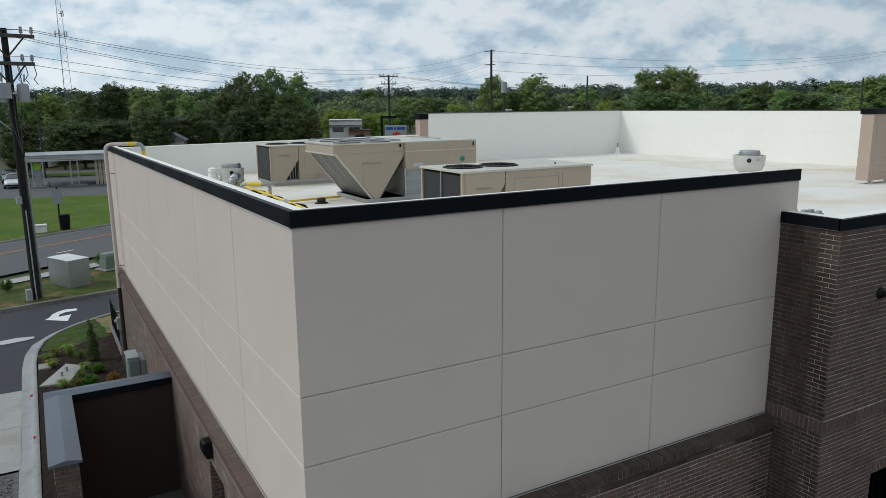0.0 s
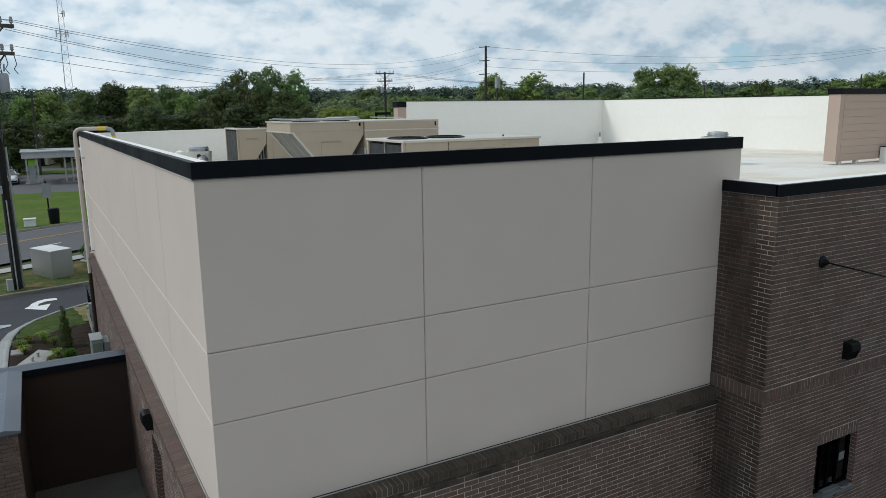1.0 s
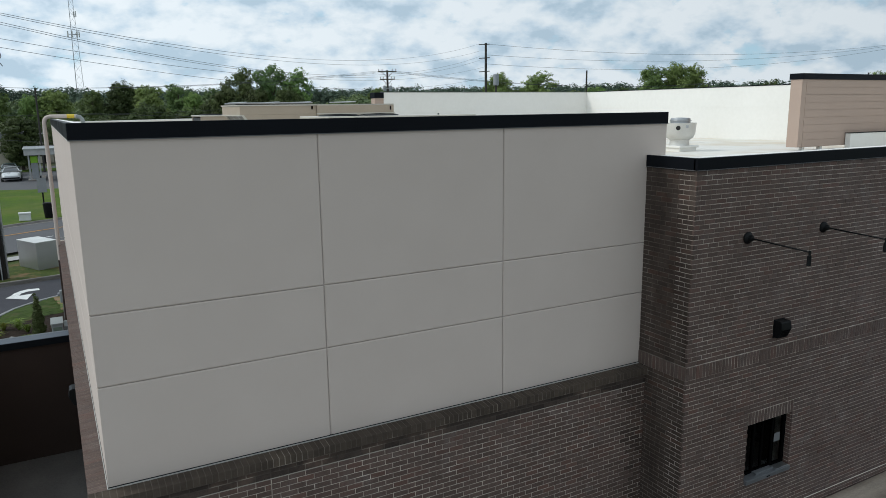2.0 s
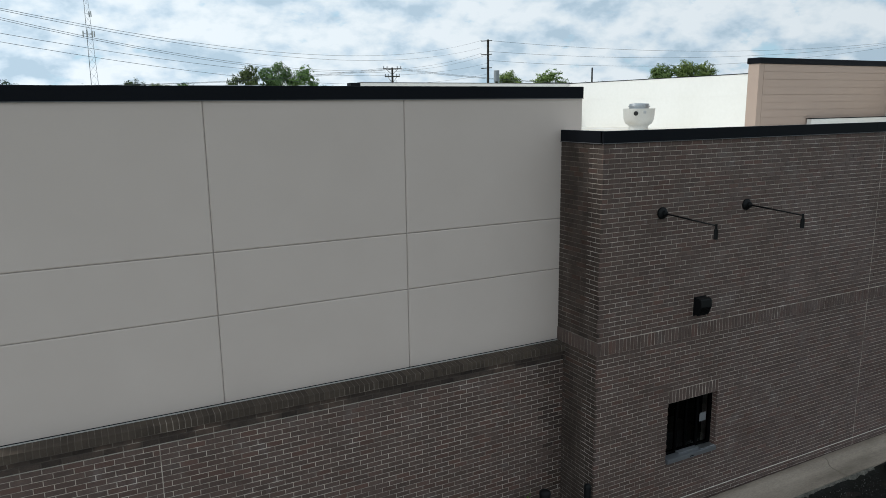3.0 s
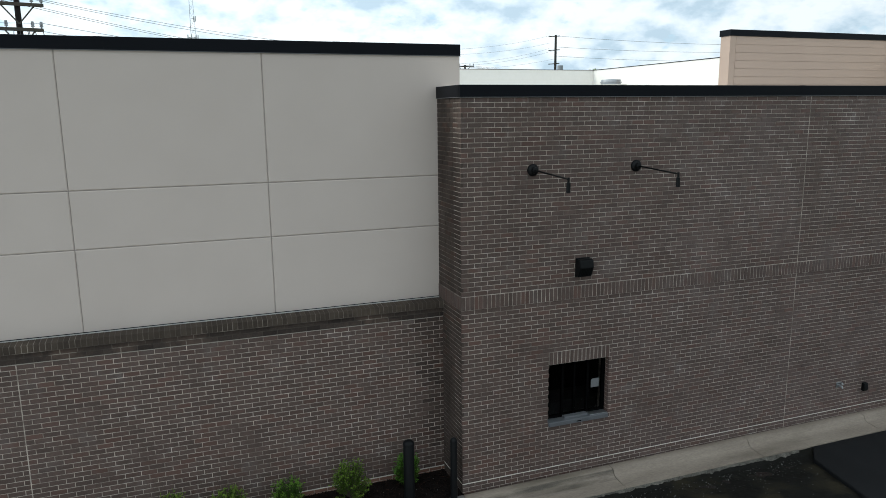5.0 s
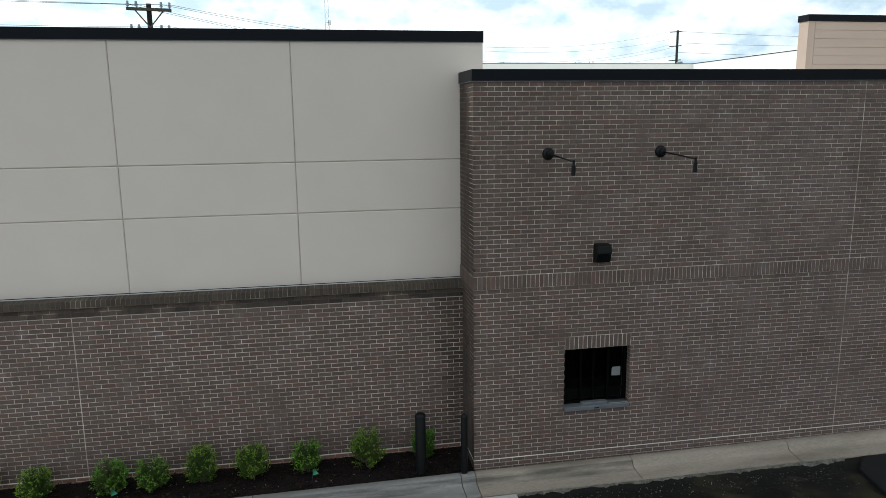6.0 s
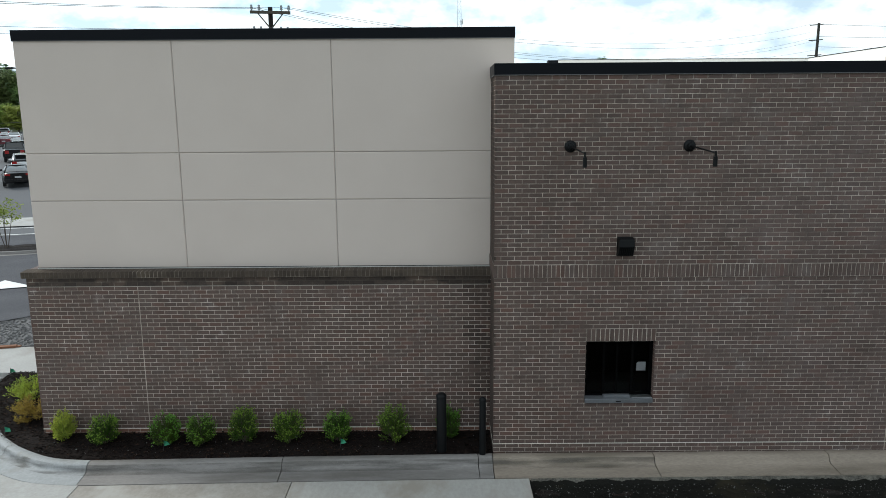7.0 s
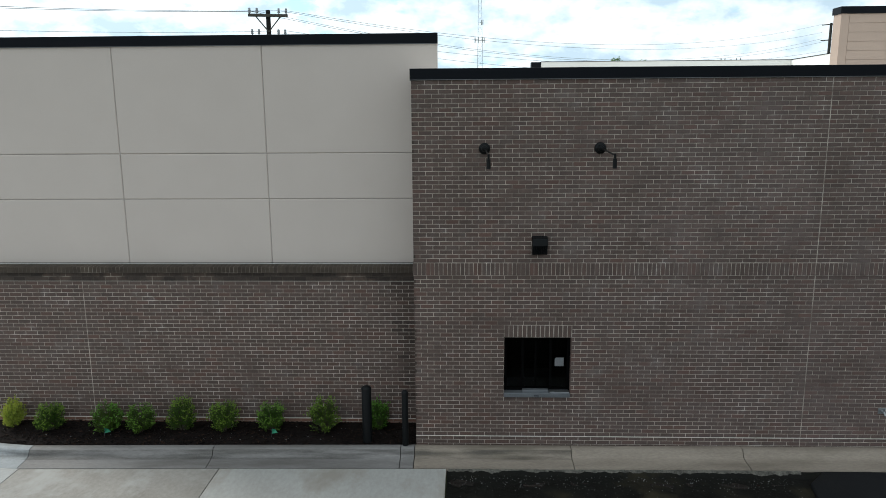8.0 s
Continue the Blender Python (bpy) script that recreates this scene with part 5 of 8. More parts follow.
# ---- wall fittings ----
def sign_lamp(x, z):
    t = thing("wall_lamp", x, BY, z, "black gooseneck sign lamp on a long straight arm", "wall lamp", "sign lamps on the brick wall")
    part("wall_plate", Geo().lathe([(0.088, 0.0), (0.088, 0.018), (0.075, 0.035), (0.05, 0.050), (0.042, 0.085), (0.03, 0.09)], n=28), M_BLACK, t, smooth=True).matrix_basis = pose(0, 0, 0, 90, 0, 0)
    part("arm", Geo().tube([(0, -0.05, 0.0), (0.018, -0.5, -0.026), (0.032, -0.96, -0.052)], 0.0115, 10), M_BLACK, t, smooth=True)
    part("knuckle", Geo().cyl((0.032, -0.96, -0.030), (0.032, -0.96, -0.10), 0.016, n=12), M_BLACK, t)
    part("lamp_holder", Geo().cyl((0.032, -0.96, -0.10), (0.032, -0.96, -0.235), 0.028, 0.030, n=16).cyl((0.032, -0.96, -0.092), (0.032, -0.96, -0.10), 0.018, n=12), M_BLACK, t)


sign_lamp(10.684, 4.767)
sign_lamp(12.434, 4.767)


def wall_pack(x, y, z, turn):
    t = thing("wall_light", x, y, z, "black cast wall-pack light with a slatted front", "wall light", "wall-pack lights", turn=turn)
    prof = [(0.0, 0.27), (-0.10, 0.27), (-0.135, 0.255), (-0.15, 0.15), (-0.09, 0.0), (0.0, 0.0)]
    part("housing", Geo().prism(prof, "x", -0.115, 0.115), M_BLACK, t, bevel=0.008)
    for i in range(7):
        x0 = -0.09 + i * 0.028
        part("fin", Geo().prism([(-0.151, 0.145), (-0.157, 0.140), (-0.097, 0.004), (-0.090, 0.004)], "x", x0, x0 + 0.008), M_BLACK, t)
    part("back_plate", Geo().box(-0.12, -0.012, -0.01, 0.12, 0.002, 0.28), M_BLACK, t)


wall_pack(11.545, BY, 3.135, 0)
wall_pack(LX, 10.72, 2.25, -90)


def bollard(x, y, r, top):
    t = thing("bollard", x, y, -0.07, "black domed steel bollard beside the brick corner", "bollard", "bollards by the wall")
    part("post", Geo().lathe([(r, 0), (r, top - 0.03), (r * 0.99, top - 0.028)], n=24), M_BLACK, t, smooth=True)
    part("cap", Geo().lathe([(r * 1.06, top - 0.028), (r * 1.06, top - 0.008), (r * 0.95, top + 0.012), (r * 0.6, top + 0.032), (0.01, top + 0.040)], n=24), M_BLACK, t, smooth=True)


bollard(8.758, 5.72, 0.080, 0.945)
bollard(9.405, 5.57, 0.052, 0.935)

hose = thing("hose_tap", 17.07, BY, 0.56, "chrome hose tap in a small steel wall box", "tap")
part("box_face", Geo().box(-0.065, -0.012, -0.05, 0.065, 0.002, 0.05), M_GALV, hose, bevel=0.004)
part("spout", Geo().tube([(0.0, -0.01, 0.0), (0.0, -0.07, 0.0), (0.01, -0.09, -0.05)], 0.016, 10), M_GALV, hose)
part("wheel", Geo().cyl((0.03, -0.05, 0.02), (0.05, -0.06, 0.035), 0.025, n=12), M_GALV, hose)
sock = thing("socket_cover", 17.71, BY, 0.36, "black weatherproof socket cover", "socket")
part("cover", Geo().prism([(0, 0.0), (-0.06, 0.0), (-0.075, 0.06), (-0.06, 0.15), (0, 0.16)], "x", -0.05, 0.05), M_BLACK, sock, bevel=0.008)

# ---- roof units ----
def packaged_unit(x, y, z, group, H=0.92, posts=3):
    """Packaged roof unit: coil on the west end, notch in the side, two condenser fans on top."""
    t = thing("rooftop_unit", x, y, z, "beige packaged rooftop air unit with a dark coil end", "air unit", group)
    L, D = 2.58, 1.37
    part("curb", Geo().box(0.06, 0.06, -0.10, L - 0.04, D - 0.06, 0.10), M_UNIT_TOP, t)
    part("base_rail", Geo().box(0, 0, 0.10, L, D, 0.17), M_GALV, t, bevel=0.006)
    part("cabinet", Geo().box(0.80, 0.012, 0.17, L - 0.012, D - 0.012, H), M_UNIT, t, bevel=0.006)
    part("coil", Geo().box(0.02, 0.07, 0.19, 0.06, D - 0.07, H - 0.04), M_COIL, t, "black finned coil")
    for yy in ((0.02, D / 2 - 0.012, D - 0.06) if posts == 3 else (0.02, D - 0.06)):
        part("coil_post", Geo().box(0.0, yy, 0.17, 0.065, yy + (0.024 if 0.1 < yy < 1.2 else 0.05), H), M_GALV if 0.1 < yy < 1.2 else M_UNIT, t)
    for yy, n in ((0.006, "front_panel"), (D - 0.022, "rear_panel")):
        part(n, Geo().prism([(0.05, 0.17), (0.40, 0.17), (0.785, 0.72), (0.785, H), (0.05, H)], "y", yy, yy + 0.016), M_UNIT, t)
    part("inner_coil", Geo().prism([(0.46, 0.18), (0.77, 0.62), (0.77, 0.20)], "y", 0.25, D - 0.25), M_COIL, t)
    part("top_panel", Geo().box(-0.015, -0.015, H, L + 0.01, D + 0.015, H + 0.035), M_UNIT_TOP, t, bevel=0.006)
    for cx in (0.42, 1.12):
        fan = part("fan_guard", Geo().lathe([(0.33, H + 0.034), (0.33, H + 0.05), (0.30, H + 0.058), (0.29, H + 0.04), (0.02, H + 0.038)], (cx, D / 2), 28), M_BLACK, t, "black wire fan guard")
        for r in (0.10, 0.17, 0.24):
            part("guard_ring", Geo().tube([(cx + r * math.cos(a * math.pi / 9), D / 2 + r * math.sin(a * math.pi / 9), H + 0.062) for a in range(19)], 0.005, 5), M_BLACK, fan)
        for a in range(6):
            c, s = math.cos(a * math.pi / 3), math.sin(a * math.pi / 3)
            part("guard_spoke", Geo().tube([(cx, D / 2, H + 0.068), (cx + 0.31 * c, D / 2 + 0.31 * s, H + 0.056)], 0.006, 5), M_BLACK, fan)
    part("access_panel", Geo().box(1.95, 0.004, 0.30, 2.45, 0.016, 0.86), M_UNIT, t, bevel=0.003)
    for bx, bz in ((0.80, H - 0.04), (0.80, H - 0.12), (0.80, H - 0.20), (1.85, H - 0.08), (1.80, 0.55), (2.48, 0.6), (0.12, 0.5)):
        part("screw", Geo().cyl((bx, 0.006, bz), (bx, 0.016, bz), 0.008, n=6), M_COIL, t)
    for bx, by_ in ((0.78, 0.5), (2.1, 0.4)):
        part("lifting_eye", Geo().cyl((bx, by_, H + 0.034), (bx, by_, H + 0.06), 0.015, n=8), M_COIL, t)
    part("handle", Geo().box(0.24, -0.006, H - 0.26, 0.54, 0.008, H - 0.24), M_UNIT_SEAM, t)
    for bx in ((0.96, 0.0095, 0.28, 0.968, 0.0125, 0.80), (1.86, 0.0095, 0.28, 1.868, 0.0125, 0.80), (0.968, 0.0095, 0.792, 1.86, 0.0125, 0.80), (0.968, 0.0095, 0.28, 1.86, 0.0125, 0.288)):
        part("panel_seam", Geo().box(*bx), M_UNIT_SEAM, t)
    for k in range(3):
        part("coil_pipe", Geo().cyl((0.56 + k * 0.085, 0.10 + k * 0.02, 0.18), (0.56 + k * 0.085, 0.10 + k * 0.02, 0.34 + k * 0.12), 0.013, n=8), M_GALV, t)
    part("notch_floor", Geo().box(0.42, 0.03, 0.171, 0.785, 0.24, 0.182), M_GALV, t)
    part("end_panel", Geo().box(L - 0.014, 0.06, 0.22, L + 0.004, D - 0.06, H - 0.05), M_UNIT, t, bevel=0.003)
    return t


packaged_unit(5.71, 9.30, 5.60, "small rooftop air units")
packaged_unit(5.66, 19.2, 5.405, "small rooftop air units", 1.10, 2)

# large unit with the V-shaped condenser
vu = thing("rooftop_unit", 5.55, 14.25, roof_z(15), "large beige rooftop air unit with slanted coil bank", "air unit", "large rooftop air unit")
D = 1.72
part("base_rail", Geo().box(0.75, 0.0, -0.02, 3.5, D, 0.10), M_GALV, vu, bevel=0.006)
part("hood", Geo().box(0.0, 0.0, 1.10, 1.66, D, 1.285), M_UNIT, vu, bevel=0.006)
part("hood_trim", Geo().box(-0.02, -0.006, 1.075, 0.04, D + 0.006, 1.105), M_UNIT_TOP, vu)
part("side_panel", Geo().prism([(0.04, 1.10), (0.92, 0.10), (1.04, 0.10), (1.66, 1.02), (1.66, 1.10)], "y", 0.0, 0.02), M_UNIT, vu)
part("side_panel", Geo().prism([(0.04, 1.10), (0.92, 0.10), (1.04, 0.10), (1.66, 1.02), (1.66, 1.10)], "y", D - 0.02, D), M_UNIT, vu)
part("coil", Geo().prism([(0.06, 1.10), (0.88, 0.10), (0.96, 0.10), (0.14, 1.10)], "y", 0.03, D - 0.03), M_COIL_GREY, vu, "grey finned coil")
part("coil", Geo().prism([(1.02, 0.10), (1.09, 0.10), (1.66, 0.94), (1.66, 1.02), (1.62, 1.04)], "y", 0.03, D - 0.03), M_COIL, vu, "dark finned coil")
for yy in (0.0, D - 0.05):
    part("coil_edge", Geo().prism([(0.02, 1.10), (0.85, 0.10), (0.89, 0.10), (0.07, 1.10)], "y", yy - 0.004, yy + 0.05), M_UNIT_TOP, vu)
part("drain_pan", Geo().box(0.72, -0.01, 0.03, 1.7, D + 0.01, 0.10), M_GALV, vu)
part("cabinet", Geo().box(1.67, -0.06, 0.72, 3.52, D + 0.02, 1.285), M_UNIT, vu, bevel=0.006)
part("cabinet_band", Geo().box(1.66, -0.072, 1.09, 3.535, D + 0.03, 1.115), M_UNIT_TOP, vu)
part("lower_cabinet", Geo().box(1.70, 0.02, 0.10, 3.48, D - 0.03, 0.72), M_UNIT_TOP, vu)
for i in range(3):
    part("louvre_panel", Geo().box(1.72, 0.006, 0.13 + i * 0.19, 2.35, 0.02, 0.30 + i * 0.19), M_BOXGREY, vu, "pale grey panel", bevel=0.006)
part("corner_post", Geo().box(1.655, -0.02, 0.10, 1.70, 0.03, 0.75), M_GALV, vu)
part("top_panel", Geo().box(-0.02, -0.02, 1.285, 3.54, D + 0.03, 1.31), M_UNIT_TOP, vu)
for cx in (0.5, 1.2):
    for cy in (0.45, 1.28):
        part("fan_guard", Geo().lathe([(0.30, 1.309), (0.30, 1.335), (0.27, 1.34), (0.26, 1.32), (0.02, 1.318)], (cx, cy), 24), M_BLACK, vu, "black fan guard")
for yy in (0.04, 0.86, 1.66):
    part("guard_bar", Geo().tube([(0.05, yy, 1.345), (1.6, yy, 1.345)], 0.014, 6), M_GALV, vu)
for xx in (0.15, 0.85, 1.55, 2.6):
    part("guard_bar", Geo().tube([(xx, 0.0, 1.36), (xx, D, 1.36)], 0.014, 6), M_GALV, vu)
part("handle", Geo().box(0.66, -0.010, 0.865, 1.12, 0.002, 0.885), M_UNIT_SEAM, vu)
part("panel_seam", Geo().box(0.66, -0.0025, 0.42, 0.668, 0.001, 0.865), M_UNIT_SEAM, vu)
for yy in (0.60, 1.14):
    part("coil_band", Geo().prism([(0.0555, 1.10), (0.8755, 0.10), (0.88, 0.10), (0.06, 1.10)], "y", yy - 0.012, yy + 0.012), M_GALV, vu)
part("badge", Geo().cyl((3.14, -0.068, 0.88), (3.14, -0.058, 0.88), 0.06, n=20), M_BADGE, vu, "round green badge")
part("label_plate", Geo().box(1.86, -0.064, 0.76, 2.10, -0.058, 0.84), M_PAPER, vu, "white label plate")
part("latch", Geo().box(1.55, -0.01, 1.20, 1.59, 0.002, 1.27), M_FRAME, vu)
part("latch", Geo().box(3.42, -0.068, 1.17, 3.45, -0.058, 1.26), M_FRAME, vu)


def upblast_fan(x, y, z, r, label, flex=False):
    t = thing("exhaust_fan", x, y, z, label, "exhaust fan", "rooftop exhaust fans")
    part("curb", Geo().box(-0.30, -0.30, -0.02, 0.30, 0.30, 0.20).box(-0.34, -0.34, 0.20, 0.34, 0.34, 0.25), M_PARAPET, t, bevel=0.006)
    part("neck", Geo().lathe([(0.26, 0.25), (0.24, 0.36), (0.26, 0.40)], n=28), M_ALUM, t, smooth=True)
    part("bowl", Geo().lathe([(0.26, 0.40), (0.33, 0.44), (r, 0.56), (r + 0.02, 0.80), (r + 0.025, 0.82), (r - 0.03, 0.82), (r - 0.05, 0.58), (0.1, 0.5)], n=36), M_ALUM, t, "spun aluminium bowl", smooth=True)
    part("motor_dome", Geo().lathe([(0.25, 0.60), (0.25, 0.90), (0.24, 0.94), (0.08, 0.955), (0.01, 0.957)], n=28), M_GALV, t, "round motor cover", smooth=True)
    part("motor_rim", Geo().lathe([(0.27, 0.86), (0.27, 0.885), (0.25, 0.89)], n=28), M_GALV, t)
    d = Vector((-x, -y, 0)).normalized()
    p = d * (r + 0.012)
    k = Vector((-d.y, d.x, 0))
    part("port", Geo().cyl((p.x, p.y, 0.70), (p.x + d.x * 0.02, p.y + d.y * 0.02, 0.70), 0.055, n=16), M_RUBBER, t, "black round port")
    q = (d * math.cos(0.55) + k * math.sin(0.55)) * (r + 0.012)
    part("warning_label", Geo().cyl((q.x, q.y, 0.73), (q.x * 1.02, q.y * 1.02, 0.73), 0.05, n=4), M_PAPER, t, "white warning label")
    if flex:
        pts = [(p.x * 0.9 + k.x * 0.12, p.y * 0.9 + k.y * 0.12, 0.60), (p.x * 1.45 + k.x * 0.06, p.y * 1.45 + k.y * 0.06, 0.58), (p.x * 1.75, p.y * 1.75, 0.46), (p.x * 1.8 - k.x * 0.02, p.y * 1.8 - k.y * 0.02, 0.22)]
        part("flexible_duct", Geo().tube(pts, 0.10, 14), M_GALV, t, "shiny ribbed flexible duct")
        for i in range(9):
            f = i / 8 * 2.6
            a = Vector(pts[int(f)]).lerp(Vector(pts[int(f) + 1]), f - int(f))
            w = (Vector(pts[int(f) + 1]) - Vector(pts[int(f)])).normalized() * 0.018
            part("duct_rib", Geo().cyl(a - w, a + w, 0.118, n=14), M_GALV, t)
    return t


upblast_fan(16.28, 12.26, roof_z(12.3) - 0.10, 0.38, "pale spun aluminium upblast exhaust fan on a white curb")
upblast_fan(4.77, 19.9, roof_z(19.9) - 0.29, 0.315, "pale exhaust fan with a silver flexible duct", True)
vent = thing("roof_vent", 4.28, 20.0, roof_z(20), "small white conical roof vent", "vent")
part("cone", Geo().lathe([(0.22, 0), (0.20, 0.10), (0.12, 0.34), (0.10, 0.42), (0.13, 0.44), (0.11, 0.52), (0.02, 0.56)], n=20), M_PARAPET, vent, smooth=True)
cap = thing("roof_vent", 5.48, 14.9, roof_z(15), "small black roof vent cap", "vent")
part("flange", Geo().lathe([(0.15, 0), (0.15, 0.015), (0.10, 0.03), (0.09, 0.03)], n=20), M_RUBBER, cap)
part("cap", Geo().lathe([(0.09, 0.03), (0.10, 0.09), (0.07, 0.12), (0.01, 0.13)], n=20), M_RUBBER, cap, smooth=True)
pv = thing("vent_pipe", 22.9, 24.1, roof_z(24), "short pipe vent with a white membrane boot", "vent")
part("boot", Geo().lathe([(0.16, 0), (0.09, 0.12), (0.06, 0.28)], n=16), M_PARAPET, pv, smooth=True)
part("pipe", Geo().cyl((0, 0, 0.25), (0, 0, 0.46), 0.04, n=12), M_CAN, pv)
for x, y in ((11.48, 7.66), (11.52, 7.50), (11.68, 7.48), (11.62, 7.30)):
    b = thing("roof_block", x, y, roof_z(7.7), "small grey block lying on the white roof", "block", "grey blocks on the roof")
    part("block", Geo().box(-0.065, -0.06, 0, 0.065, 0.06, 0.15).box(-0.045, -0.04, 0.15, 0.045, 0.04, 0.19), M_BOXGREY, b, bevel=0.01)

# yellow gas pipe on the roof and grey riser at the far corner
gp = thing("gas_pipe", 0, 0, 0, "yellow painted gas pipe run on black roof supports", "pipe")
zr = roof_z(17) + 0.09
part("long_run", Geo().tube([(4.83, 19.4, zr), (4.80, 17.0, zr), (4.77, 15.0, zr), (4.68, 13.0, zr), (4.60, 9.5, zr)], 0.030, 10), M_YELLOW, gp, smooth=True)
part("branch", Geo().tube([(4.78, 15.1, zr), (6.1, 15.3, zr)], 0.024, 10), M_YELLOW, gp, smooth=True)
part("tee", Geo().cyl((4.775, 14.95, zr), (4.78, 15.25, zr), 0.040, n=10), M_BOXGREY, gp)
part("loop", Geo().tube([(4.42, 17.75, zr - 0.12), (4.43, 17.72, zr + 0.08), (4.47, 17.66, zr + 0.15), (4.55, 17.58, zr + 0.18), (4.90, 17.26, zr + 0.18), (4.98, 17.20, zr + 0.16), (5.01, 17.18, zr + 0.10), (5.01, 17.18, zr - 0.12)], 0.042, 12), M_BOXGREY, gp, "grey bent pipe loop", smooth=True)
part("loop_band", Geo().tube([(4.57, 17.56, zr + 0.18), (4.86, 17.30, zr + 0.18)], 0.046, 12), M_YELLOW, gp)
part("leg_band", Geo().cyl((5.01, 17.18, zr + 0.02), (5.01, 17.18, zr - 0.03), 0.046, n=12), M_YELLOW, gp)
for y in (17.7, 16.25, 14.5, 12.8):
    part("support", Geo().prism([(-0.24, 0), (0.24, 0), (0.20, 0.06), (0.09, 0.085), (-0.09, 0.085), (-0.20, 0.06)], "y", -0.13, 0.13), M_RUBBER, gp).matrix_basis = pose(4.80 - 0.022 * (17 - y), y, roof_z(y))
riser = thing("gas_riser", 0, 0, 0, "pale painted gas riser bent over the parapet with yellow bands", "pipe")
X, Y = 1.93, 22.9
part("riser", Geo().tube([(X, Y, gz(X, Y) + 0.5), (X, Y, 6.36), (X + 0.02, Y, 6.46), (X + 0.07, Y, 6.52), (X + 0.16, Y, 6.55), (X + 0.86, Y, 6.55), (X + 0.95, Y, 6.52), (X + 1.0, Y, 6.46), (X + 1.02, Y, 6.36), (X + 1.02, Y, 5.4)], 0.056, 14), M_STUCCO, riser, smooth=True)
part("yellow_band", Geo().cyl((X + 0.60, Y, 6.55), (X + 0.80, Y, 6.55), 0.059, n=14), M_YELLOW, riser)
part("elbow", Geo().tube([(X + 0.84, Y, 6.55), (X + 0.95, Y, 6.522), (X + 1.002, Y, 6.46), (X + 1.02, Y, 6.34)], 0.0585, 14), M_BOXGREY, riser, "grey elbow", smooth=True)
part("yellow_band", Geo().cyl((X + 1.02, Y, 6.34), (X + 1.02, Y, 6.14), 0.059, n=14), M_YELLOW, riser)
for z in (5.7, 2.95):
    part("bracket", Geo().box(X - 0.10, Y - 0.012, z, EX + 0.05, Y + 0.012, z + 0.03), M_GALV, riser)
part("lower_pipe", Geo().tube([(X + 0.0, Y, 2.3), (X, Y, -0.3)], 0.060, 14), M_DARKWALL, riser, "dark lower pipe length")

# ---- side yard ----
enc = thing("utility_enclosure", 0, 0, 0, "open-topped brick enclosure with a blue-grey metal cap and dark inner walls", "enclosure", kind="structure")
EZ = 2.33
part("back_wall", Geo().box(-0.10, 14.28, -0.4, LX, 14.62, EZ), M_DARKWALL, enc, "dark brown rendered wall")
part("outer_wall", Geo().box(-0.12, 11.46, -0.4, 0.17, 14.28, EZ), M_DARKWALL, enc, "dark brown rendered wall")
part("outer_core", Geo().box(-0.16, 11.42, -0.4, -0.121, 14.62, EZ).box(-0.12, 11.42, -0.4, 0.17, 11.459, EZ), M_MORTAR_WET, enc, "mortar of the brick pier")
part("cap", Geo().prism([(14.23, EZ), (14.64, EZ), (14.64, EZ + 0.035), (14.42, EZ + 0.075), (14.23, EZ + 0.035)], "x", -0.24, LX), M_BLUECAP, enc, "blue-grey metal cap", bevel=0.008)
part("cap", Geo().prism([(-0.24, EZ), (0.22, EZ), (0.22, EZ + 0.04), (0.0, EZ + 0.085), (-0.24, EZ + 0.04)], "y", 11.34, 14.228), M_BLUECAP, enc, "blue-grey metal cap", bevel=0.006)
part("cap_fascia", Geo().box(0.221, 14.216, EZ - 0.10, LX, 14.2285, EZ + 0.032), M_COPING, enc)
part("edge_strip", Geo().box(-0.20, 12.95, 1.30, -0.171, 13.02, 2.28), M_WEEP, enc, "pale cream strip")
# floor tone holds the shadow inside the enclosure
structure("enclosure_floor", Geo().box(0.17, 11.5, -0.3, LX, 14.28, -0.08), M_FLOOR_SHADE, "concrete floor of the enclosure, coloured dark for its shadow", "floor")
door = thing("door_1", LX + 0.20, 10.0, -0.08, "dark recessed metal side door", "door", kind="structure")
part("door_leaf", Geo().box(0.0, 0.0, 0.0, 0.03, 0.90, 2.12), M_FRAME, door, bevel=0.004)
part("door_frame", Geo().box(-0.012, -0.049, 0.0, 0.03, -0.002, 2.17).box(-0.012, 0.902, 0.0, 0.03, 0.949, 2.17).box(-0.012, -0.002, 2.122, 0.03, 0.902, 2.17), M_BLACK, door)
for i in range(33):
    z0 = -0.14 + i * COURSE
    part("brick", Geo().box(LX + 0.034 + 0.10 * (i % 2), 10.950, z0, LX + (0.124 if i % 2 == 0 else 0.19), 10.957, z0 + COURSE - JOINT).box(LX + 0.032, 10.9501, z0, LX + 0.124, 10.957, z0 + COURSE - JOINT) if i % 2 else Geo().box(LX + 0.032, 10.950, z0, LX + 0.19, 10.957, z0 + COURSE - JOINT), M_BRICK_RUN, bpy.data.objects["wall_low_side"])
part("door_handle", Geo().tube([(-0.004, 0.10, 1.0), (-0.05, 0.10, 1.0), (-0.05, 0.22, 1.0)], 0.010, 8), M_GALV, door)
meter = thing("meter_cabinet", 1.67, 18.35, gz(1.5, 18.5) + 0.1, "grey enamelled electric meter cabinet against the brick wall", "meter cabinet")
part("cabinet", Geo().box(-0.10, 0.0, 0.55, 0.15, 0.62, 1.75), M_BOXGREY, meter, bevel=0.01)
part("lid", Geo().box(-0.12, -0.02, 1.75, 0.16, 0.64, 1.78), M_BOXGREY, meter, bevel=0.006)
part("second_cabinet", Geo().box(0.165, 0.06, 0.70, 0.303, 0.66, 1.66), M_BOXGREY, meter, bevel=0.01)
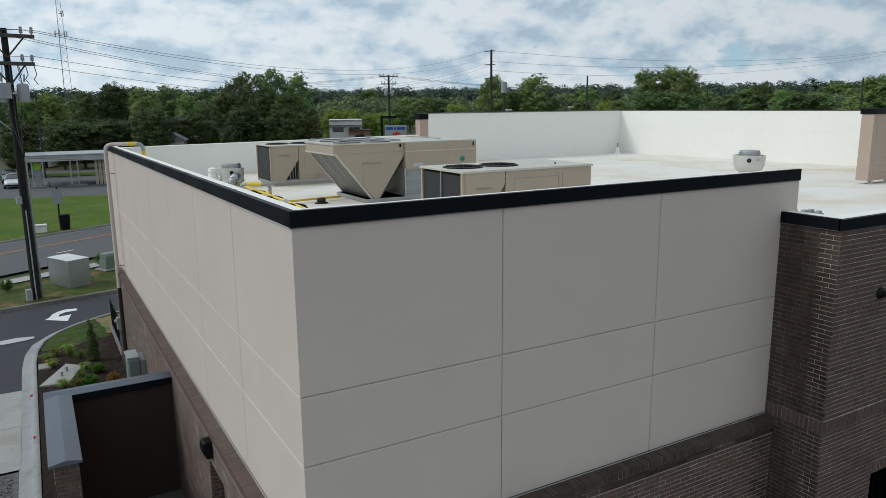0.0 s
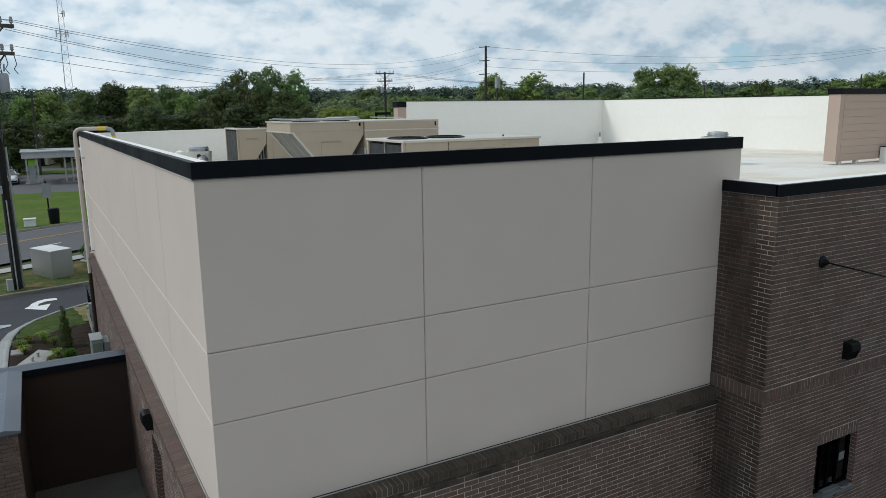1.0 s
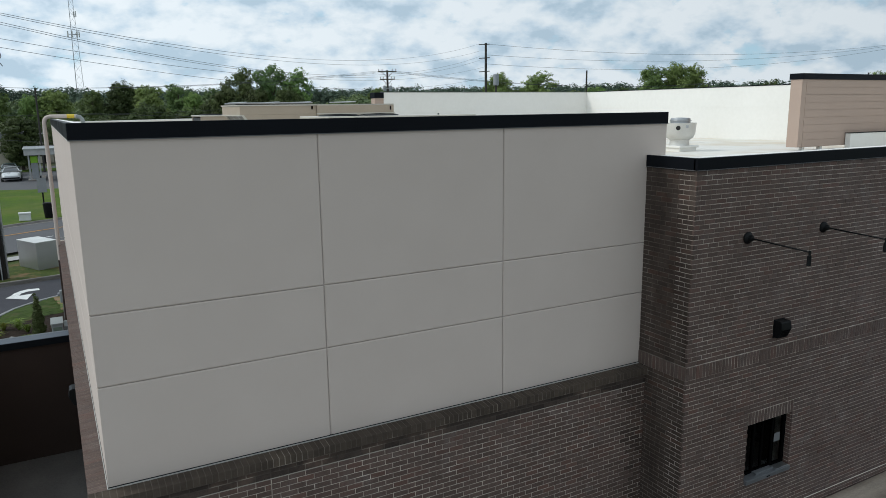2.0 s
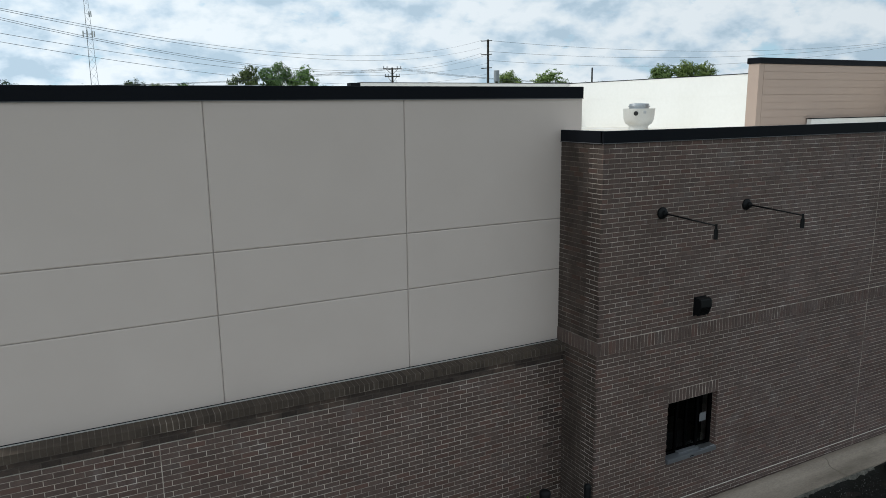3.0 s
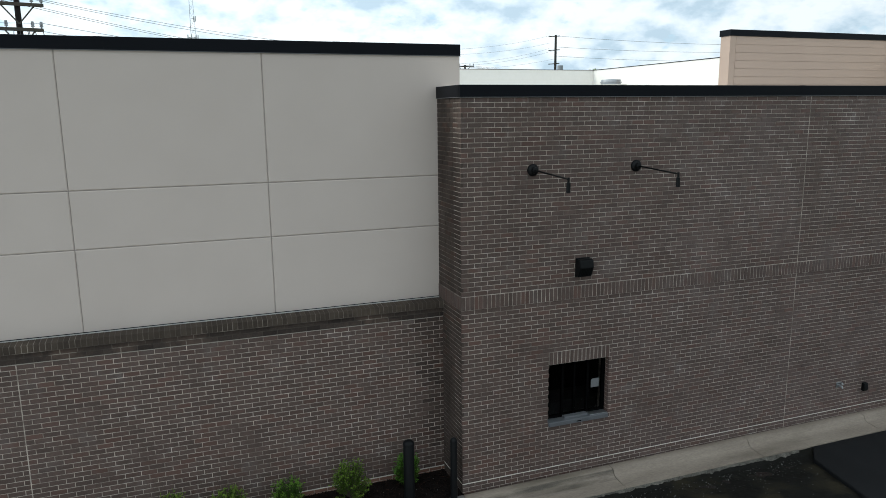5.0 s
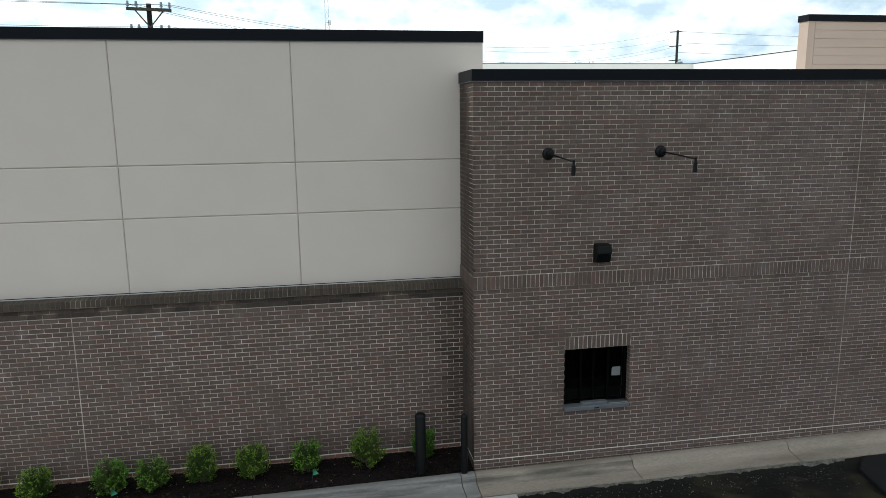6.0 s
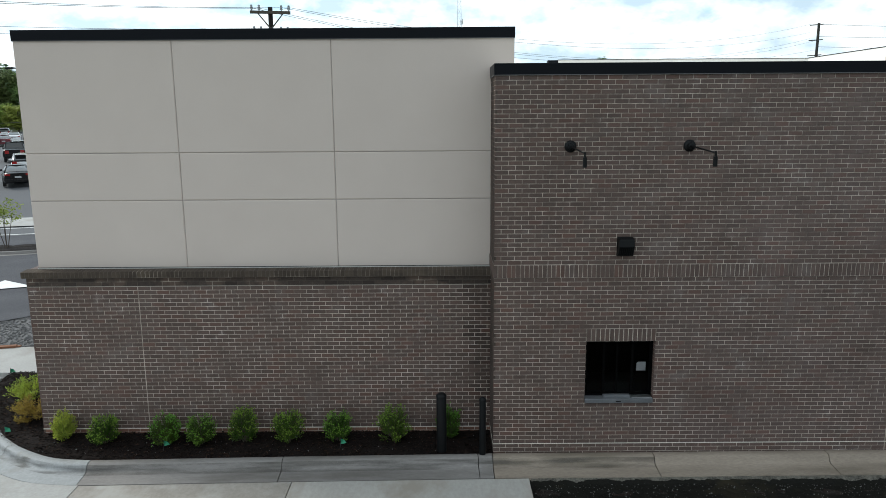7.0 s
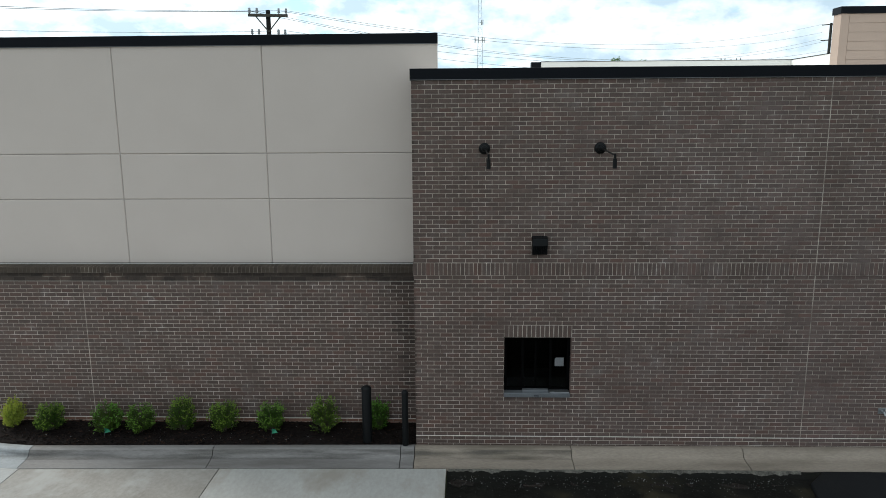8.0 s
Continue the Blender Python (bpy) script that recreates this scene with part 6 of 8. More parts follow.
part("door_panel", Geo().box(-0.108, 0.06, 0.62, -0.1, 0.56, 1.68), M_BOXGREEN, meter, "grey-green cabinet door")
part("front_panel", Geo().box(-0.07, -0.008, 0.62, 0.12, 0.0, 1.68), M_BOXGREEN, meter)
part("conduit", Geo().cyl((0.03, 0.3, 0), (0.03, 0.3, 0.56), 0.05, n=10), M_GALV, meter)
part("conduit", Geo().cyl((0.27, 0.4, 0), (0.27, 0.4, 0.71), 0.04, n=10), M_GALV, meter)
mb = thing("meter_box", 1.74, 23.4, gz(1.7, 23.4) + 0.1, "small grey wall meter with conduits", "meter")
part("box", Geo().box(0.06, 0.0, 1.22, 0.20, 0.18, 1.60), M_BOXGREY, mb, bevel=0.02)
part("glass_dome", Geo().cyl((0.06, 0.09, 1.48), (0.0, 0.09, 1.48), 0.06, 0.05, n=14), M_CAN, mb)
part("conduit", Geo().tube([(0.14, 0.12, 0.0), (0.14, 0.12, 1.23)], 0.025, 8), M_GALV, mb)
part("conduit", Geo().tube([(0.16, 0.04, 0.0), (0.16, 0.04, 1.23)], 0.015, 8), M_GALV, mb)
rail = thing("guard_rail", 2.0, 24.95, gz(2, 26) + 0.1, "black steel guard rail at the rear corner", "railing")
for i in range(7):
    part("post", Geo().box(0, i * 0.55, 0, 0.05, i * 0.55 + 0.05, 1.15), M_BLACK, rail)
for z in (0.15, 1.10):
    part("rail", Geo().box(0.01, 0.0, z, 0.04, 3.35, z + 0.04), M_BLACK, rail)
for i in range(30):
    if i % 5:
        part("baluster", Geo().box(0.017, i * 0.11 + 0.05, 0.19, 0.033, i * 0.11 + 0.066, 1.10), M_BLACK, rail)
structure("rail_kerb", Geo().box(1.93, 24.5, -0.8, 2.15, 28.4, gz(2, 26) + 0.2), M_KERB, "low concrete kerb under the guard rail", "kerb", bevel=0.01)
pad = thing("stepping_pad", 0.15, 23.2, gz(0, 23.2) + 0.115, "pale concrete access pad with two bolts", "concrete pad")
part("pad", Geo().prism([(-0.60, -0.45), (0.15, -0.6), (0.62, 0.78), (0.16, 1.25)], "z", 0.0, 0.07), M_CONCRETE, pad, bevel=0.01)
for x, y in ((0.0, 0.1), (0.15, 0.5)):
    part("bolt", Geo().lathe([(0.035, 0.07), (0.03, 0.16), (0.045, 0.17), (0.045, 0.20), (0.01, 0.22)], (x, y), 10), M_GALV, pad)
cover = thing("inspection_cover", -0.30, 24.7, gz(0, 24.7) + 0.12, "small pale concrete cover in the mulch", "cover")
part("slab", Geo().box(-0.15, -0.25, 0, 0.2, 0.25, 0.06), M_CONCRETE, cover, bevel=0.01)


def marker_flag(x, y, z, mat, label, lean=10):
    t = thing("marker_flag", x, y, z, label, "marker flag", "utility marker flags", turn=random.uniform(0, 90))
    part("wire", Geo().cyl((0, 0, 0), (0.03, 0, 0.22), 0.002, n=5), M_WIRE, t)
    g = Geo()
    g.poly([(0.02, 0, 0.12), (0.02, 0, 0.21), (0.075, 0.02, 0.17)])
    g.poly([(0.02, 0, 0.12), (0.075, 0.02, 0.17), (0.10, -0.01, 0.12)])
    g.poly([(0.021, 0.003, 0.12), (0.10, -0.007, 0.12), (0.076, 0.023, 0.17), (0.021, 0.003, 0.21)])
    part("flag", g, mat, t)
    k = 2.0 if mat is M_FLAG_RED else 1.2
    t.scale = (k, k, 0.7 if mat is M_FLAG_RED else 1.0)


marker_flag(7.10, 5.82, -0.12, M_FLAG_GREEN, "small green marker flag stuck in black mulch")
marker_flag(4.25, 5.78, -0.12, M_FLAG_GREEN, "small green marker flag stuck in black mulch")
marker_flag(-0.22, 9.12, -0.10, M_FLAG_GREEN, "small green marker flag at the kerb")
marker_flag(1.30, 6.40, -0.14, M_FLAG_GREEN, "small green marker flag at the kerb")
marker_flag(1.62, 24.2, gz(1, 24.2) + 0.08, M_FLAG_GREEN, "small green marker flag by the wall")
marker_flag(-0.72, 22.1, gz(0, 22.1) + 0.015, M_FLAG_RED, "orange-red marker flag lying on the kerb")
marker_flag(-0.62, 18.5, gz(0, 18.5) + 0.125, M_FLAG_RED, "orange-red marker flag lying on the kerb")
marker_flag(-0.30, 25.0, gz(0, 25.0) + 0.10, M_FLAG_RED, "orange-red marker flag in the mulch")


# ---- plants by the building ----
def leaf_cloud(n, blobs, size, flat=0.35, seed=1, shell=0.55):
    """Many small leaves filling a set of ellipsoid clumps (x, y, z, rx, ry, rz)."""
    rnd = random.Random(seed)
    g = Geo()
    vol = [b[3] * b[4] * b[5] for b in blobs]
    for i in range(n):
        b = rnd.choices(blobs, vol)[0]
        while True:
            p = Vector((rnd.uniform(-1, 1), rnd.uniform(-1, 1), rnd.uniform(-1, 1)))
            if shell ** 2 < p.length_squared < 1:
                break
        c = Vector((b[0] + p.x * b[3], b[1] + p.y * b[4], b[2] + p.z * b[5]))
        w = (p + Vector((rnd.gauss(0, 0.5), rnd.gauss(0, 0.5), rnd.gauss(0, 0.5) + 0.25))).normalized()
        u = w.orthogonal().normalized()
        a = rnd.uniform(0, 6.3)
        u = u * math.cos(a) + w.cross(u) * math.sin(a)
        k = w.cross(u)
        s = size * rnd.uniform(0.6, 1.35)
        g.poly([c - u * s, c - k * s * flat * 1.3 + w * s * 0.15, c + u * s, c + k * s * flat * 1.3 + w * s * 0.15])
    return g


def shrub(x, y, z, w, h, mat, seed, label, loose=0.0):
    """A bush of many leafy sprigs fanning up and out from the base."""
    t = thing("shrub", x, y, z, label, "shrub", "shrubs in the planting bed")
    rnd = random.Random(seed)
    g, stems = Geo(), Geo()
    tips = Geo()
    for i in range(96):
        a, up = rnd.uniform(0, 6.283), rnd.random() ** 0.7
        reach = w * 0.5 * (0.35 + 0.75 * math.sin(math.pi * (0.22 + 0.62 * (1 - up)))) * rnd.uniform(0.72, 1.08)
        tip = Vector((reach * math.cos(a) * (1 - 0.45 * up ** 3), reach * math.sin(a) * (1 - 0.45 * up ** 3), h * (0.16 + 0.84 * up) * rnd.uniform(0.86, 1.06)))
        base = Vector((tip.x * 0.25, tip.y * 0.25, tip.z * 0.3))
        stems.cyl(base, tip, 0.004, 0.0015, 4, False)
        for k in range(36):
            f = 0.25 + 0.75 * (k + rnd.random()) / 36
            c = base.lerp(tip, f) + Vector((rnd.gauss(0, 0.020), rnd.gauss(0, 0.020), rnd.gauss(0, 0.016)))
            d = (tip - base).normalized() * 0.7 + Vector((rnd.gauss(0, 0.6), rnd.gauss(0, 0.6), rnd.gauss(0.15, 0.5)))
            d.normalize()
            n = d.orthogonal().normalized()
            n = Matrix.Rotation(rnd.uniform(0, 6.3), 3, d) @ n
            s = 0.0165 * rnd.uniform(0.7, 1.4)
            (tips if f > 0.86 else g).poly([c - d * s * 0.4, c + n * s * 0.5 + d * s * 0.5, c + d * s * 1.7, c - n * s * 0.5 + d * s * 0.5])
    part("foliage", g, mat, t)["kind"] = "stuff"
    part("new_growth", tips, M_LEAF_TIP if mat is M_LEAF_SHRUB else mat, t, "brighter young leaf tips")["kind"] = "stuff"
    for i in range(7):
        a = i * 0.9
        stems.cyl((0.015 * math.cos(a), 0.015 * math.sin(a), -0.05), (w * 0.12 * math.cos(a), w * 0.12 * math.sin(a), h * 0.35), 0.008, 0.005, 5)
    part("stem", stems, M_BARK, t)


for i, (x, y, w, h) in enumerate([(2.46, 6.18, 0.36, 0.54), (3.19, 6.06, 0.50, 0.52), (4.21, 6.03, 0.56, 0.54), (4.80, 6.02, 0.52, 0.52), (5.48, 6.10, 0.54, 0.62),
                                  (6.22, 6.10, 0.54, 0.56), (7.04, 6.12, 0.50, 0.56), (7.98, 6.08, 0.58, 0.64), (8.88, 6.20, 0.42, 0.56)]):
    shrub(x, y, -0.09, w * 0.95, h, M_LEAF_SHRUB if i else M_LEAF_LIME, 20 + i, "round bright green boxwood shrub in black mulch" if i else "yellow-green young shrub at the wall corner")
shrub(0.92, 8.02, -0.09, 0.90, 0.46, M_LEAF_LIME, 41, "lime-green spreading shrub beside the wall")
shrub(1.16, 8.66, -0.09, 0.78, 0.46, M_LEAF_LIME, 43, "lime-green spreading shrub beside the wall")
shrub(1.47, 7.06, -0.09, 0.78, 0.42, M_LEAF_YELLOW, 42, "yellow-bronze spreading shrub beside the wall")


def tuft(x, y, z, s, mat, seed):
    t = thing("grass_tuft", x, y, z, "loose yellow-green ornamental grass tuft", "ornamental grass", "ornamental grasses")
    rnd = random.Random(seed)
    g = Geo()
    for i in range(170):
        a, l, b = rnd.uniform(0, 6.3), s * rnd.uniform(0.5, 1.1), rnd.uniform(0.2, 0.9)
        d = Vector((math.cos(a), math.sin(a), 0))
        k = Vector((-d.y, d.x, 0)) * 0.009
        p0, p1, p2 = d * 0.03, d * l * 0.4 * b + Vector((0, 0, l * 0.6)), d * l * b + Vector((0, 0, l * (0.75 - 0.3 * b)))
        g.poly([p0 - k, p0 + k, p1 + k, p1 - k])
        g.poly([p1 - k, p1 + k, p2])
    part("blade_tuft", g, mat, t)["kind"] = "stuff"


for i, (x, y) in enumerate([(-0.2, 25.3), (0.05, 25.8), (-0.1, 24.6), (0.5, 25.6), (0.45, 26.1), (0.75, 25.1), (0.15, 22.3), (0.65, 22.9), (0.8, 23.6), (0.5, 22.2)]):
    tuft(x, y, gz(x, y) + 0.10, 0.42, M_LEAF_SPRING if i % 2 else M_LEAF_LIGHT, 60 + i)
for i, (x, y, w, h) in enumerate([(1.15, 23.2, 0.36, 0.34), (0.85, 22.2, 0.5, 0.30), (1.45, 22.1, 0.35, 0.3)]):
    shrub(x, y, gz(x, y) + 0.09, w, h, M_LEAF_SHRUB if i != 2 else M_LEAF_YELLOW, 80 + i, "small leafy green plant in brown mulch")
arb = thing("arborvitae", 1.10, 24.6, gz(1, 24.6) + 0.1, "narrow dark green conical arborvitae", "conifer")
blobs = [(0.03 * math.sin(i * 2.1), 0.03 * math.cos(i * 1.7), 0.15 + i * 0.13, 0.21 * (1 - (i / 12) ** 1.6) + 0.03, 0.21 * (1 - (i / 12) ** 1.6) + 0.03, 0.13) for i in range(12)]
part("foliage", leaf_cloud(5200, blobs, 0.032, 0.45, 5, 0.5), M_LEAF_DARK, arb)
part("trunk", Geo().cyl((0, 0, -0.1), (0, 0, 1.5), 0.035, 0.01, 8), M_BARK, arb)
arb.scale = (0.86, 0.86, 0.82)

# ---- trees ----
def leaf_mass(n, clumps, size, flat, seed, spread=0.55):
    """n leaves scattered softly round each of the clumps (x, y, z, rx, ry, rz, and the crown's heart x, y, z), facing outwards, as one Geo."""
    rng = np.random.default_rng(seed)
    c = np.array(clumps)
    k = np.repeat(np.arange(len(c)), n)
    p = np.clip(rng.normal(0, 1, (len(k), 3)), -2.2, 2.2)
    at = c[k, :3] + p * c[k, 3:6] * spread
    out = at - c[k, 6:9]
    out /= np.linalg.norm(out, axis=1)[:, None] + 1e-6
    w = out * 0.9 + p * 0.30 + rng.normal(0, 0.14, p.shape) + np.array((0, 0, 0.3))
    w /= np.linalg.norm(w, axis=1)[:, None]
    u = np.cross(w, rng.normal(0, 1, p.shape))
    u /= np.linalg.norm(u, axis=1)[:, None]
    v = np.cross(w, u)
    s = (size * rng.uniform(0.6, 1.35, len(k)))[:, None]
    lift = w * s * 0.15
    q = np.stack([at - u * s, at - v * s * flat + lift, at + u * s, at + v * s * flat + lift], 1).reshape(-1, 3)
    g = Geo()
    g.v = q.tolist()
    g.f = np.arange(len(q)).reshape(-1, 4).tolist()
    return g


def add_shells(g, lumps, n, seed):
    """Dense rounded hearts of foliage (x, y, z, r, rz): shells of overlapping leaves, n to each."""
    rng = np.random.default_rng(seed + 900)
    c = np.repeat(np.array(lumps), n, axis=0)
    w = rng.normal(0, 1, (len(c), 3))
    w /= np.linalg.norm(w, axis=1)[:, None]
    r = c[:, 3:4] * rng.uniform(0.72, 1.12, (len(c), 1))
    at = c[:, :3] + w * r * np.stack([np.ones(len(c)), np.ones(len(c)), c[:, 4] / c[:, 3]], 1)
    w = w + rng.normal(0, 0.14, w.shape) + np.array((0, 0, 0.25))
    w /= np.linalg.norm(w, axis=1)[:, None]
    u = np.cross(w, rng.normal(0, 1, w.shape))
    u /= np.linalg.norm(u, axis=1)[:, None]
    v = np.cross(w, u)
    s = c[:, 3:4] * rng.uniform(0.15, 0.30, (len(c), 1))
    q = np.stack([at - u * s, at - v * s * 0.75 + w * s * 0.2, at + u * s, at + v * s * 0.75 + w * s * 0.2], 1).reshape(-1, 3)
    o = len(g.v)
    g.v += q.tolist()
    g.f += (np.arange(len(q)).reshape(-1, 4) + o).tolist()
    return g


def crown_clumps(rnd, h, w, boughs, low, loose=1.0):
    """Boughs set round an uneven crown, each a dense heart that carries small leafy clumps."""
    limbs, out, lumps = [], [], []
    side = [rnd.uniform(0.78, 1.1) for _ in range(6)]
    for i in range(boughs):
        f = (i + rnd.random()) / boughs
        a = i * 2.4 + rnd.uniform(-0.5, 0.5)
        z = h * (low + (0.90 - low) * f)
        env = w * 0.5 * math.sin(math.pi * (0.16 + 0.80 * (1 - f) ** 0.85)) * side[int(a / 1.05) % 6]
        r = env * rnd.uniform(0.35, 0.82)
        c = (r * math.cos(a), r * math.sin(a), z)
        limbs.append(c)
        br = w * rnd.uniform(0.13, 0.20)
        lumps += [(c[0] + br * 0.45 * math.cos(k * 1.57 + i), c[1] + br * 0.45 * math.sin(k * 1.57 + i), z + br * rnd.uniform(-0.35, 0.4), br * rnd.uniform(0.40, 0.60), br * rnd.uniform(0.32, 0.46)) for k in range(4)]
        for k in range(15):
            th, up = rnd.uniform(0, 6.283), rnd.uniform(-0.45, 1.0)
            e = math.sqrt(max(0.0, 1 - up * up)) * rnd.uniform(0.75, 1.12) * loose
            s = w * rnd.uniform(0.034, 0.060)
            out.append((c[0] + br * e * math.cos(th), c[1] + br * e * math.sin(th), z + br * 0.85 * up * loose, s, s, s * 0.62, c[0], c[1], z - br * 0.4))
    return limbs, out, lumps


def tree(h, w, leaves, size, mat, seed, label, name="tree", low=0.25, boughs=26, loose=1.0):
    """Tapered trunk with limbs and an uneven crown of leafy clumps, h metres high and w wide, at the origin."""
    rnd = random.Random(seed)
    t = thing(name, 0, 0, 0, label, "tree")
    limbs, clumps, lumps = crown_clumps(rnd, h, w, boughs, low, loose)
    part("crown", add_shells(leaf_mass(int(leaves * 0.62) // len(clumps), clumps, size, 0.8, seed), lumps, 70, seed), mat, t)
    g = Geo()
    g.cyl((0, 0, -0.4), (0.1, 0.05, h * 0.45), 0.024 * h, 0.014 * h, 9)
    g.cyl((0.1, 0.05, h * 0.45), (0.15, 0.0, h * 0.85), 0.014 * h, 0.004 * h, 7)
    for b in limbs[::2]:
        z0 = max(h * 0.15, b[2] - h * rnd.uniform(0.15, 0.3))
        g.cyl((0.05, 0.02, z0), b, 0.008 * h, 0.003 * h, 5)
    part("trunk", g, M_BARK, t)
    return t


def polar(az, d):
    return d * math.sin(radians(az)), d * math.cos(radians(az))


kinds = [tree(14, 10, 13000, 0.15, M_LEAF, 1, "broad green shade tree beyond the street"), tree(14, 9, 13000, 0.15, M_LEAF_MID, 2, "dense dark green tree beyond the street"),
         tree(14, 11, 14000, 0.16, M_LEAF_DARK, 3, "broad dark green tree with a ragged crown", low=0.14, boughs=30), tree(14, 8, 9000, 0.15, M_LEAF, 4, "tall green tree with an open top", boughs=20, loose=1.25),
         tree(9, 8, 10000, 0.12, M_LEAF_LIGHT, 5, "light yellow-green tree beyond the street", low=0.2), tree(6, 5, 4000, 0.10, M_LEAF_PLUM, 6, "plum-red leaved small tree")]
spots = [(230, 55.0), (240, 43.0), (112, 8.0), (200, 28.4), (170, 31.0), (130, 19.0)]
for k, (d, az) in zip(kinds, spots):
    k.matrix_basis = pose(*polar(az, d), -0.7, 0, 0, az * 11)
for k, s in zip(kinds, (0.85, 0.95, 0.62, 0.78, 1.0, 0.9)):
    k.scale = (s, s, s)


def plant(kind, az, d, h, turn=0, wide=1.0):
    base = {0: 14, 1: 14, 2: 14, 3: 14, 4: 9, 5: 6}[kind]
    x, y = polar(az, d)
    s = 0.93 * h / base
    o = copy_thing(kinds[kind], pose(x, y, gz(x, y) - 0.1, 0, 0, turn))
    o.scale = (s * wide, s * wide, s)
    return o


# azimuth from the first standpoint, distance, height, breadth
behind_bank = [(0, 0.1, 150, 11.4, 0.89), (0, 1.6, 150, 12.4, 1.15), (1, 3.7, 228, 14.6, 1.05), (2, 5.6, 228, 17.3, 0.95), (1, 6.7, 235, 16.0, 0.90), (0, 7.6, 165, 13.7, 1.12),
               (1, 9.4, 225, 16.4, 1.15), (0, 10.6, 215, 13.4, 1.00), (1, 11.9, 255, 16.0, 1.13), (0, 12.9, 220, 13.0, 0.90), (2, 3.4, 116, 7.4, 1.51), (2, 2.1, 114, 7.1, 1.28),
               (2, 5.2, 116, 7.5, 1.45), (2, 7.0, 118, 7.6, 1.37), (2, 9.0, 120, 7.8, 1.33), (2, 10.8, 122, 8.5, 1.15), (2, 12.2, 126, 9.8, 0.83), (2, -0.5, 104, 7.6, 1.2),
               (0, -2.0, 150, 12.0, 1.0)]
tall_group = [(1, 14.4, 116, 15.0, 0.62), (1, 16.7, 118, 15.7, 0.72), (3, 18.7, 118, 15.0, 0.67), (2, 13.5, 113, 11.8, 0.67), (2, 15.5, 113, 11.7, 0.76), (2, 17.8, 113, 11.7, 0.67),
              (2, 19.5, 112, 9.4, 0.67), (2, 14.6, 108, 9.6, 1.02), (2, 17.5, 108, 9.1, 1.05)]
by_shops = [(4, 21.3, 150, 8.5, 0.94), (4, 22.8, 152, 8.5, 0.86), (4, 24.2, 155, 7.7, 0.97), (4, 25.5, 160, 7.9, 0.87), (0, 26.4, 180, 8.9, 1.46), (0, 24.1, 290, 16.6, 1.00),
            (0, 22.7, 280, 13.7, 1.11), (1, 25.8, 270, 13.7, 1.18), (0, 27.3, 230, 12.2, 1.36), (1, 29.3, 230, 12.1, 1.51), (5, 23.3, 112, 4.6, 0.67)]
mid_belt = [(0, 33.8, 185, 17.1, 0.84), (3, 37.0, 186, 17.4, 1.05), (1, 35.9, 190, 13.5, 1.13), (1, 37.9, 190, 12.3, 1.04), (0, 39.6, 250, 13.4, 1.24), (0, 41.1, 300, 16.1, 1.13),
            (4, 42.4, 150, 10.1, 0.54), (0, 40.7, 220, 10.8, 1.49), (0, 43.4, 220, 10.6, 1.02)]
east_belt = [(0, 45.5, 180, 17.7, 0.79), (0, 47.3, 182, 18.5, 0.75), (3, 48.5, 184, 18.3, 0.70), (1, 45.7, 172, 12.5, 1.32), (1, 47.7, 172, 12.4, 1.53), (0, 49.5, 220, 13.1, 1.26),
             (1, 51.1, 210, 11.6, 1.53), (0, 52.4, 240, 13.7, 1.24), (1, 53.5, 240, 15.9, 0.69), (0, 54.8, 240, 13.2, 1.44), (1, 56.1, 230, 12.5, 1.62), (0, 57.1, 230, 12.1, 1.52),
             (0, 58.3, 330, 17.4, 1.54), (0, 59.8, 170, 12.2, 1.16), (0, 60.6, 160, 14.3, 0.94), (0, 62.0, 160, 15.1, 1.05), (1, 63.2, 160, 15.2, 1.19)]
car_park = [(4, -27.0, 137, 4.4, 1.2), (4, -28.4, 150, 5.6, 1.5), (4, -29.3, 152, 6.0, 1.4), (1, -25.2, 182, 14.0, 1.3), (0, -27.6, 178, 14.5, 1.2), (1, -29.6, 180, 15.0, 1.3),
            (2, -31.5, 176, 13.5, 1.4), (1, -26.4, 190, 16.5, 1.1)]
for stand in (behind_bank, tall_group, by_shops, mid_belt, east_belt, car_park):
    for kind, az, d, h, wd in stand:
        plant(kind, az, d, h, az * 37 % 360, wd * (0.84 if kind < 2 and az < 13 else 1.0))


def woods(name, az0, az1, d0, d1, h0, h1, n, seed, mat, label):
    """A far belt of woodland as one mass of leafy clumps."""
    rnd = random.Random(seed)
    clumps, lumps = [], []
    for i in range(n):
        az, d = az0 + (az1 - az0) * (i + rnd.random()) / n, rnd.uniform(d0, d1)
        x, y = polar(az, d)
        h = rnd.uniform(h0, h1)
        w = h * rnd.uniform(0.55, 0.85)
        base = gz(x, y) - 0.1
        for k in range(11):
            th, f = k * 2.4 + rnd.uniform(-0.4, 0.4), (k + rnd.random()) / 11
            r = w * 0.34 * math.sqrt(max(0.0, 1 - f ** 2.2))
            lumps.append((x + r * math.cos(th), y + r * math.sin(th), h * (0.16 + 0.70 * f) + base, w * rnd.uniform(0.17, 0.25), w * rnd.uniform(0.13, 0.19)))
        for _ in range(34):
            th, f = rnd.uniform(0, 6.283), rnd.random() ** 0.7
            r = w * 0.5 * math.sqrt(max(0.0, 1 - f ** 2.2)) * rnd.uniform(0.75, 1.0)
            s = w * rnd.uniform(0.07, 0.12)
            clumps.append((x + r * math.cos(th), y + r * math.sin(th), h * (0.22 + 0.72 * f) + base, s, s, s * 0.7, x, y, h * 0.42 + base))
    tagged(part(name, add_shells(leaf_mass(5, clumps, 0.38 * (d0 + d1) / 600, 0.85, seed), lumps, 44, seed), mat), label, "woodland", "", "stuff")


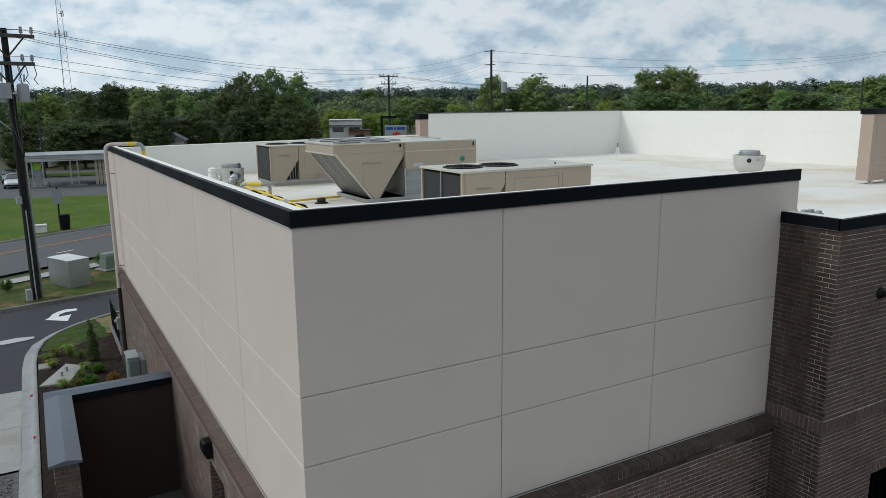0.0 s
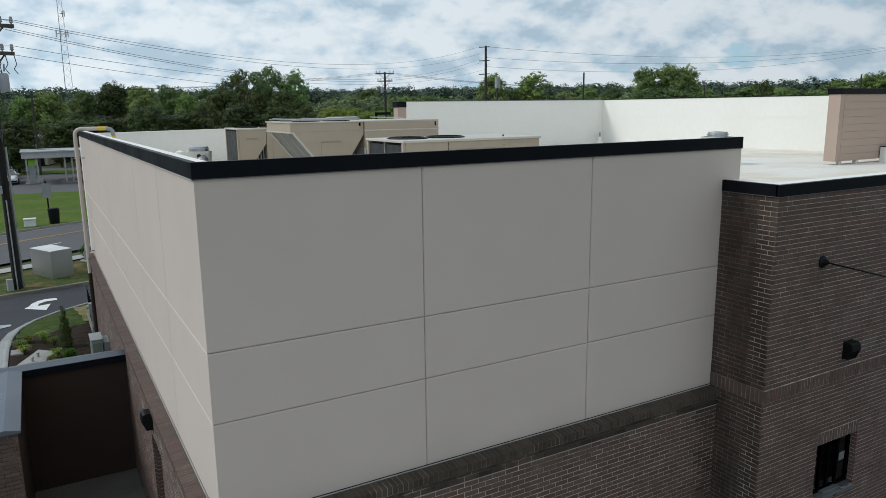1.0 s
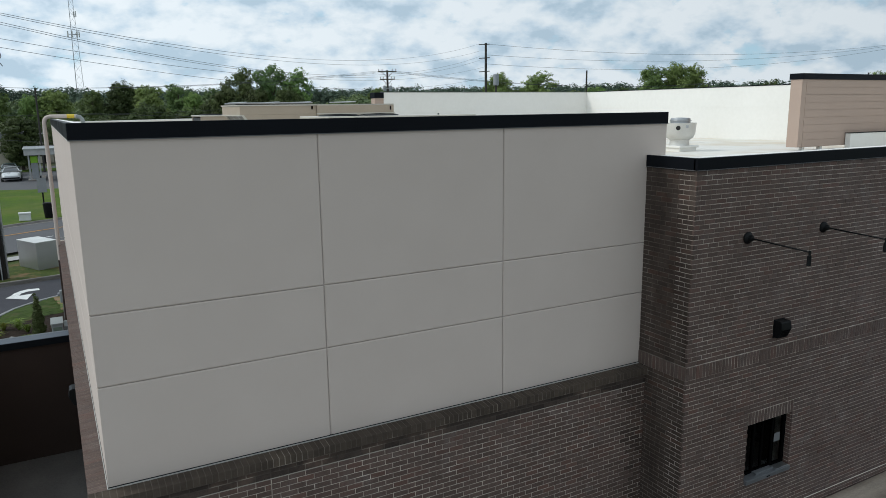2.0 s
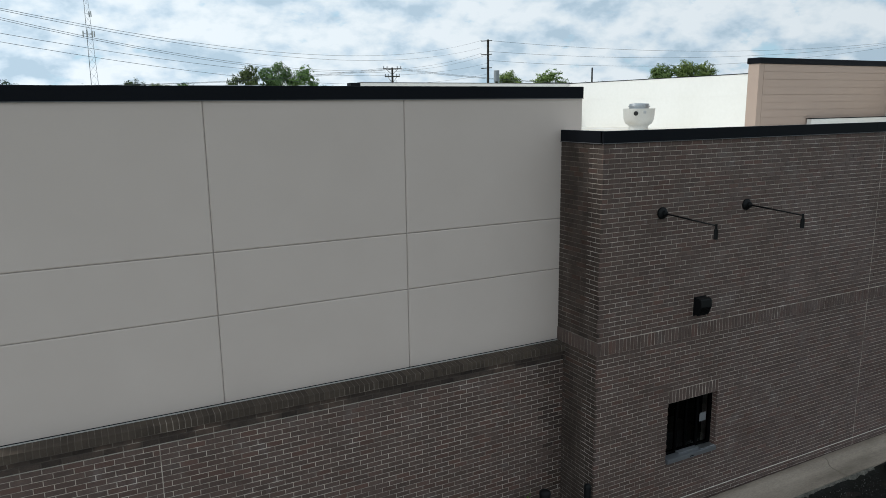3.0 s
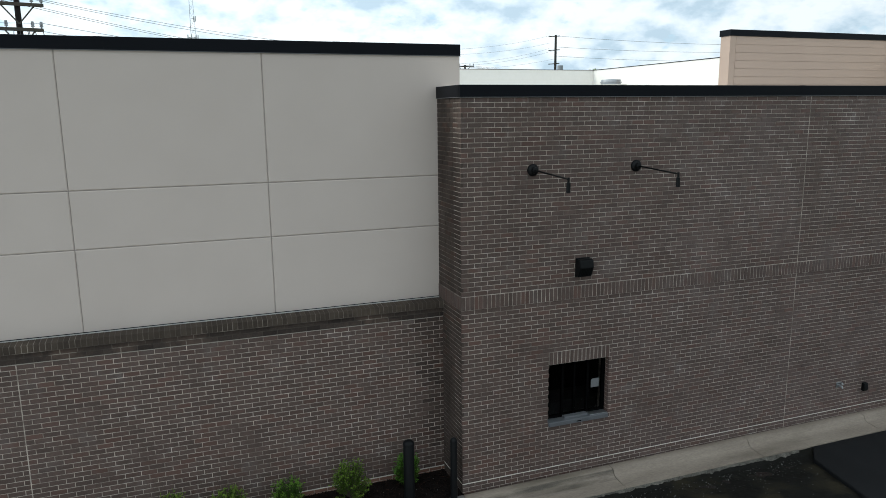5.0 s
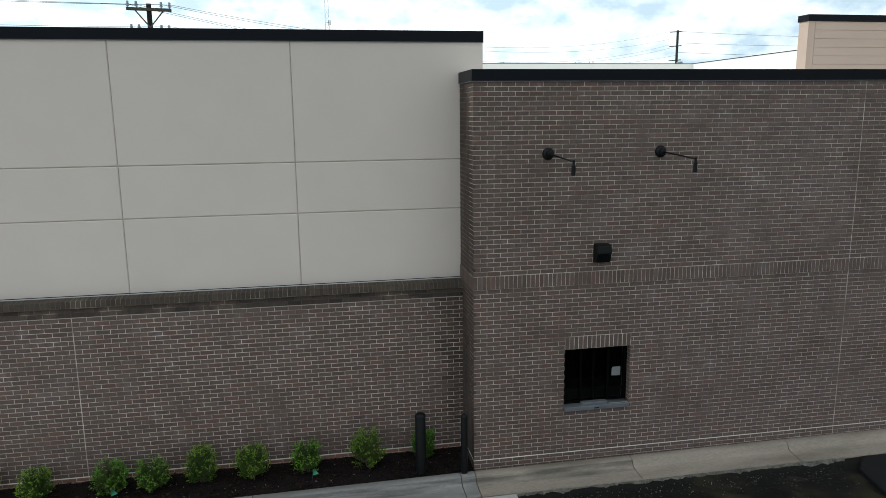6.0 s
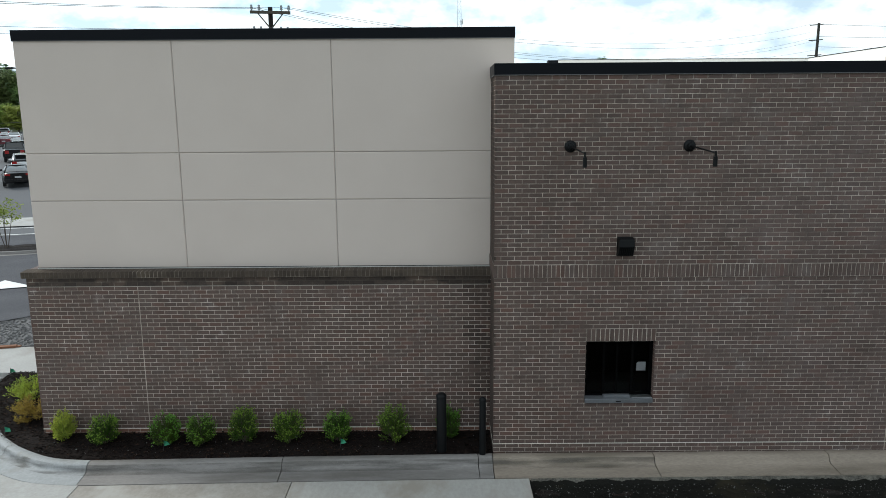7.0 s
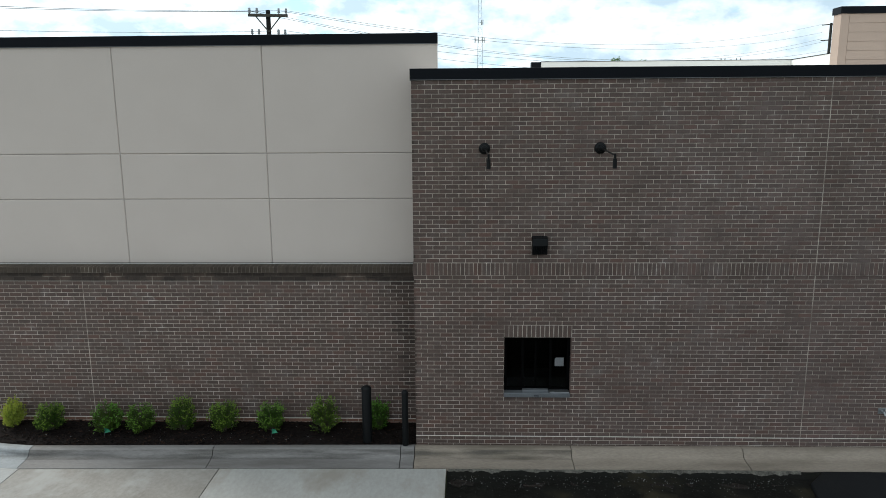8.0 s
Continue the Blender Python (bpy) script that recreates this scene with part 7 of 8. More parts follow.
woods("woodland", -6, 68, 230, 300, 8.5, 12.6, 260, 7, M_LEAF_FAR, "dense green woodland belt")
woods("far_woodland", -8, 75, 340, 440, 17.0, 19.2, 420, 8, M_LEAF_RIDGE, "distant dark green wooded ridge")
woods("side_woodland", -60, -9, 185, 240, 13, 17, 150, 9, M_LEAF_FAR, "green woodland beyond the car park")

sapling = thing("sapling", -10.2, 25.6, gz(-10, 25.6) + 0.1, "thin multi-stem young tree in a mulched island", "tree")
g = Geo()
bl = []
for i, (dx, dy, h) in enumerate([(-0.5, 0.1, 2.4), (0.05, 0.0, 2.7), (0.5, -0.1, 2.5), (-0.2, 0.3, 2.2)]):
    g.cyl((dx * 0.15, dy * 0.15, 0), (dx, dy, h * 0.85), 0.020, 0.008, 6)
    for k in range(3):
        bl.append((dx * 1.15 + 0.2 * math.sin(k * 2 + i), dy + 0.2 * math.cos(k * 2 + i), h - k * 0.34, 0.34, 0.34, 0.26))
part("stem", g, M_BARK, sapling)
part("crown", leaf_cloud(620, bl, 0.05, 0.6, 31, 0.1), M_LEAF_LIGHT, sapling)
sapling.scale = (0.95, 0.95, 0.74)
island = [(-30, 21.0), (-20, 22.3), (-13, 23.7), (-9.3, 24.6), (-6.2, 25.7), (-5.8, 26.5), (-7.0, 27.1), (-10, 26.6), (-15, 25.4), (-30, 23.0)]
bed("island_bed", island, 0.25, lambda x, y: gz(x, y) + 0.10, M_MULCH, 0.03, "mulched parking island", "planting bed")
kerb_run("kerb_island", island[:7], {2, 4}, [(0, -0.2), (0, 0.13), (0.13, 0.13), (0.18, 0.02), (0.4, 0.015), (0.4, -0.2)], "grey kerb of the parking island", flip=-1)
marks = thing("bay_lines", 0, 0, 0, "white parking bay lines on asphalt", "road marking", kind="structure")
for y0 in (30.1, 32.4):
    part("line", Geo().poly([(x, y0 + (x + 12) * 0.24 + o, gz(x, y0) + 0.022) for x, o in ((-20, 0), (-8, 0), (-8, 0.14), (-20, 0.14))]), M_WHITE, marks)
sheet("far_footway", [(-40, 26.2), (-14.8, 32.3), (-9, 33.7)], [(-40, 29.8), (-16.2, 35.5), (-9, 37.3)], M_CONCRETE, 0.06, 14, 3, "pale concrete footway by the street", "pavement")
pa = Geo()
pa.poly([(x, y, gz(x, y) + 0.03) for x, y in [(-9.5, 18.3), (-6.1, 17.75), (-6.4, 17.3), (-4.75, 18.0), (-6.3, 19.0), (-6.3, 18.55), (-9.5, 19.2)]])
tagged(part("bay_arrow", pa, M_WHITE), "white painted direction arrow on asphalt", "road marking", "", "structure")


# ---- cars ----
def shell(stations):
    """A smooth body lofted through stations (x, half width below, half width above, bottom, top)."""
    g = Geo()
    for x, wb, wt_, z0, z1 in stations:
        h = z1 - z0
        half = [(wb * 0.86, z0), (wb, z0 + 0.22 * h), (wb, z0 + 0.55 * h), (wt_ + (wb - wt_) * 0.35, z0 + 0.84 * h), (wt_ * 0.90, z0 + 0.97 * h), (wt_ * 0.55, z1)]
        g.v += [(x, -y, z) for y, z in half] + [(x, y, z) for y, z in reversed(half)]
    n = 12
    for i in range(len(stations) - 1):
        for k in range(n):
            g.f.append((i * n + k, i * n + (k + 1) % n, (i + 1) * n + (k + 1) % n, (i + 1) * n + k))
    g.f += [tuple(reversed(range(n))), tuple((len(stations) - 1) * n + k for k in range(n))]
    return g


SEDAN = dict(
    body=[(-2.45, 0.66, 0.58, 0.36, 0.64), (-2.28, 0.84, 0.74, 0.24, 0.76), (-1.5, 0.93, 0.84, 0.20, 0.90), (-0.7, 0.94, 0.86, 0.20, 0.97), (0.6, 0.94, 0.87, 0.20, 0.99), (1.6, 0.94, 0.87, 0.20, 1.03), (2.25, 0.90, 0.82, 0.26, 1.03), (2.42, 0.84, 0.74, 0.34, 0.96)],
    glass=[(-0.85, 0.82, 0.80, 0.90, 0.98), (0.0, 0.82, 0.62, 0.90, 1.40), (1.0, 0.82, 0.62, 0.90, 1.44), (1.95, 0.82, 0.76, 0.95, 1.06)], roof=(-0.02, 1.02, 0.55, 1.42), tail=(2.44, 0.80, 0.92), axle=(-1.50, 1.48))
WAGON = dict(
    body=[(-2.3, 0.66, 0.58, 0.42, 0.76), (-2.15, 0.84, 0.74, 0.30, 0.90), (-1.4, 0.92, 0.84, 0.26, 1.02), (-0.6, 0.93, 0.86, 0.26, 1.08), (1.4, 0.93, 0.87, 0.26, 1.12), (2.1, 0.91, 0.84, 0.30, 1.12), (2.28, 0.86, 0.76, 0.40, 1.04)],
    glass=[(-0.95, 0.82, 0.80, 1.0, 1.10), (-0.2, 0.82, 0.66, 1.0, 1.64), (1.4, 0.82, 0.66, 1.0, 1.68), (2.15, 0.82, 0.74, 1.04, 1.22)], roof=(-0.2, 1.82, 0.60, 1.66), tail=(2.30, 0.90, 1.12), axle=(-1.42, 1.36))
PICKUP = dict(
    body=[(-2.75, 0.74, 0.66, 0.50, 0.92), (-2.6, 0.94, 0.86, 0.40, 1.08), (-1.6, 0.98, 0.92, 0.36, 1.16), (-0.6, 0.99, 0.93, 0.36, 1.20), (1.2, 0.99, 0.94, 0.36, 1.24), (2.7, 0.99, 0.94, 0.38, 1.26), (2.80, 0.95, 0.90, 0.46, 1.22)],
    glass=[(-0.85, 0.86, 0.84, 1.12, 1.22), (-0.25, 0.86, 0.72, 1.12, 1.82), (0.9, 0.86, 0.72, 1.12, 1.86), (1.2, 0.86, 0.80, 1.12, 1.30)], roof=(-0.25, 0.95, 0.66, 1.85), tail=(2.82, 0.84, 1.14), axle=(-1.75, 1.75))


def car(x, y, turn, paint, label, kind=SEDAN):
    t = thing("car", x, y, gz(x, y) + 0.02, label, "car", "parked cars", turn=turn)
    part("body", shell(kind["body"]), paint, t, smooth=True)
    part("cabin_glass", shell(kind["glass"]), M_CARGLASS, t, "dark glazed cabin", smooth=True)
    r0, r1, rw, rz = kind["roof"]
    part("roof", Geo().prism([(-rw, rz - 0.05), (-rw + 0.05, rz + 0.02), (0, rz + 0.05), (rw - 0.05, rz + 0.02), (rw, rz - 0.05)], "x", r0, r1), paint, t, bevel=0.02)
    g0, g3 = kind["glass"][0], kind["glass"][-1]
    for s_ in (-1, 1):
        for a, b in (((g0[0] + 0.05, s_ * 0.80, g0[4]), (r0, s_ * (rw + 0.03), rz - 0.03)), ((g3[0] - 0.04, s_ * 0.80, g3[4]), (r1, s_ * (rw + 0.03), rz - 0.03)), (((r0 + r1) / 2, s_ * 0.84, g0[4]), ((r0 + r1) / 2, s_ * (rw + 0.04), rz - 0.04))):
            part("pillar", Geo().tube([a, b], 0.045, 6), paint, t)
        part("mirror", Geo().box(g0[0] + 0.2, s_ * 0.97 - 0.09, g0[4] - 0.02, g0[0] + 0.34, s_ * 0.97 + 0.09, g0[4] + 0.12), paint, t, bevel=0.03)
        tx, z0, z1 = kind["tail"]
        part("tail_light", Geo().box(tx - 0.16, s_ * 0.64 - 0.17, z0, tx + 0.012, s_ * 0.64 + 0.17, z1), M_LAMP_RED, t, "red tail light", bevel=0.02)
        fx = kind["body"][1][0]
        part("headlight", Geo().box(fx - 0.10, s_ * 0.62 - 0.15, kind["body"][1][4] - 0.22, fx + 0.1, s_ * 0.62 + 0.15, kind["body"][1][4] - 0.10), M_LAMP_CLEAR, t, "clear headlight", bevel=0.02)
        for ax in kind["axle"]:
            w = part("wheel", Geo().cyl((ax, s_ * 0.74, 0.33), (ax, s_ * 0.96, 0.33), 0.345, n=20), M_TYRE, t, "black tyre", bevel=0.03)
            part("rim", Geo().cyl((ax, s_ * 0.955, 0.33), (ax, s_ * 0.972, 0.33), 0.22, n=14), M_GALV, w)
    tx = kind["tail"][0]
    part("bumper", Geo().box(tx - 0.10, -0.82, kind["body"][-1][3] - 0.04, tx + 0.05, 0.82, kind["body"][-1][3] + 0.20), M_BLACK if kind is not SEDAN else paint, t, bevel=0.04)
    part("bumper", Geo().box(-2.0 - 0.45 * (tx / 2.42), -0.80, 0.32, -1.92 - 0.45 * (tx / 2.42), 0.80, 0.50), M_BLACK, t, bevel=0.03)
    part("number_plate", Geo().box(tx + 0.01, -0.20, kind["tail"][1] - 0.16, tx + 0.03, 0.20, kind["tail"][1] - 0.05), M_PAPER, t)


car(-1.75, 90.2, 90, M_CAR_SILVER, "silver sedan parked at the bank forecourt")
car(-2.15, 97.0, 92, M_CAR_GREEN, "dark green sedan behind the silver one")
for x, y, tn, p, lb, k in [(-22.3, 47.3, -58, M_CAR_BLACK, "black sports sedan parked on the far lot", SEDAN), (-25.9, 54.5, -60, M_CAR_WHITE, "white hatchback parked on the far lot", WAGON), (-33.6, 66.4, -60, M_CAR_BLACK, "black pick-up truck on the far lot", PICKUP),
                           (-37.6, 74.2, -60, M_CAR_WHITE, "white tall utility car on the far lot", WAGON), (-54.9, 106.9, -64, M_CAR_RED, "dark red car on the far lot", SEDAN), (-55.2, 103.0, -60, M_CAR_WHITE, "white car on the far lot", SEDAN),
                           (-36.9, 78.6, -60, M_CAR_BLUE, "dark blue car on the far lot", SEDAN), (-44.0, 90.6, -60, M_CAR_WHITE, "white pick-up truck on the far lot", PICKUP), (-26.7, 60.2, -60, M_CAR_SILVER, "silver car on the far lot", SEDAN),
                           (-50.8, 93.1, -60, M_CAR_RED, "maroon car on the far lot", SEDAN), (-37.0, 65.2, -60, M_CAR_SILVER, "pale sedan on the far lot", SEDAN), (-62.0, 112.0, -60, M_CAR_WHITE, "white van on the far lot", WAGON), (-30.6, 52.6, -60, M_CAR_BLUE, "dark blue sedan on the far lot", SEDAN)]:
    car(x, y, tn, p, lb, k)
lot_lines = thing("lot_lines", 0, 0, 0, "white painted bay lines on the far lot", "road marking", kind="structure")
for x, y in ((-20.1, 46.3), (-23.1, 53.6), (-26.0, 53.2), (-30.4, 65.6), (-34.6, 73.4), (-23.6, 60.0)):
    g = Geo()
    for i in range(4):
        p0, p1 = (x - 0.62 * i, y + 1.06 * i), (x - 0.62 * (i + 1), y + 1.06 * (i + 1))
        g.poly([(px_ + o, py_, gz(px_, py_) + 0.035) for px_, py_, o in ((*p0, -0.07), (*p0, 0.07), (*p1, 0.07), (*p1, -0.07))])
    part("line", g, M_WHITE, lot_lines)
lamp = thing("parking_lamp", -34.4, 71.6, gz(-34.4, 71.6), "dark steel car park lamp on a concrete foot", "lamp post")
part("foot", Geo().lathe([(0.30, 0.0), (0.30, 0.85), (0.26, 0.90), (0.02, 0.90)], n=16), M_CONCRETE, lamp)
part("pole", Geo().cyl((0, 0, 0.9), (0, 0, 9.3), 0.09, 0.07, 10), M_BLACK, lamp)
part("arm", Geo().tube([(-1.9, 0, 9.15), (-0.2, 0, 9.25), (1.6, 0, 9.3)], 0.05, 6), M_BLACK, lamp)
for x0 in (-2.2, 1.1):
    part("head", Geo().prism([(x0, 9.10), (x0 + 0.1, 9.28), (x0 + 0.8, 9.32), (x0 + 1.0, 9.16)], "y", -0.22, 0.22), M_BLACK, lamp, bevel=0.02)
sheet("far_lot", [(-75, 17.0), (-30, 25.0), (-12, 29.8), (-8, 31.2), (-6.1, 31.6)], [(-120, 130), (-70, 135), (-40, 128), (-20, 118), (-9.2, 112)], M_ASPHALT_OLD, 0.008, 40, 60, "grey asphalt car park", "asphalt")

# ---- bank forecourt ----
by = 90.0
can = thing("bank_canopy", 0, by, gz(0, by), "low white flat drive-through canopy on paired posts", "canopy")
part("roof", Geo().box(-0.3, -3.0, 2.78, 12.0, 3.6, 3.42), M_FASCIA, can, bevel=0.03)
part("roof_edge", Geo().box(-0.4, -3.1, 3.40, 12.1, 3.7, 3.50), M_GALV, can)
for x in (0.0, 1.0, 3.65, 4.35):
    part("post", Geo().box(x, -2.2, 0.0, x + 0.16, -2.02, 2.83), M_GALV, can, bevel=0.01)
for x in (6.1, 6.5, 6.9, 7.3, 7.7):
    part("post", Geo().box(x, -2.4, 0.0, x + 0.25, -2.1, 2.83), M_UNIT, can)
for x0, x1 in ((-0.2, 1.5), (3.2, 5.2)):
    part("island", Geo().box(x0, -2.8, 0.0, x1, 2.8, 0.18), M_KERB, can, bevel=0.03)
disp = thing("teller_machine", 0.55, by - 1.6, gz(0, by) + 0.18, "dark teller machine with a lime-green top panel", "teller machine")
part("cabinet", Geo().box(-0.30, -0.3, 0, 0.35, 0.4, 1.75), M_SIGNGREY, disp, bevel=0.03)
part("top_panel", Geo().box(-0.32, -0.35, 1.75, 0.37, 0.45, 2.45), M_LIME, disp, "lime-green panel", bevel=0.03)
building = thing("bank_building", 10.5, by - 4, gz(10, by), "brown brick bank building behind the canopy", "building")
part("wall", Geo().box(0, 0, 0, 14, 12, 2.2), M_FARBRICK, building)
part("roof", Geo().box(-0.4, -0.4, 2.2, 14.4, 12.4, 2.6), M_FARROOF, building, bevel=0.05)
for i in range(4):
    w = part("window", Geo().box(1.2 + i * 3.2, -0.03, 0.7, 2.8 + i * 3.2, 0.02, 1.9), M_CARGLASS, building)
    part("frame", Geo().box(1.1 + i * 3.2, -0.05, 0.6, 2.9 + i * 3.2, -0.031, 0.7), M_CANOPY, w)
fence = thing("screen_fence", -12, 105, -0.6, "long tan rendered boundary wall", "wall")
part("wall", Geo().box(-20, 0, 0, 12.6, 0.3, 2.6), M_FARWALL, fence)
part("coping", Geo().box(-20, -0.05, 2.6, 12.7, 0.35, 2.72), M_FASCIA, fence)
sheet("bank_verge", [(-12, 99.5), (0, 101), (14, 99)], [(-12, 104), (0, 106), (14, 104)], M_GRASS, 0.12, 12, 4, "narrow green grass strip behind the forecourt", "grass")

# street furniture
bn = thing("litter_bin", 1.62, 55.0, gz(1, 55) + 0.1, "black slatted litter bin beside a sign post", "litter bin")
part("drum", Geo().lathe([(0.30, 0), (0.34, 0.5), (0.36, 0.95), (0.38, 0.96), (0.38, 1.02), (0.2, 1.03)], n=18), M_BLACK, bn, smooth=True)
part("liner", Geo().lathe([(0.30, 1.0), (0.30, 1.06), (0.02, 1.06)], n=18), M_RUBBER, bn)
sp = thing("sign_post", 1.35, 55.3, gz(1, 55) + 0.1, "small blank grey sign on a dark post", "sign")
part("post", Geo().cyl((0, 0, 0), (0, 0, 2.9), 0.05, n=8), M_BLACK, sp)
part("panel", Geo().box(-0.28, -0.06, 1.75, 0.28, -0.03, 2.75), M_STEEL, sp)
tb = thing("utility_pedestal", 0.15, 54.4, gz(0, 54) + 0.1, "small white utility pedestal on the lawn", "utility box")
part("body", Geo().box(-0.35, -0.25, 0, 0.35, 0.25, 0.45), M_CANOPY, tb, bevel=0.04)
part("lid", Geo().box(-0.38, -0.28, 0.45, 0.38, 0.28, 0.55), M_CANOPY, tb, bevel=0.03)
mc = thing("steel_cabinet", 1.01, 36.1, gz(1, 36) + 0.12, "large plain galvanised steel cabinet on the verge", "utility cabinet", turn=27)
part("body", Geo().box(0, 0, 0, 1.0, 1.75, 1.26), M_STEELBOX, mc, bevel=0.008)
# white on the lid paints in the sky's reflection on the steel
part("lid", Geo().prism([(-0.01, 1.26), (1.01, 1.26), (1.01, 1.275), (0.5, 1.285), (-0.01, 1.275)], "y", -0.01, 1.76), M_CANOPY, mc, "steel lid coloured white for the sky it reflects")
part("base_frame", Geo().box(0.02, 0.02, -0.08, 0.98, 1.73, 0.0), M_CONCRETE, mc)
tr = thing("transformer_box", 3.0, 39.6, gz(3, 39) + 0.13, "grey-green pad transformer with a rounded lid", "utility cabinet", turn=24)
part("pad", Geo().box(-0.55, -0.45, 0, 0.55, 0.45, 0.06), M_CONCRETE, tr)
part("body", Geo().box(-0.40, -0.32, 0.06, 0.40, 0.32, 0.48), M_BOXGREEN, tr, bevel=0.02)
part("lid", Geo().prism([(-0.30, 0.48), (0.30, 0.48), (0.30, 0.72), (0.22, 0.84), (-0.22, 0.84), (-0.30, 0.72)], "x", -0.36, 0.36), M_BOXGREEN, tr, bevel=0.03)
for i, (x, y, s) in enumerate([(-1.55, 37.2, 0.55), (2.75, 40.6, 0.75), (4.2, 42.2, 0.85)]):
    shrub(x, y, gz(x, y) + 0.12, s * 1.15, s, M_LEAF_SHRUB, 95 + i, "small green street shrub on the verge")


# ---- poles and wires ----
def insulator(g, x, y, z):
    g.lathe([(0.025, z), (0.03, z + 0.06), (0.075, z + 0.07), (0.08, z + 0.11), (0.05, z + 0.14), (0.075, z + 0.16), (0.075, z + 0.20), (0.05, z + 0.23), (0.065, z + 0.25), (0.06, z + 0.30), (0.02, z + 0.32)], (x, y), 10)


def utility_pole(x, y, h, arms, label, turn, r=0.15, cans=0):
    z = gz(x, y)
    t = thing("utility_pole", x, y, z, label, "utility pole", "utility poles", turn=turn)
    part("shaft", Geo().cyl((0, 0, -0.3), (0, 0, h), r * 1.25, r * 0.85, 12), M_WOOD_POLE if cans == 2 and y < 50 else M_WOOD_OLD, t)
    for az, half in arms:
        part("crossarm", Geo().box(-half, -r - 0.12, az - 0.07, half, -r + 0.02, az + 0.08), M_WOOD_GREY, t, bevel=0.012)
        for s in (-1, 1):
            part("brace", Geo().tube([(s * half * 0.62, -r - 0.02, az - 0.05), (0, -r - 0.02, az - 0.85)], 0.035, 5), M_WOOD_GREY, t)
        for px in (-half * 0.92, -half * 0.55, half * 0.55, half * 0.92):
            g = Geo()
            insulator(g, px, -r - 0.04, az + 0.07)
            part("insulator", g, M_CAN, t)
    for i in range(cans):
        a = (200, 340, 90)[i]
        c = Vector((math.cos(radians(a)), math.sin(radians(a)), 0)) * (r + 0.30)
        can_ = part("transformer", Geo().lathe([(0.21, h - 2.95), (0.225, h - 2.90), (0.225, h - 2.27), (0.18, h - 2.20), (0.02, h - 2.17)], (c.x, c.y), 18), M_CAN, t, "grey transformer can", smooth=True)
        part("bushing", Geo().cyl((c.x + 0.08, c.y, h - 2.12), (c.x + 0.1, c.y, h - 1.82), 0.04, 0.03, 8), M_CAN, can_)
        part("bracket", Geo().box(min(0, c.x), min(0, c.y) - 0.02, h - 2.62, max(0, c.x), max(0, c.y) + 0.02, h - 2.52), M_GALV, can_)
    return t


near_pole = utility_pole(-0.37, 34.95, 11.42, [(11.12, 1.05), (10.02, 0.95)], "dark wooden utility pole with two crossarms and transformer cans", 12, 0.145, 2)
part("conduit", Geo().tube([(0.23, 0.05, 0), (0.23, 0.05, 6.2)], 0.05, 8), M_GALV, near_pole)
part("conduit", Geo().tube([(-0.05, -0.24, 0), (-0.05, -0.24, 4.0)], 0.025, 6), M_CAN, near_pole)
part("switch_box", Geo().box(-0.36, -0.35, 4.3, -0.16, -0.15, 4.6), M_CAN, near_pole)
part("service_box", Geo().box(-0.52, -0.42, 8.62, -0.06, -0.18, 9.25), M_CAN, near_pole, "grey service box", bevel=0.01)
part("base_box", Geo().box(-0.42, -0.28, 0.0, -0.2, -0.06, 0.6), M_CAN, near_pole)
for dx in (0.35, 0.6, 0.92):
    part("jumper", Geo().tube([(dx, -0.2, 9.96), (dx + 0.06, -0.22, 9.6), (dx - 0.05, -0.2, 9.4), (dx + 0.08, -0.2, 9.2)], 0.018, 5), M_WIRE, near_pole)
for a in (-0.25, 0.0, 0.3):
    part("riser_cable", Geo().tube([(a, -0.22, 9.95), (a * 1.6, -0.32, 8.6), (a * 0.6, -0.26, 7.6), (0.1, -0.22, 6.4)], 0.016, 5), M_WIRE, near_pole)
part("lamp_arm", Geo().tube([(-0.1, 0, 7.3), (-0.7, -0.1, 7.85), (-1.5, -0.2, 8.0)], 0.035, 7), M_GALV, near_pole)
utility_pole(46.67, 96.9, 12.7, [(12.5, 1.35), (11.4, 1.1)], "distant wooden pole with two crossarms and transformers", -25, 0.17, 2)
p3 = utility_pole(46.95, 70.35, 14.4, [], "tall wooden pole with side insulators", 0, 0.15)
for z in (14.2, 12.7, 11.2, 8.6):
    part("standoff", Geo().tube([(-0.9 if z > 9 else -0.5, 0, z), (0.5, 0, z + 0.1)], 0.05, 6), M_WOOD_GREY, p3)
utility_pole(72.05, 82.64, 12.3, [], "bare dark wooden utility pole", 0, 0.13)
utility_pole(42.6, 61.5, 9.6, [], "steel lamp pole with a pale cylinder on top", 0, 0.12)
wc = thing("pole_antenna", 42.6, 61.5, 8.8, "pale cylinder antenna on a pole", "antenna")
part("shroud", Geo().cyl((0, 0, 0), (0, 0, 1.1), 0.28, n=14), M_CAN, wc, bevel=0.02)
utility_pole(90.0, 76.0, 10.3, [], "slim dark wooden utility pole", 0, 0.10)
utility_pole(120.0, 70.0, 12.0, [], "slim dark wooden utility pole", 0, 0.14)
utility_pole(1.4, 100.0, 10.1, [], "slim grey pole behind the bank", 0, 0.11)
for x, y, h in ((45.5, 65.0, 7.6), (60.3, 72.4, 7.8)):
    sl = thing("street_lamp", x, y, -0.6, "grey street lamp with a flat head", "street lamp", "street lamps")
    part("pole", Geo().cyl((0, 0, 0), (0, 0, h), 0.07, 0.05, 8), M_CAN, sl)
    part("head", Geo().box(-0.2, -0.12, h, 0.55, 0.12, h + 0.14), M_CANOPY, sl, bevel=0.03)


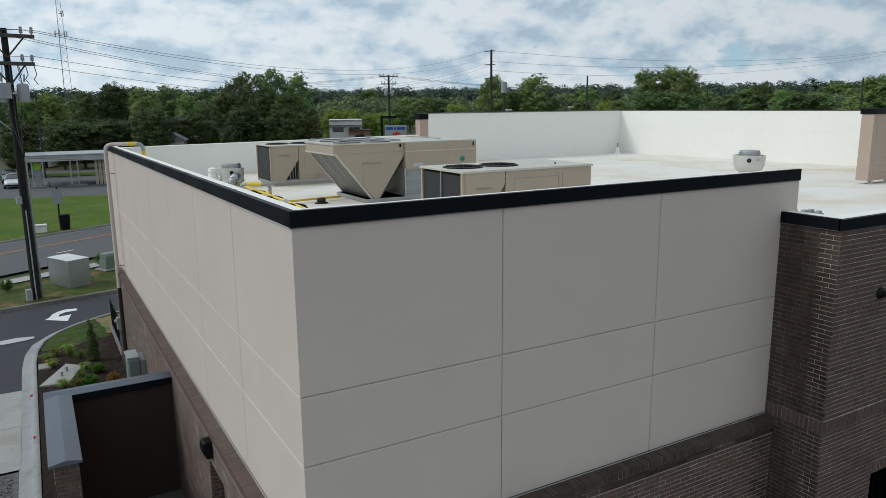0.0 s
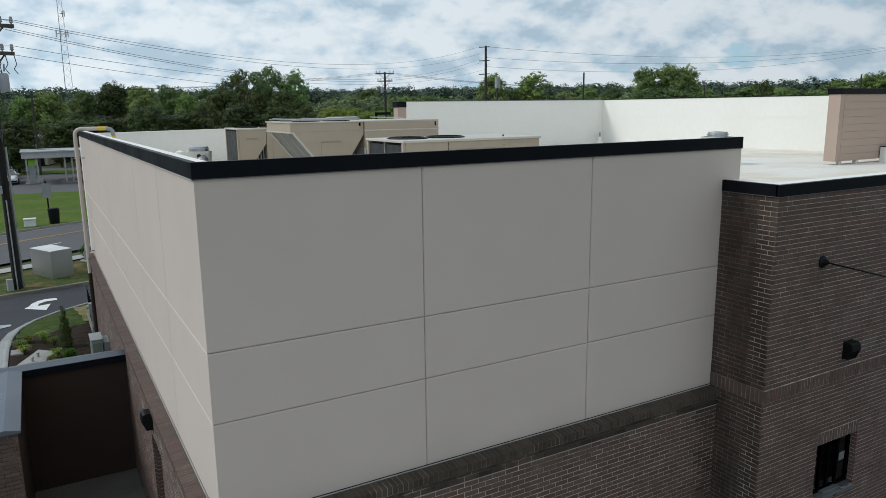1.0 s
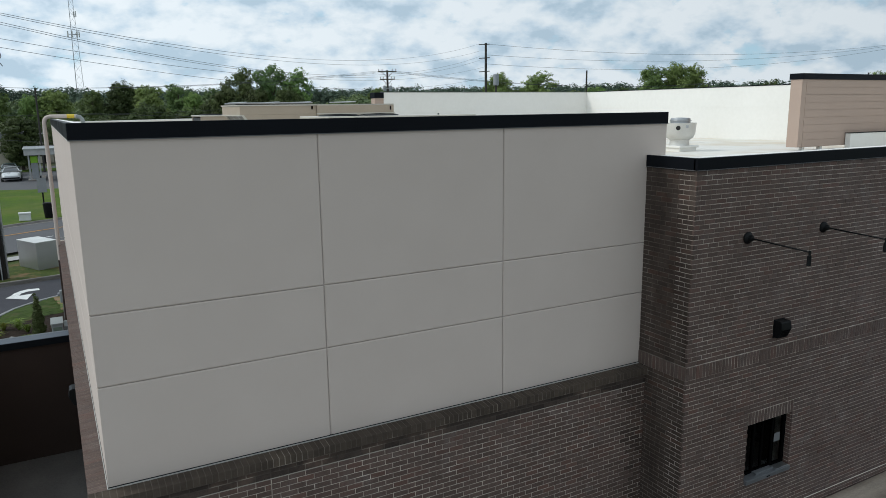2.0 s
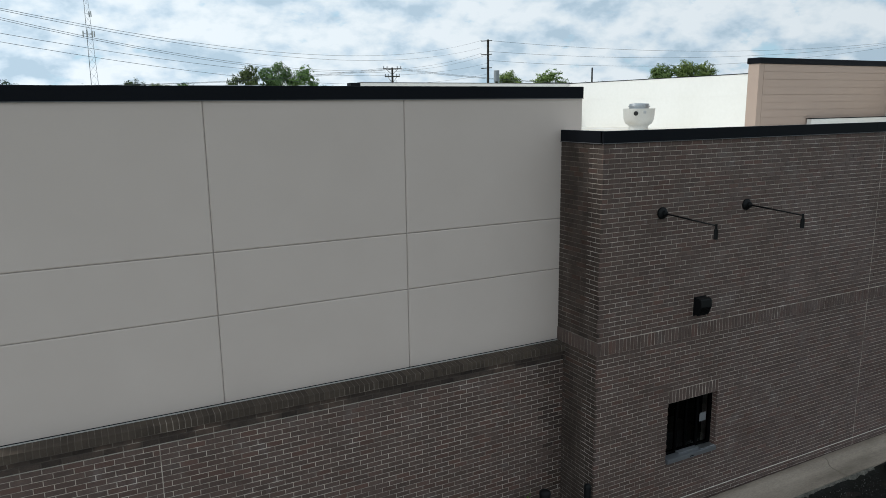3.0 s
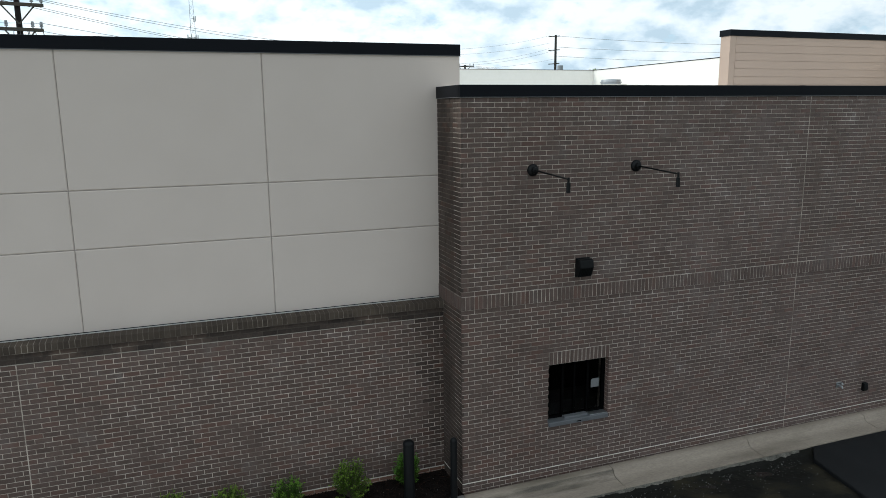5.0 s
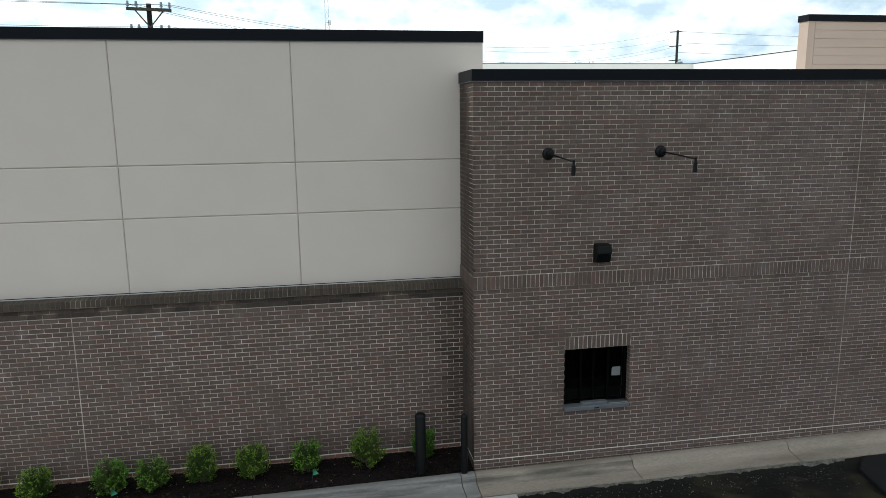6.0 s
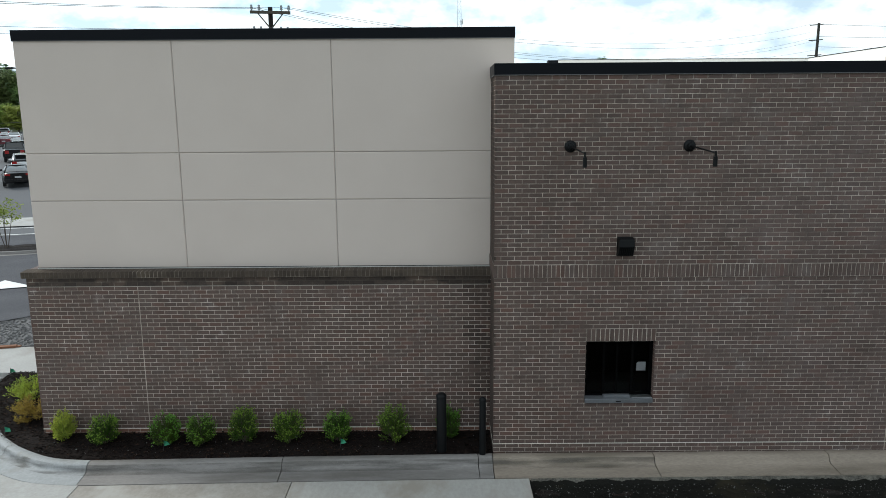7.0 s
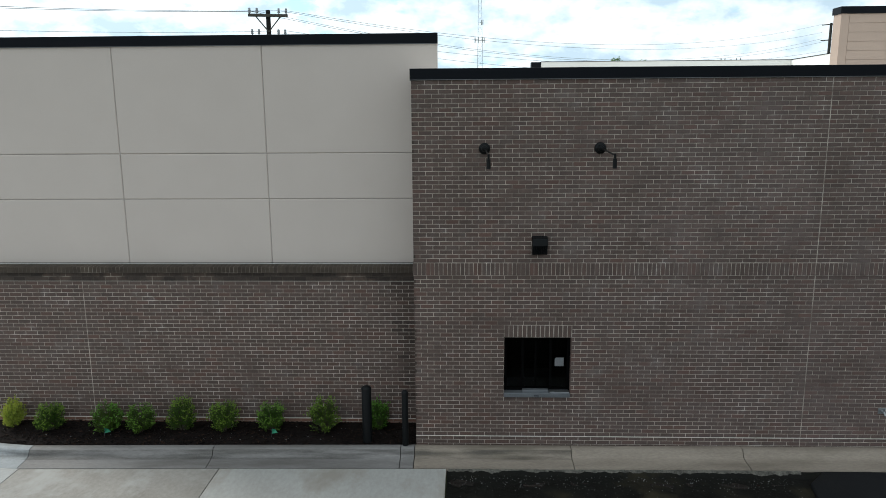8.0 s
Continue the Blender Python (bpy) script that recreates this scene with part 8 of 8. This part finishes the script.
def wire(a, b, sag, r=0.010, label="thin black overhead wire"):
    pts = [Vector(a).lerp(Vector(b), i / 24) - Vector((0, 0, sag * 4 * (i / 24) * (1 - i / 24))) for i in range(25)]
    tagged(part("power_line", Geo().tube(pts, r, 4), M_WIRE), label, "power line", "overhead wires")


px, py = -0.33, 34.95
for dx, dz, tx, tz, sag in ((0.98, 10.80, -0.8, 13.7, 1.9), (0.55, 10.80, -0.8, 12.9, 1.84), (-0.55, 10.75, -0.8, 12.3, 2.32), (-0.95, 10.75, 0.2, 12.2, 2.42), (0.9, 9.75, 0.0, 11.2, 1.63), (0.5, 9.45, 0.0, 10.0, 1.54), (0.0, 5.6, 0.0, 7.9, 2.2)):
    wire((px + dx, py + dx * 0.2, dz), (46.95 + tx, 70.35, tz), sag, 0.011)
    wire((px + dx, py + dx * 0.2, dz), (-38 + tx, 8, dz + 0.4), 1.0)
for z0, z1, sag in ((13.7, 17.25, 2.24), (12.5, 17.5, 2.31), (11.5, 17.85, 2.77)):
    wire((46.95, 70.35, z0), (130.0, 58.0, z1), sag, 0.018)
wire((46.95, 70.35, 8.2), (130.0, 58.0, 9.0), 1.0, 0.012)
for dx in (-1.3, 0, 1.3):
    wire((46.67 + dx, 96.9, 12.0), (-30 + dx, 112, 11.4), 2.0, 0.02)
    wire((46.67 + dx, 96.9, 12.0), (120 + dx, 96, 11.0), 1.6, 0.02)
wire((46.6, 96.9, 8.2), (-40, 110, 8.0), 1.8, 0.02)
wire((46.6, 96.9, 7.4), (140, 96, 7.6), 1.2, 0.05)
wire((1.4, 100.0, 6.9), (46.95, 70.35, 6.6), 0.9, 0.018)

# lattice mast
mast = thing("radio_mast", 16.8, 351.6, -0.6, "tall steel lattice radio mast with antenna clusters", "mast")
w = lambda z: 2.3 - 1.7 * min(1, z / 75)
for a in range(3):
    c, s = math.cos(a * 2.094), math.sin(a * 2.094)
    part("leg", Geo().cyl((w(0) * c, w(0) * s, 0), (w(75) * c, w(75) * s, 75), 0.09, 0.06, 6), M_STEEL, mast)
for i in range(22):
    z0, z1 = i * 3.4, (i + 1) * 3.4
    for a in range(3):
        p, q = a * 2.094, (a + 1) * 2.094
        part("brace", Geo().tube([(w(z0) * math.cos(p), w(z0) * math.sin(p), z0), (w(z1) * math.cos(q), w(z1) * math.sin(q), z1)], 0.04, 4), M_STEEL, mast)
for z, r in ((39.7, 2.3), (48, 1.7)):
    for a in range(7 if z < 45 else 2):
        c, s = math.cos(a * 0.9), math.sin(a * 0.9)
        part("antenna", Geo().box(r * c - 0.22, r * s - 0.22, z - 1.2, r * c + 0.22, r * s + 0.22, z + 1.2), M_CANOPY, mast)
        part("antenna_arm", Geo().tube([(0, 0, z), (r * c, r * s, z)], 0.09, 5), M_STEEL, mast)

# sign and shops beyond the back parapet
sg = thing("bank_sign", 37.5, 76.3, -0.6, "grey bank sign board with dark blue bars and a red emblem", "sign")
part("post", Geo().box(-1.75, -0.1, 0, -1.45, 0.2, 7.1).box(-1.75, -0.1, 6.8, 0.1, 0.2, 7.1), M_BLACK, sg)
part("board", Geo().box(-1.28, -0.15, 4.65, 1.28, 0.15, 6.02), M_SIGNGREY, sg, bevel=0.03)
part("lettering_bar", Geo().box(-1.1, -0.17, 5.50, -0.3, -0.151, 5.80).box(-0.2, -0.17, 5.50, 0.05, -0.151, 5.80).box(0.15, -0.17, 5.50, 1.1, -0.151, 5.80), M_BLUE, sg, "dark blue lettering bars")
part("emblem", Geo().prism([(-0.45, 4.90), (0.05, 4.80), (0.65, 5.05), (0.2, 5.30), (-0.2, 5.15)], "y", -0.17, -0.151), M_RED, sg, "red emblem")
part("support", Geo().box(-0.15, -0.1, 0, 0.15, 0.1, 4.66), M_BLACK, sg)
sg.matrix_basis = pose(37.5, 76.3, -0.6, 0, 0, -26)
for x, y, w_, d, h, wall, roof, lb in [(42.3, 110.2, 5.2, 7, 6.1, M_PARAPET, M_CANOPY, "small white flat-roofed shop"), (43.9, 105.8, 3.3, 3.4, 4.6, M_FARBRICK, M_BLACK, "brick shop with a dark awning"), (3.0, 128, 16, 9, 4.4, M_FARBRICK, M_FARROOF, "brick house with a grey shingle roof"),
                                       (20.0, 150, 22, 10, 5.6, M_FARWALL, M_FARROOF, "long low commercial building"), (14, 112, 6, 5, 3.6, M_FARWALL, M_FARROOF, "small shed with a grey roof"), (-9.0, 122, 12, 8, 3.4, M_FARWALL, M_FARROOF, "low tan building behind the boundary wall")]:
    b = thing("shop_building", x, y, -0.6, lb, "building", "buildings beyond the road", turn=-22 if x > 40 else -14)
    rise = 0.06 if x > 40 else 1.1
    part("wall", Geo().box(0, 0, 0, w_, d, h), wall, b)
    ov = 0.1 if x > 40 else 0.4
    part("roof", Geo().prism([(-ov, h), (w_ + ov, h), (w_ * (0.98 if x > 40 else 0.75), h + rise), (w_ * (0.02 if x > 40 else 0.25), h + rise)], "y", -0.4, d + 0.4), roof, b)
    for i in range(int(w_ // 3)):
        part("window", Geo().box(0.8 + i * 3, -0.04, 1.0, 2.3 + i * 3, 0.02, 2.6), M_CARGLASS, b)
    part("door", Geo().box(w_ - 1.4, -0.05, 0, w_ - 0.5, 0.02, 2.2), M_BLACK, b)
    if x > 40:
        part("awning", Geo().prism([(-0.5, h - 1.05), (-0.02, h - 0.75), (-0.02, h - 1.05)], "x", 0.0, w_), M_FARROOF, b, "dark sloped awning")
        for i in range(2):
            part("upper_window", Geo().box(0.5 + i * w_ * 0.5, -0.03, h - 1.9, 0.2 + (i + 0.8) * w_ * 0.5, 0.02, h - 1.15), M_CARGLASS, b)

# ---- brickwork, brick by brick ----
def brick_verts(u0, u1, z0, z1, d0, to_world, depth=0.03, e=0.0025):
    """A brick with eased front edges, without a back."""
    a = [(u0 + e, d0, z0 + e), (u1 - e, d0, z0 + e), (u1 - e, d0, z1 - e), (u0 + e, d0, z1 - e)]
    b = [(u0, d0 + e, z0), (u1, d0 + e, z0), (u1, d0 + e, z1), (u0, d0 + e, z1)]
    c = [(u0, depth, z0), (u1, depth, z0), (u1, depth, z1), (u0, depth, z1)]
    return [to_world(*p) for p in a + b + c]


BRICK_FACES = [(0, 1, 2, 3)] + [(4 + k, 4 + (k + 1) % 4, (k + 1) % 4, k) for k in range(4)] + [(8 + k, 8 + (k + 1) % 4, 4 + (k + 1) % 4, 4 + k) for k in range(4)]


def lay(u0, u1, z0, z1, holes=(), joints=(), bands=(), odd=0, course=COURSE):
    """Running bond over a wall face: (u0, u1, z0, z1, whole) for each brick. holes: boxes left free; joints: upright control joints; bands: z spans left free."""
    out = []
    n = int(round((z1 - z0) / course))
    for c in range(n):
        a, b = z0 + c * course + JOINT / 2, z0 + (c + 1) * course - JOINT / 2
        if b > z1 + 0.004 or any(a < t - 0.004 and b > s + 0.004 for s, t in bands):
            continue
        edges = [u0] + sorted(joints) + [u1]
        for k in range(len(edges) - 1):
            s, t = edges[k], edges[k + 1]
            x = s - (LEN / 2 if (c + odd) % 2 else 0.0)
            while x < t - 0.02:
                p, q = max(x, s) + JOINT / 2 * (x > s or k > 0), min(x + LEN, t) - JOINT / 2 * (x + LEN < t or k < len(edges) - 2)
                x += LEN
                spans = [(p, q)]
                for h0, h1, g0, g1 in holes:
                    if a < g1 - 0.004 and b > g0 + 0.004:
                        nxt = []
                        for m0, m1 in spans:
                            if m1 <= h0 or m0 >= h1:
                                nxt.append((m0, m1))
                            else:
                                if m0 < h0 - 0.01:
                                    nxt.append((m0, h0))
                                if m1 > h1 + 0.01:
                                    nxt.append((h1, m1))
                        spans = nxt
                for m0, m1 in spans:
                    if m1 - m0 > 0.015:
                        out.append((m0, m1, a, b, abs(m1 - m0 - (LEN - JOINT)) < 0.002))
    return out


STRETCHER = Geo()
STRETCHER.v = brick_verts(0, LEN - JOINT, 0, COURSE - JOINT, 0.0, lambda u, d, z: (u, d, z))
STRETCHER.f = BRICK_FACES
STRETCHER = STRETCHER.mesh("brick", M_BRICK)
rb = random.Random(11)


DARK_STRETCHER = STRETCHER.copy()
DARK_STRETCHER.materials[0] = M_BRICK_DARK


def build_bricks(parent, bricks, to_world, place, near, mat=None, count=300, mesh=STRETCHER):
    """Whole bricks for which near(u, z) holds become parts of their own; the rest is one mesh."""
    g, made = Geo(), 0
    for u0, u1, z0, z1, whole in bricks:
        d = rb.uniform(-0.0015, 0.0015)
        if whole and made < count and near(u0, z0):
            ob = new("brick", mesh)
            ob.parent = parent
            ob.matrix_basis = place(u0, d, z0)
            made += 1
        else:
            s = len(g.v)
            g.v += brick_verts(u0, u1, z0, z1, d, to_world)
            g.f += [tuple(s + i for i in f) for f in BRICK_FACES]
    me = bpy.data.meshes.new("brickwork")
    me.from_pydata(g.v, [], g.f)
    me.materials.append(mat or M_BRICK_RUN)
    ob = new("brickwork", me)
    ob.parent = parent
    ob["kind"] = "stuff"


def soldiers(parent, u0, u1, z0, z1, to_world, d=-0.012, width=COURSE, near=None, place=None):
    """A course of upright bricks, each a part of its own."""
    h = z1 - z0 - JOINT
    sg_ = Geo()
    sg_.v = brick_verts(0, width - JOINT, 0, h, 0.0, lambda u, dd, z: (u, dd, z), depth=0.045)
    sg_.f = BRICK_FACES
    me = sg_.mesh("soldier_brick", M_BRICK)
    n = int((u1 - u0) / width)
    w = (u1 - u0) / n
    for i in range(n):
        ob = new("soldier_brick", me)
        ob.parent = parent
        ob.matrix_basis = place(u0 + i * w + JOINT / 2, d + rb.uniform(-0.002, 0.002), z0 + JOINT / 2)


S_W = lambda u, d, z: (u, BY + d, z)
S_P = lambda u, d, z: pose(u, BY + d, z)
BAND = (2.7851, 2.7851 + 3 * COURSE)
LINTEL = (WZ1, WZ1 + 3 * COURSE)
Z0 = 2.7851 - 43 * COURSE
LOW_ODD = 0
UPPER = (5.790 - BAND[1]) / 41
bricks = lay(BX, EAST - 0.4, Z0, BAND[0], holes=[(WX0 - 0.0, WX1 + 0.0, WZ0, WZ1), (WX0 - 0.0, WX1 + 0.01, LINTEL[0], LINTEL[1])], joints=[15.82], odd=LOW_ODD)
bricks += lay(BX, EAST - 0.4, BAND[1], 5.790, joints=[15.82], course=UPPER)
build_bricks(main, bricks, S_W, S_P, lambda u, z: 9.6 < u < 13.3 and 0.3 < z < 2.6)
soldiers(main, BX - 0.01, EAST - 0.4, *BAND, S_W, -0.014, place=S_P)
soldiers(main, WX0, WX1 + 0.005, *LINTEL, S_W, -0.006, place=S_P)
part("band_mortar", Geo().box(BX - 0.004, BY - 0.0085, BAND[0], EAST - 0.4, BY + 0.004, BAND[1]), M_MORTAR, main)
part("band_mortar", Geo().box(WX0, BY - 0.0015, LINTEL[0] + 0.001, WX1 + 0.005, BY + 0.004, LINTEL[1]), M_MORTAR, main)
part("control_joint", Geo().box(15.812, BY + 0.001, -0.1, 15.828, BY + 0.012, 5.79), M_MORTAR, main)
# return wall, facing west: u runs from north to south
R_W = lambda u, d, z: (BX + d, EY - u, z)
R_P = lambda u, d, z: pose(BX + d, EY - u, z, 0, 0, -90)
bricks = lay(0.0, EY - BY, Z0, BAND[0], odd=1 - LOW_ODD) + lay(0.0, EY - BY, BAND[1], 5.790, odd=1, course=UPPER)
build_bricks(ret, bricks, R_W, R_P, lambda u, z: z > 1.6, M_BRICK_DARK, mesh=DARK_STRETCHER)
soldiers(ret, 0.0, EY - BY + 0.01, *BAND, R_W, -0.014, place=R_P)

part("band_mortar", Geo().box(BX - 0.0085, BY - 0.008, BAND[0], BX + 0.004, EY, BAND[1]), M_MORTAR_DARK, ret)
# low wall, south side
L_W = lambda u, d, z: (u, LY + d, z)
L_P = lambda u, d, z: pose(u, LY + d, z)
ZL = 0.018 - 3 * COURSE
LOWER = (2.502 - 0.018) / 36
bricks = lay(LX, BX + 0.01, ZL + 3 * COURSE, 2.502, joints=[3.79], odd=1, course=LOWER)
# bricks near the return take the darker tone, as painted corner shade
corner_shaded = lambda b: b[0] > 9.16 - 0.12 * (b[2] - 1.2) + 0.25 * noise.noise((b[0] * 3, b[2] * 2.2, 5))
build_bricks(low, [b for b in bricks if not corner_shaded(b)], L_W, L_P, lambda u, z: 4.6 < u and 1.2 < z < 2.5)
build_bricks(low, [b for b in bricks if corner_shaded(b)], L_W, L_P, lambda u, z: False, M_BRICK_CORNER_SHADE)
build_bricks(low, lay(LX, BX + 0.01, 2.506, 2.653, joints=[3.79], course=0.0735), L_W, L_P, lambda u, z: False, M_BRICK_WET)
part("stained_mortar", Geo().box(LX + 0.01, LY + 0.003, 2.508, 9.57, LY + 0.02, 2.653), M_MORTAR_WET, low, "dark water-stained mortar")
build_bricks(low, lay(LX, BX + 0.01, ZL, ZL + 3 * COURSE, joints=[3.79]), L_W, L_P, lambda u, z: False, M_BRICK_RED)
part("control_joint", Geo().box(3.783, LY + 0.001, -0.15, 3.797, LY + 0.012, 2.49), M_MORTAR, low)
# low wall, west side
N_W = lambda u, d, z: (LX + d, NORTH - u, z)
N_P = lambda u, d, z: pose(LX + d, NORTH - u, z, 0, 0, -90)
bricks = lay(0.0, NORTH - LY, ZL - 4 * COURSE, 2.659, holes=[(NORTH - 10.95, NORTH - 9.95, -0.3, 2.10)], odd=1)
build_bricks(low_w, bricks, N_W, N_P, lambda u, z: u > 12 and 1.0 < z)

# sloped header cap under the stucco
def cap_bricks(parent, length, place, brick=M_BRICK_CAP, mortar=M_MORTAR_CAP):
    """Headers laid on a slope: top falls away from the wall."""
    g = Geo()
    w, deep = COURSE - JOINT, 0.200
    top = [(0.0, 2.772), (-deep, 2.756), (-deep, 2.661), (0.0, 2.661)]
    g.prism(top, "x", 0, w)
    me = g.mesh("cap_brick", brick)
    for i in range(int(length / COURSE)):
        ob = new("cap_brick", me)
        ob.parent = parent
        ob.matrix_basis = place(i * COURSE + JOINT / 2, rb.uniform(-0.001, 0.001))
    m = Geo().prism([(0.0, 2.7703), (-deep + 0.003, 2.7543), (-deep + 0.003, 2.6545), (0.0, 2.6545)], "x", 0, length)
    bed_ = part("cap_mortar", m, mortar, parent)
    bed_.matrix_basis = place(0, 0.0)


cap_bricks(low, 9.575 - (EX - 0.200), lambda u, d: pose(EX - 0.200 + u, EY + 0.001 + d, 0))
cap_bricks(low_w, 17.0, lambda u, d: pose(EX + 0.001 + d, EY + 17.0 - u, 0, 0, 0, -90), M_BRICK, M_MORTAR_DARK)
# outer brick face of the side enclosure
Q_W = lambda u, d, z: (-0.17 + d, 14.62 - u, z)
enc_b = lay(0.0, 3.2, -0.4, 2.31)
build_bricks(enc, enc_b, Q_W, lambda u, d, z: pose(-0.17 + d, 14.62 - u, z, 0, 0, -90), lambda u, z: False)
V_W = lambda u, d, z: (-0.17 + u, 11.41 + d, z)
build_bricks(enc, lay(0.0, 0.34, -0.4, 2.31, odd=1), V_W, lambda u, d, z: pose(-0.17 + u, 11.41 + d, z), lambda u, z: True)
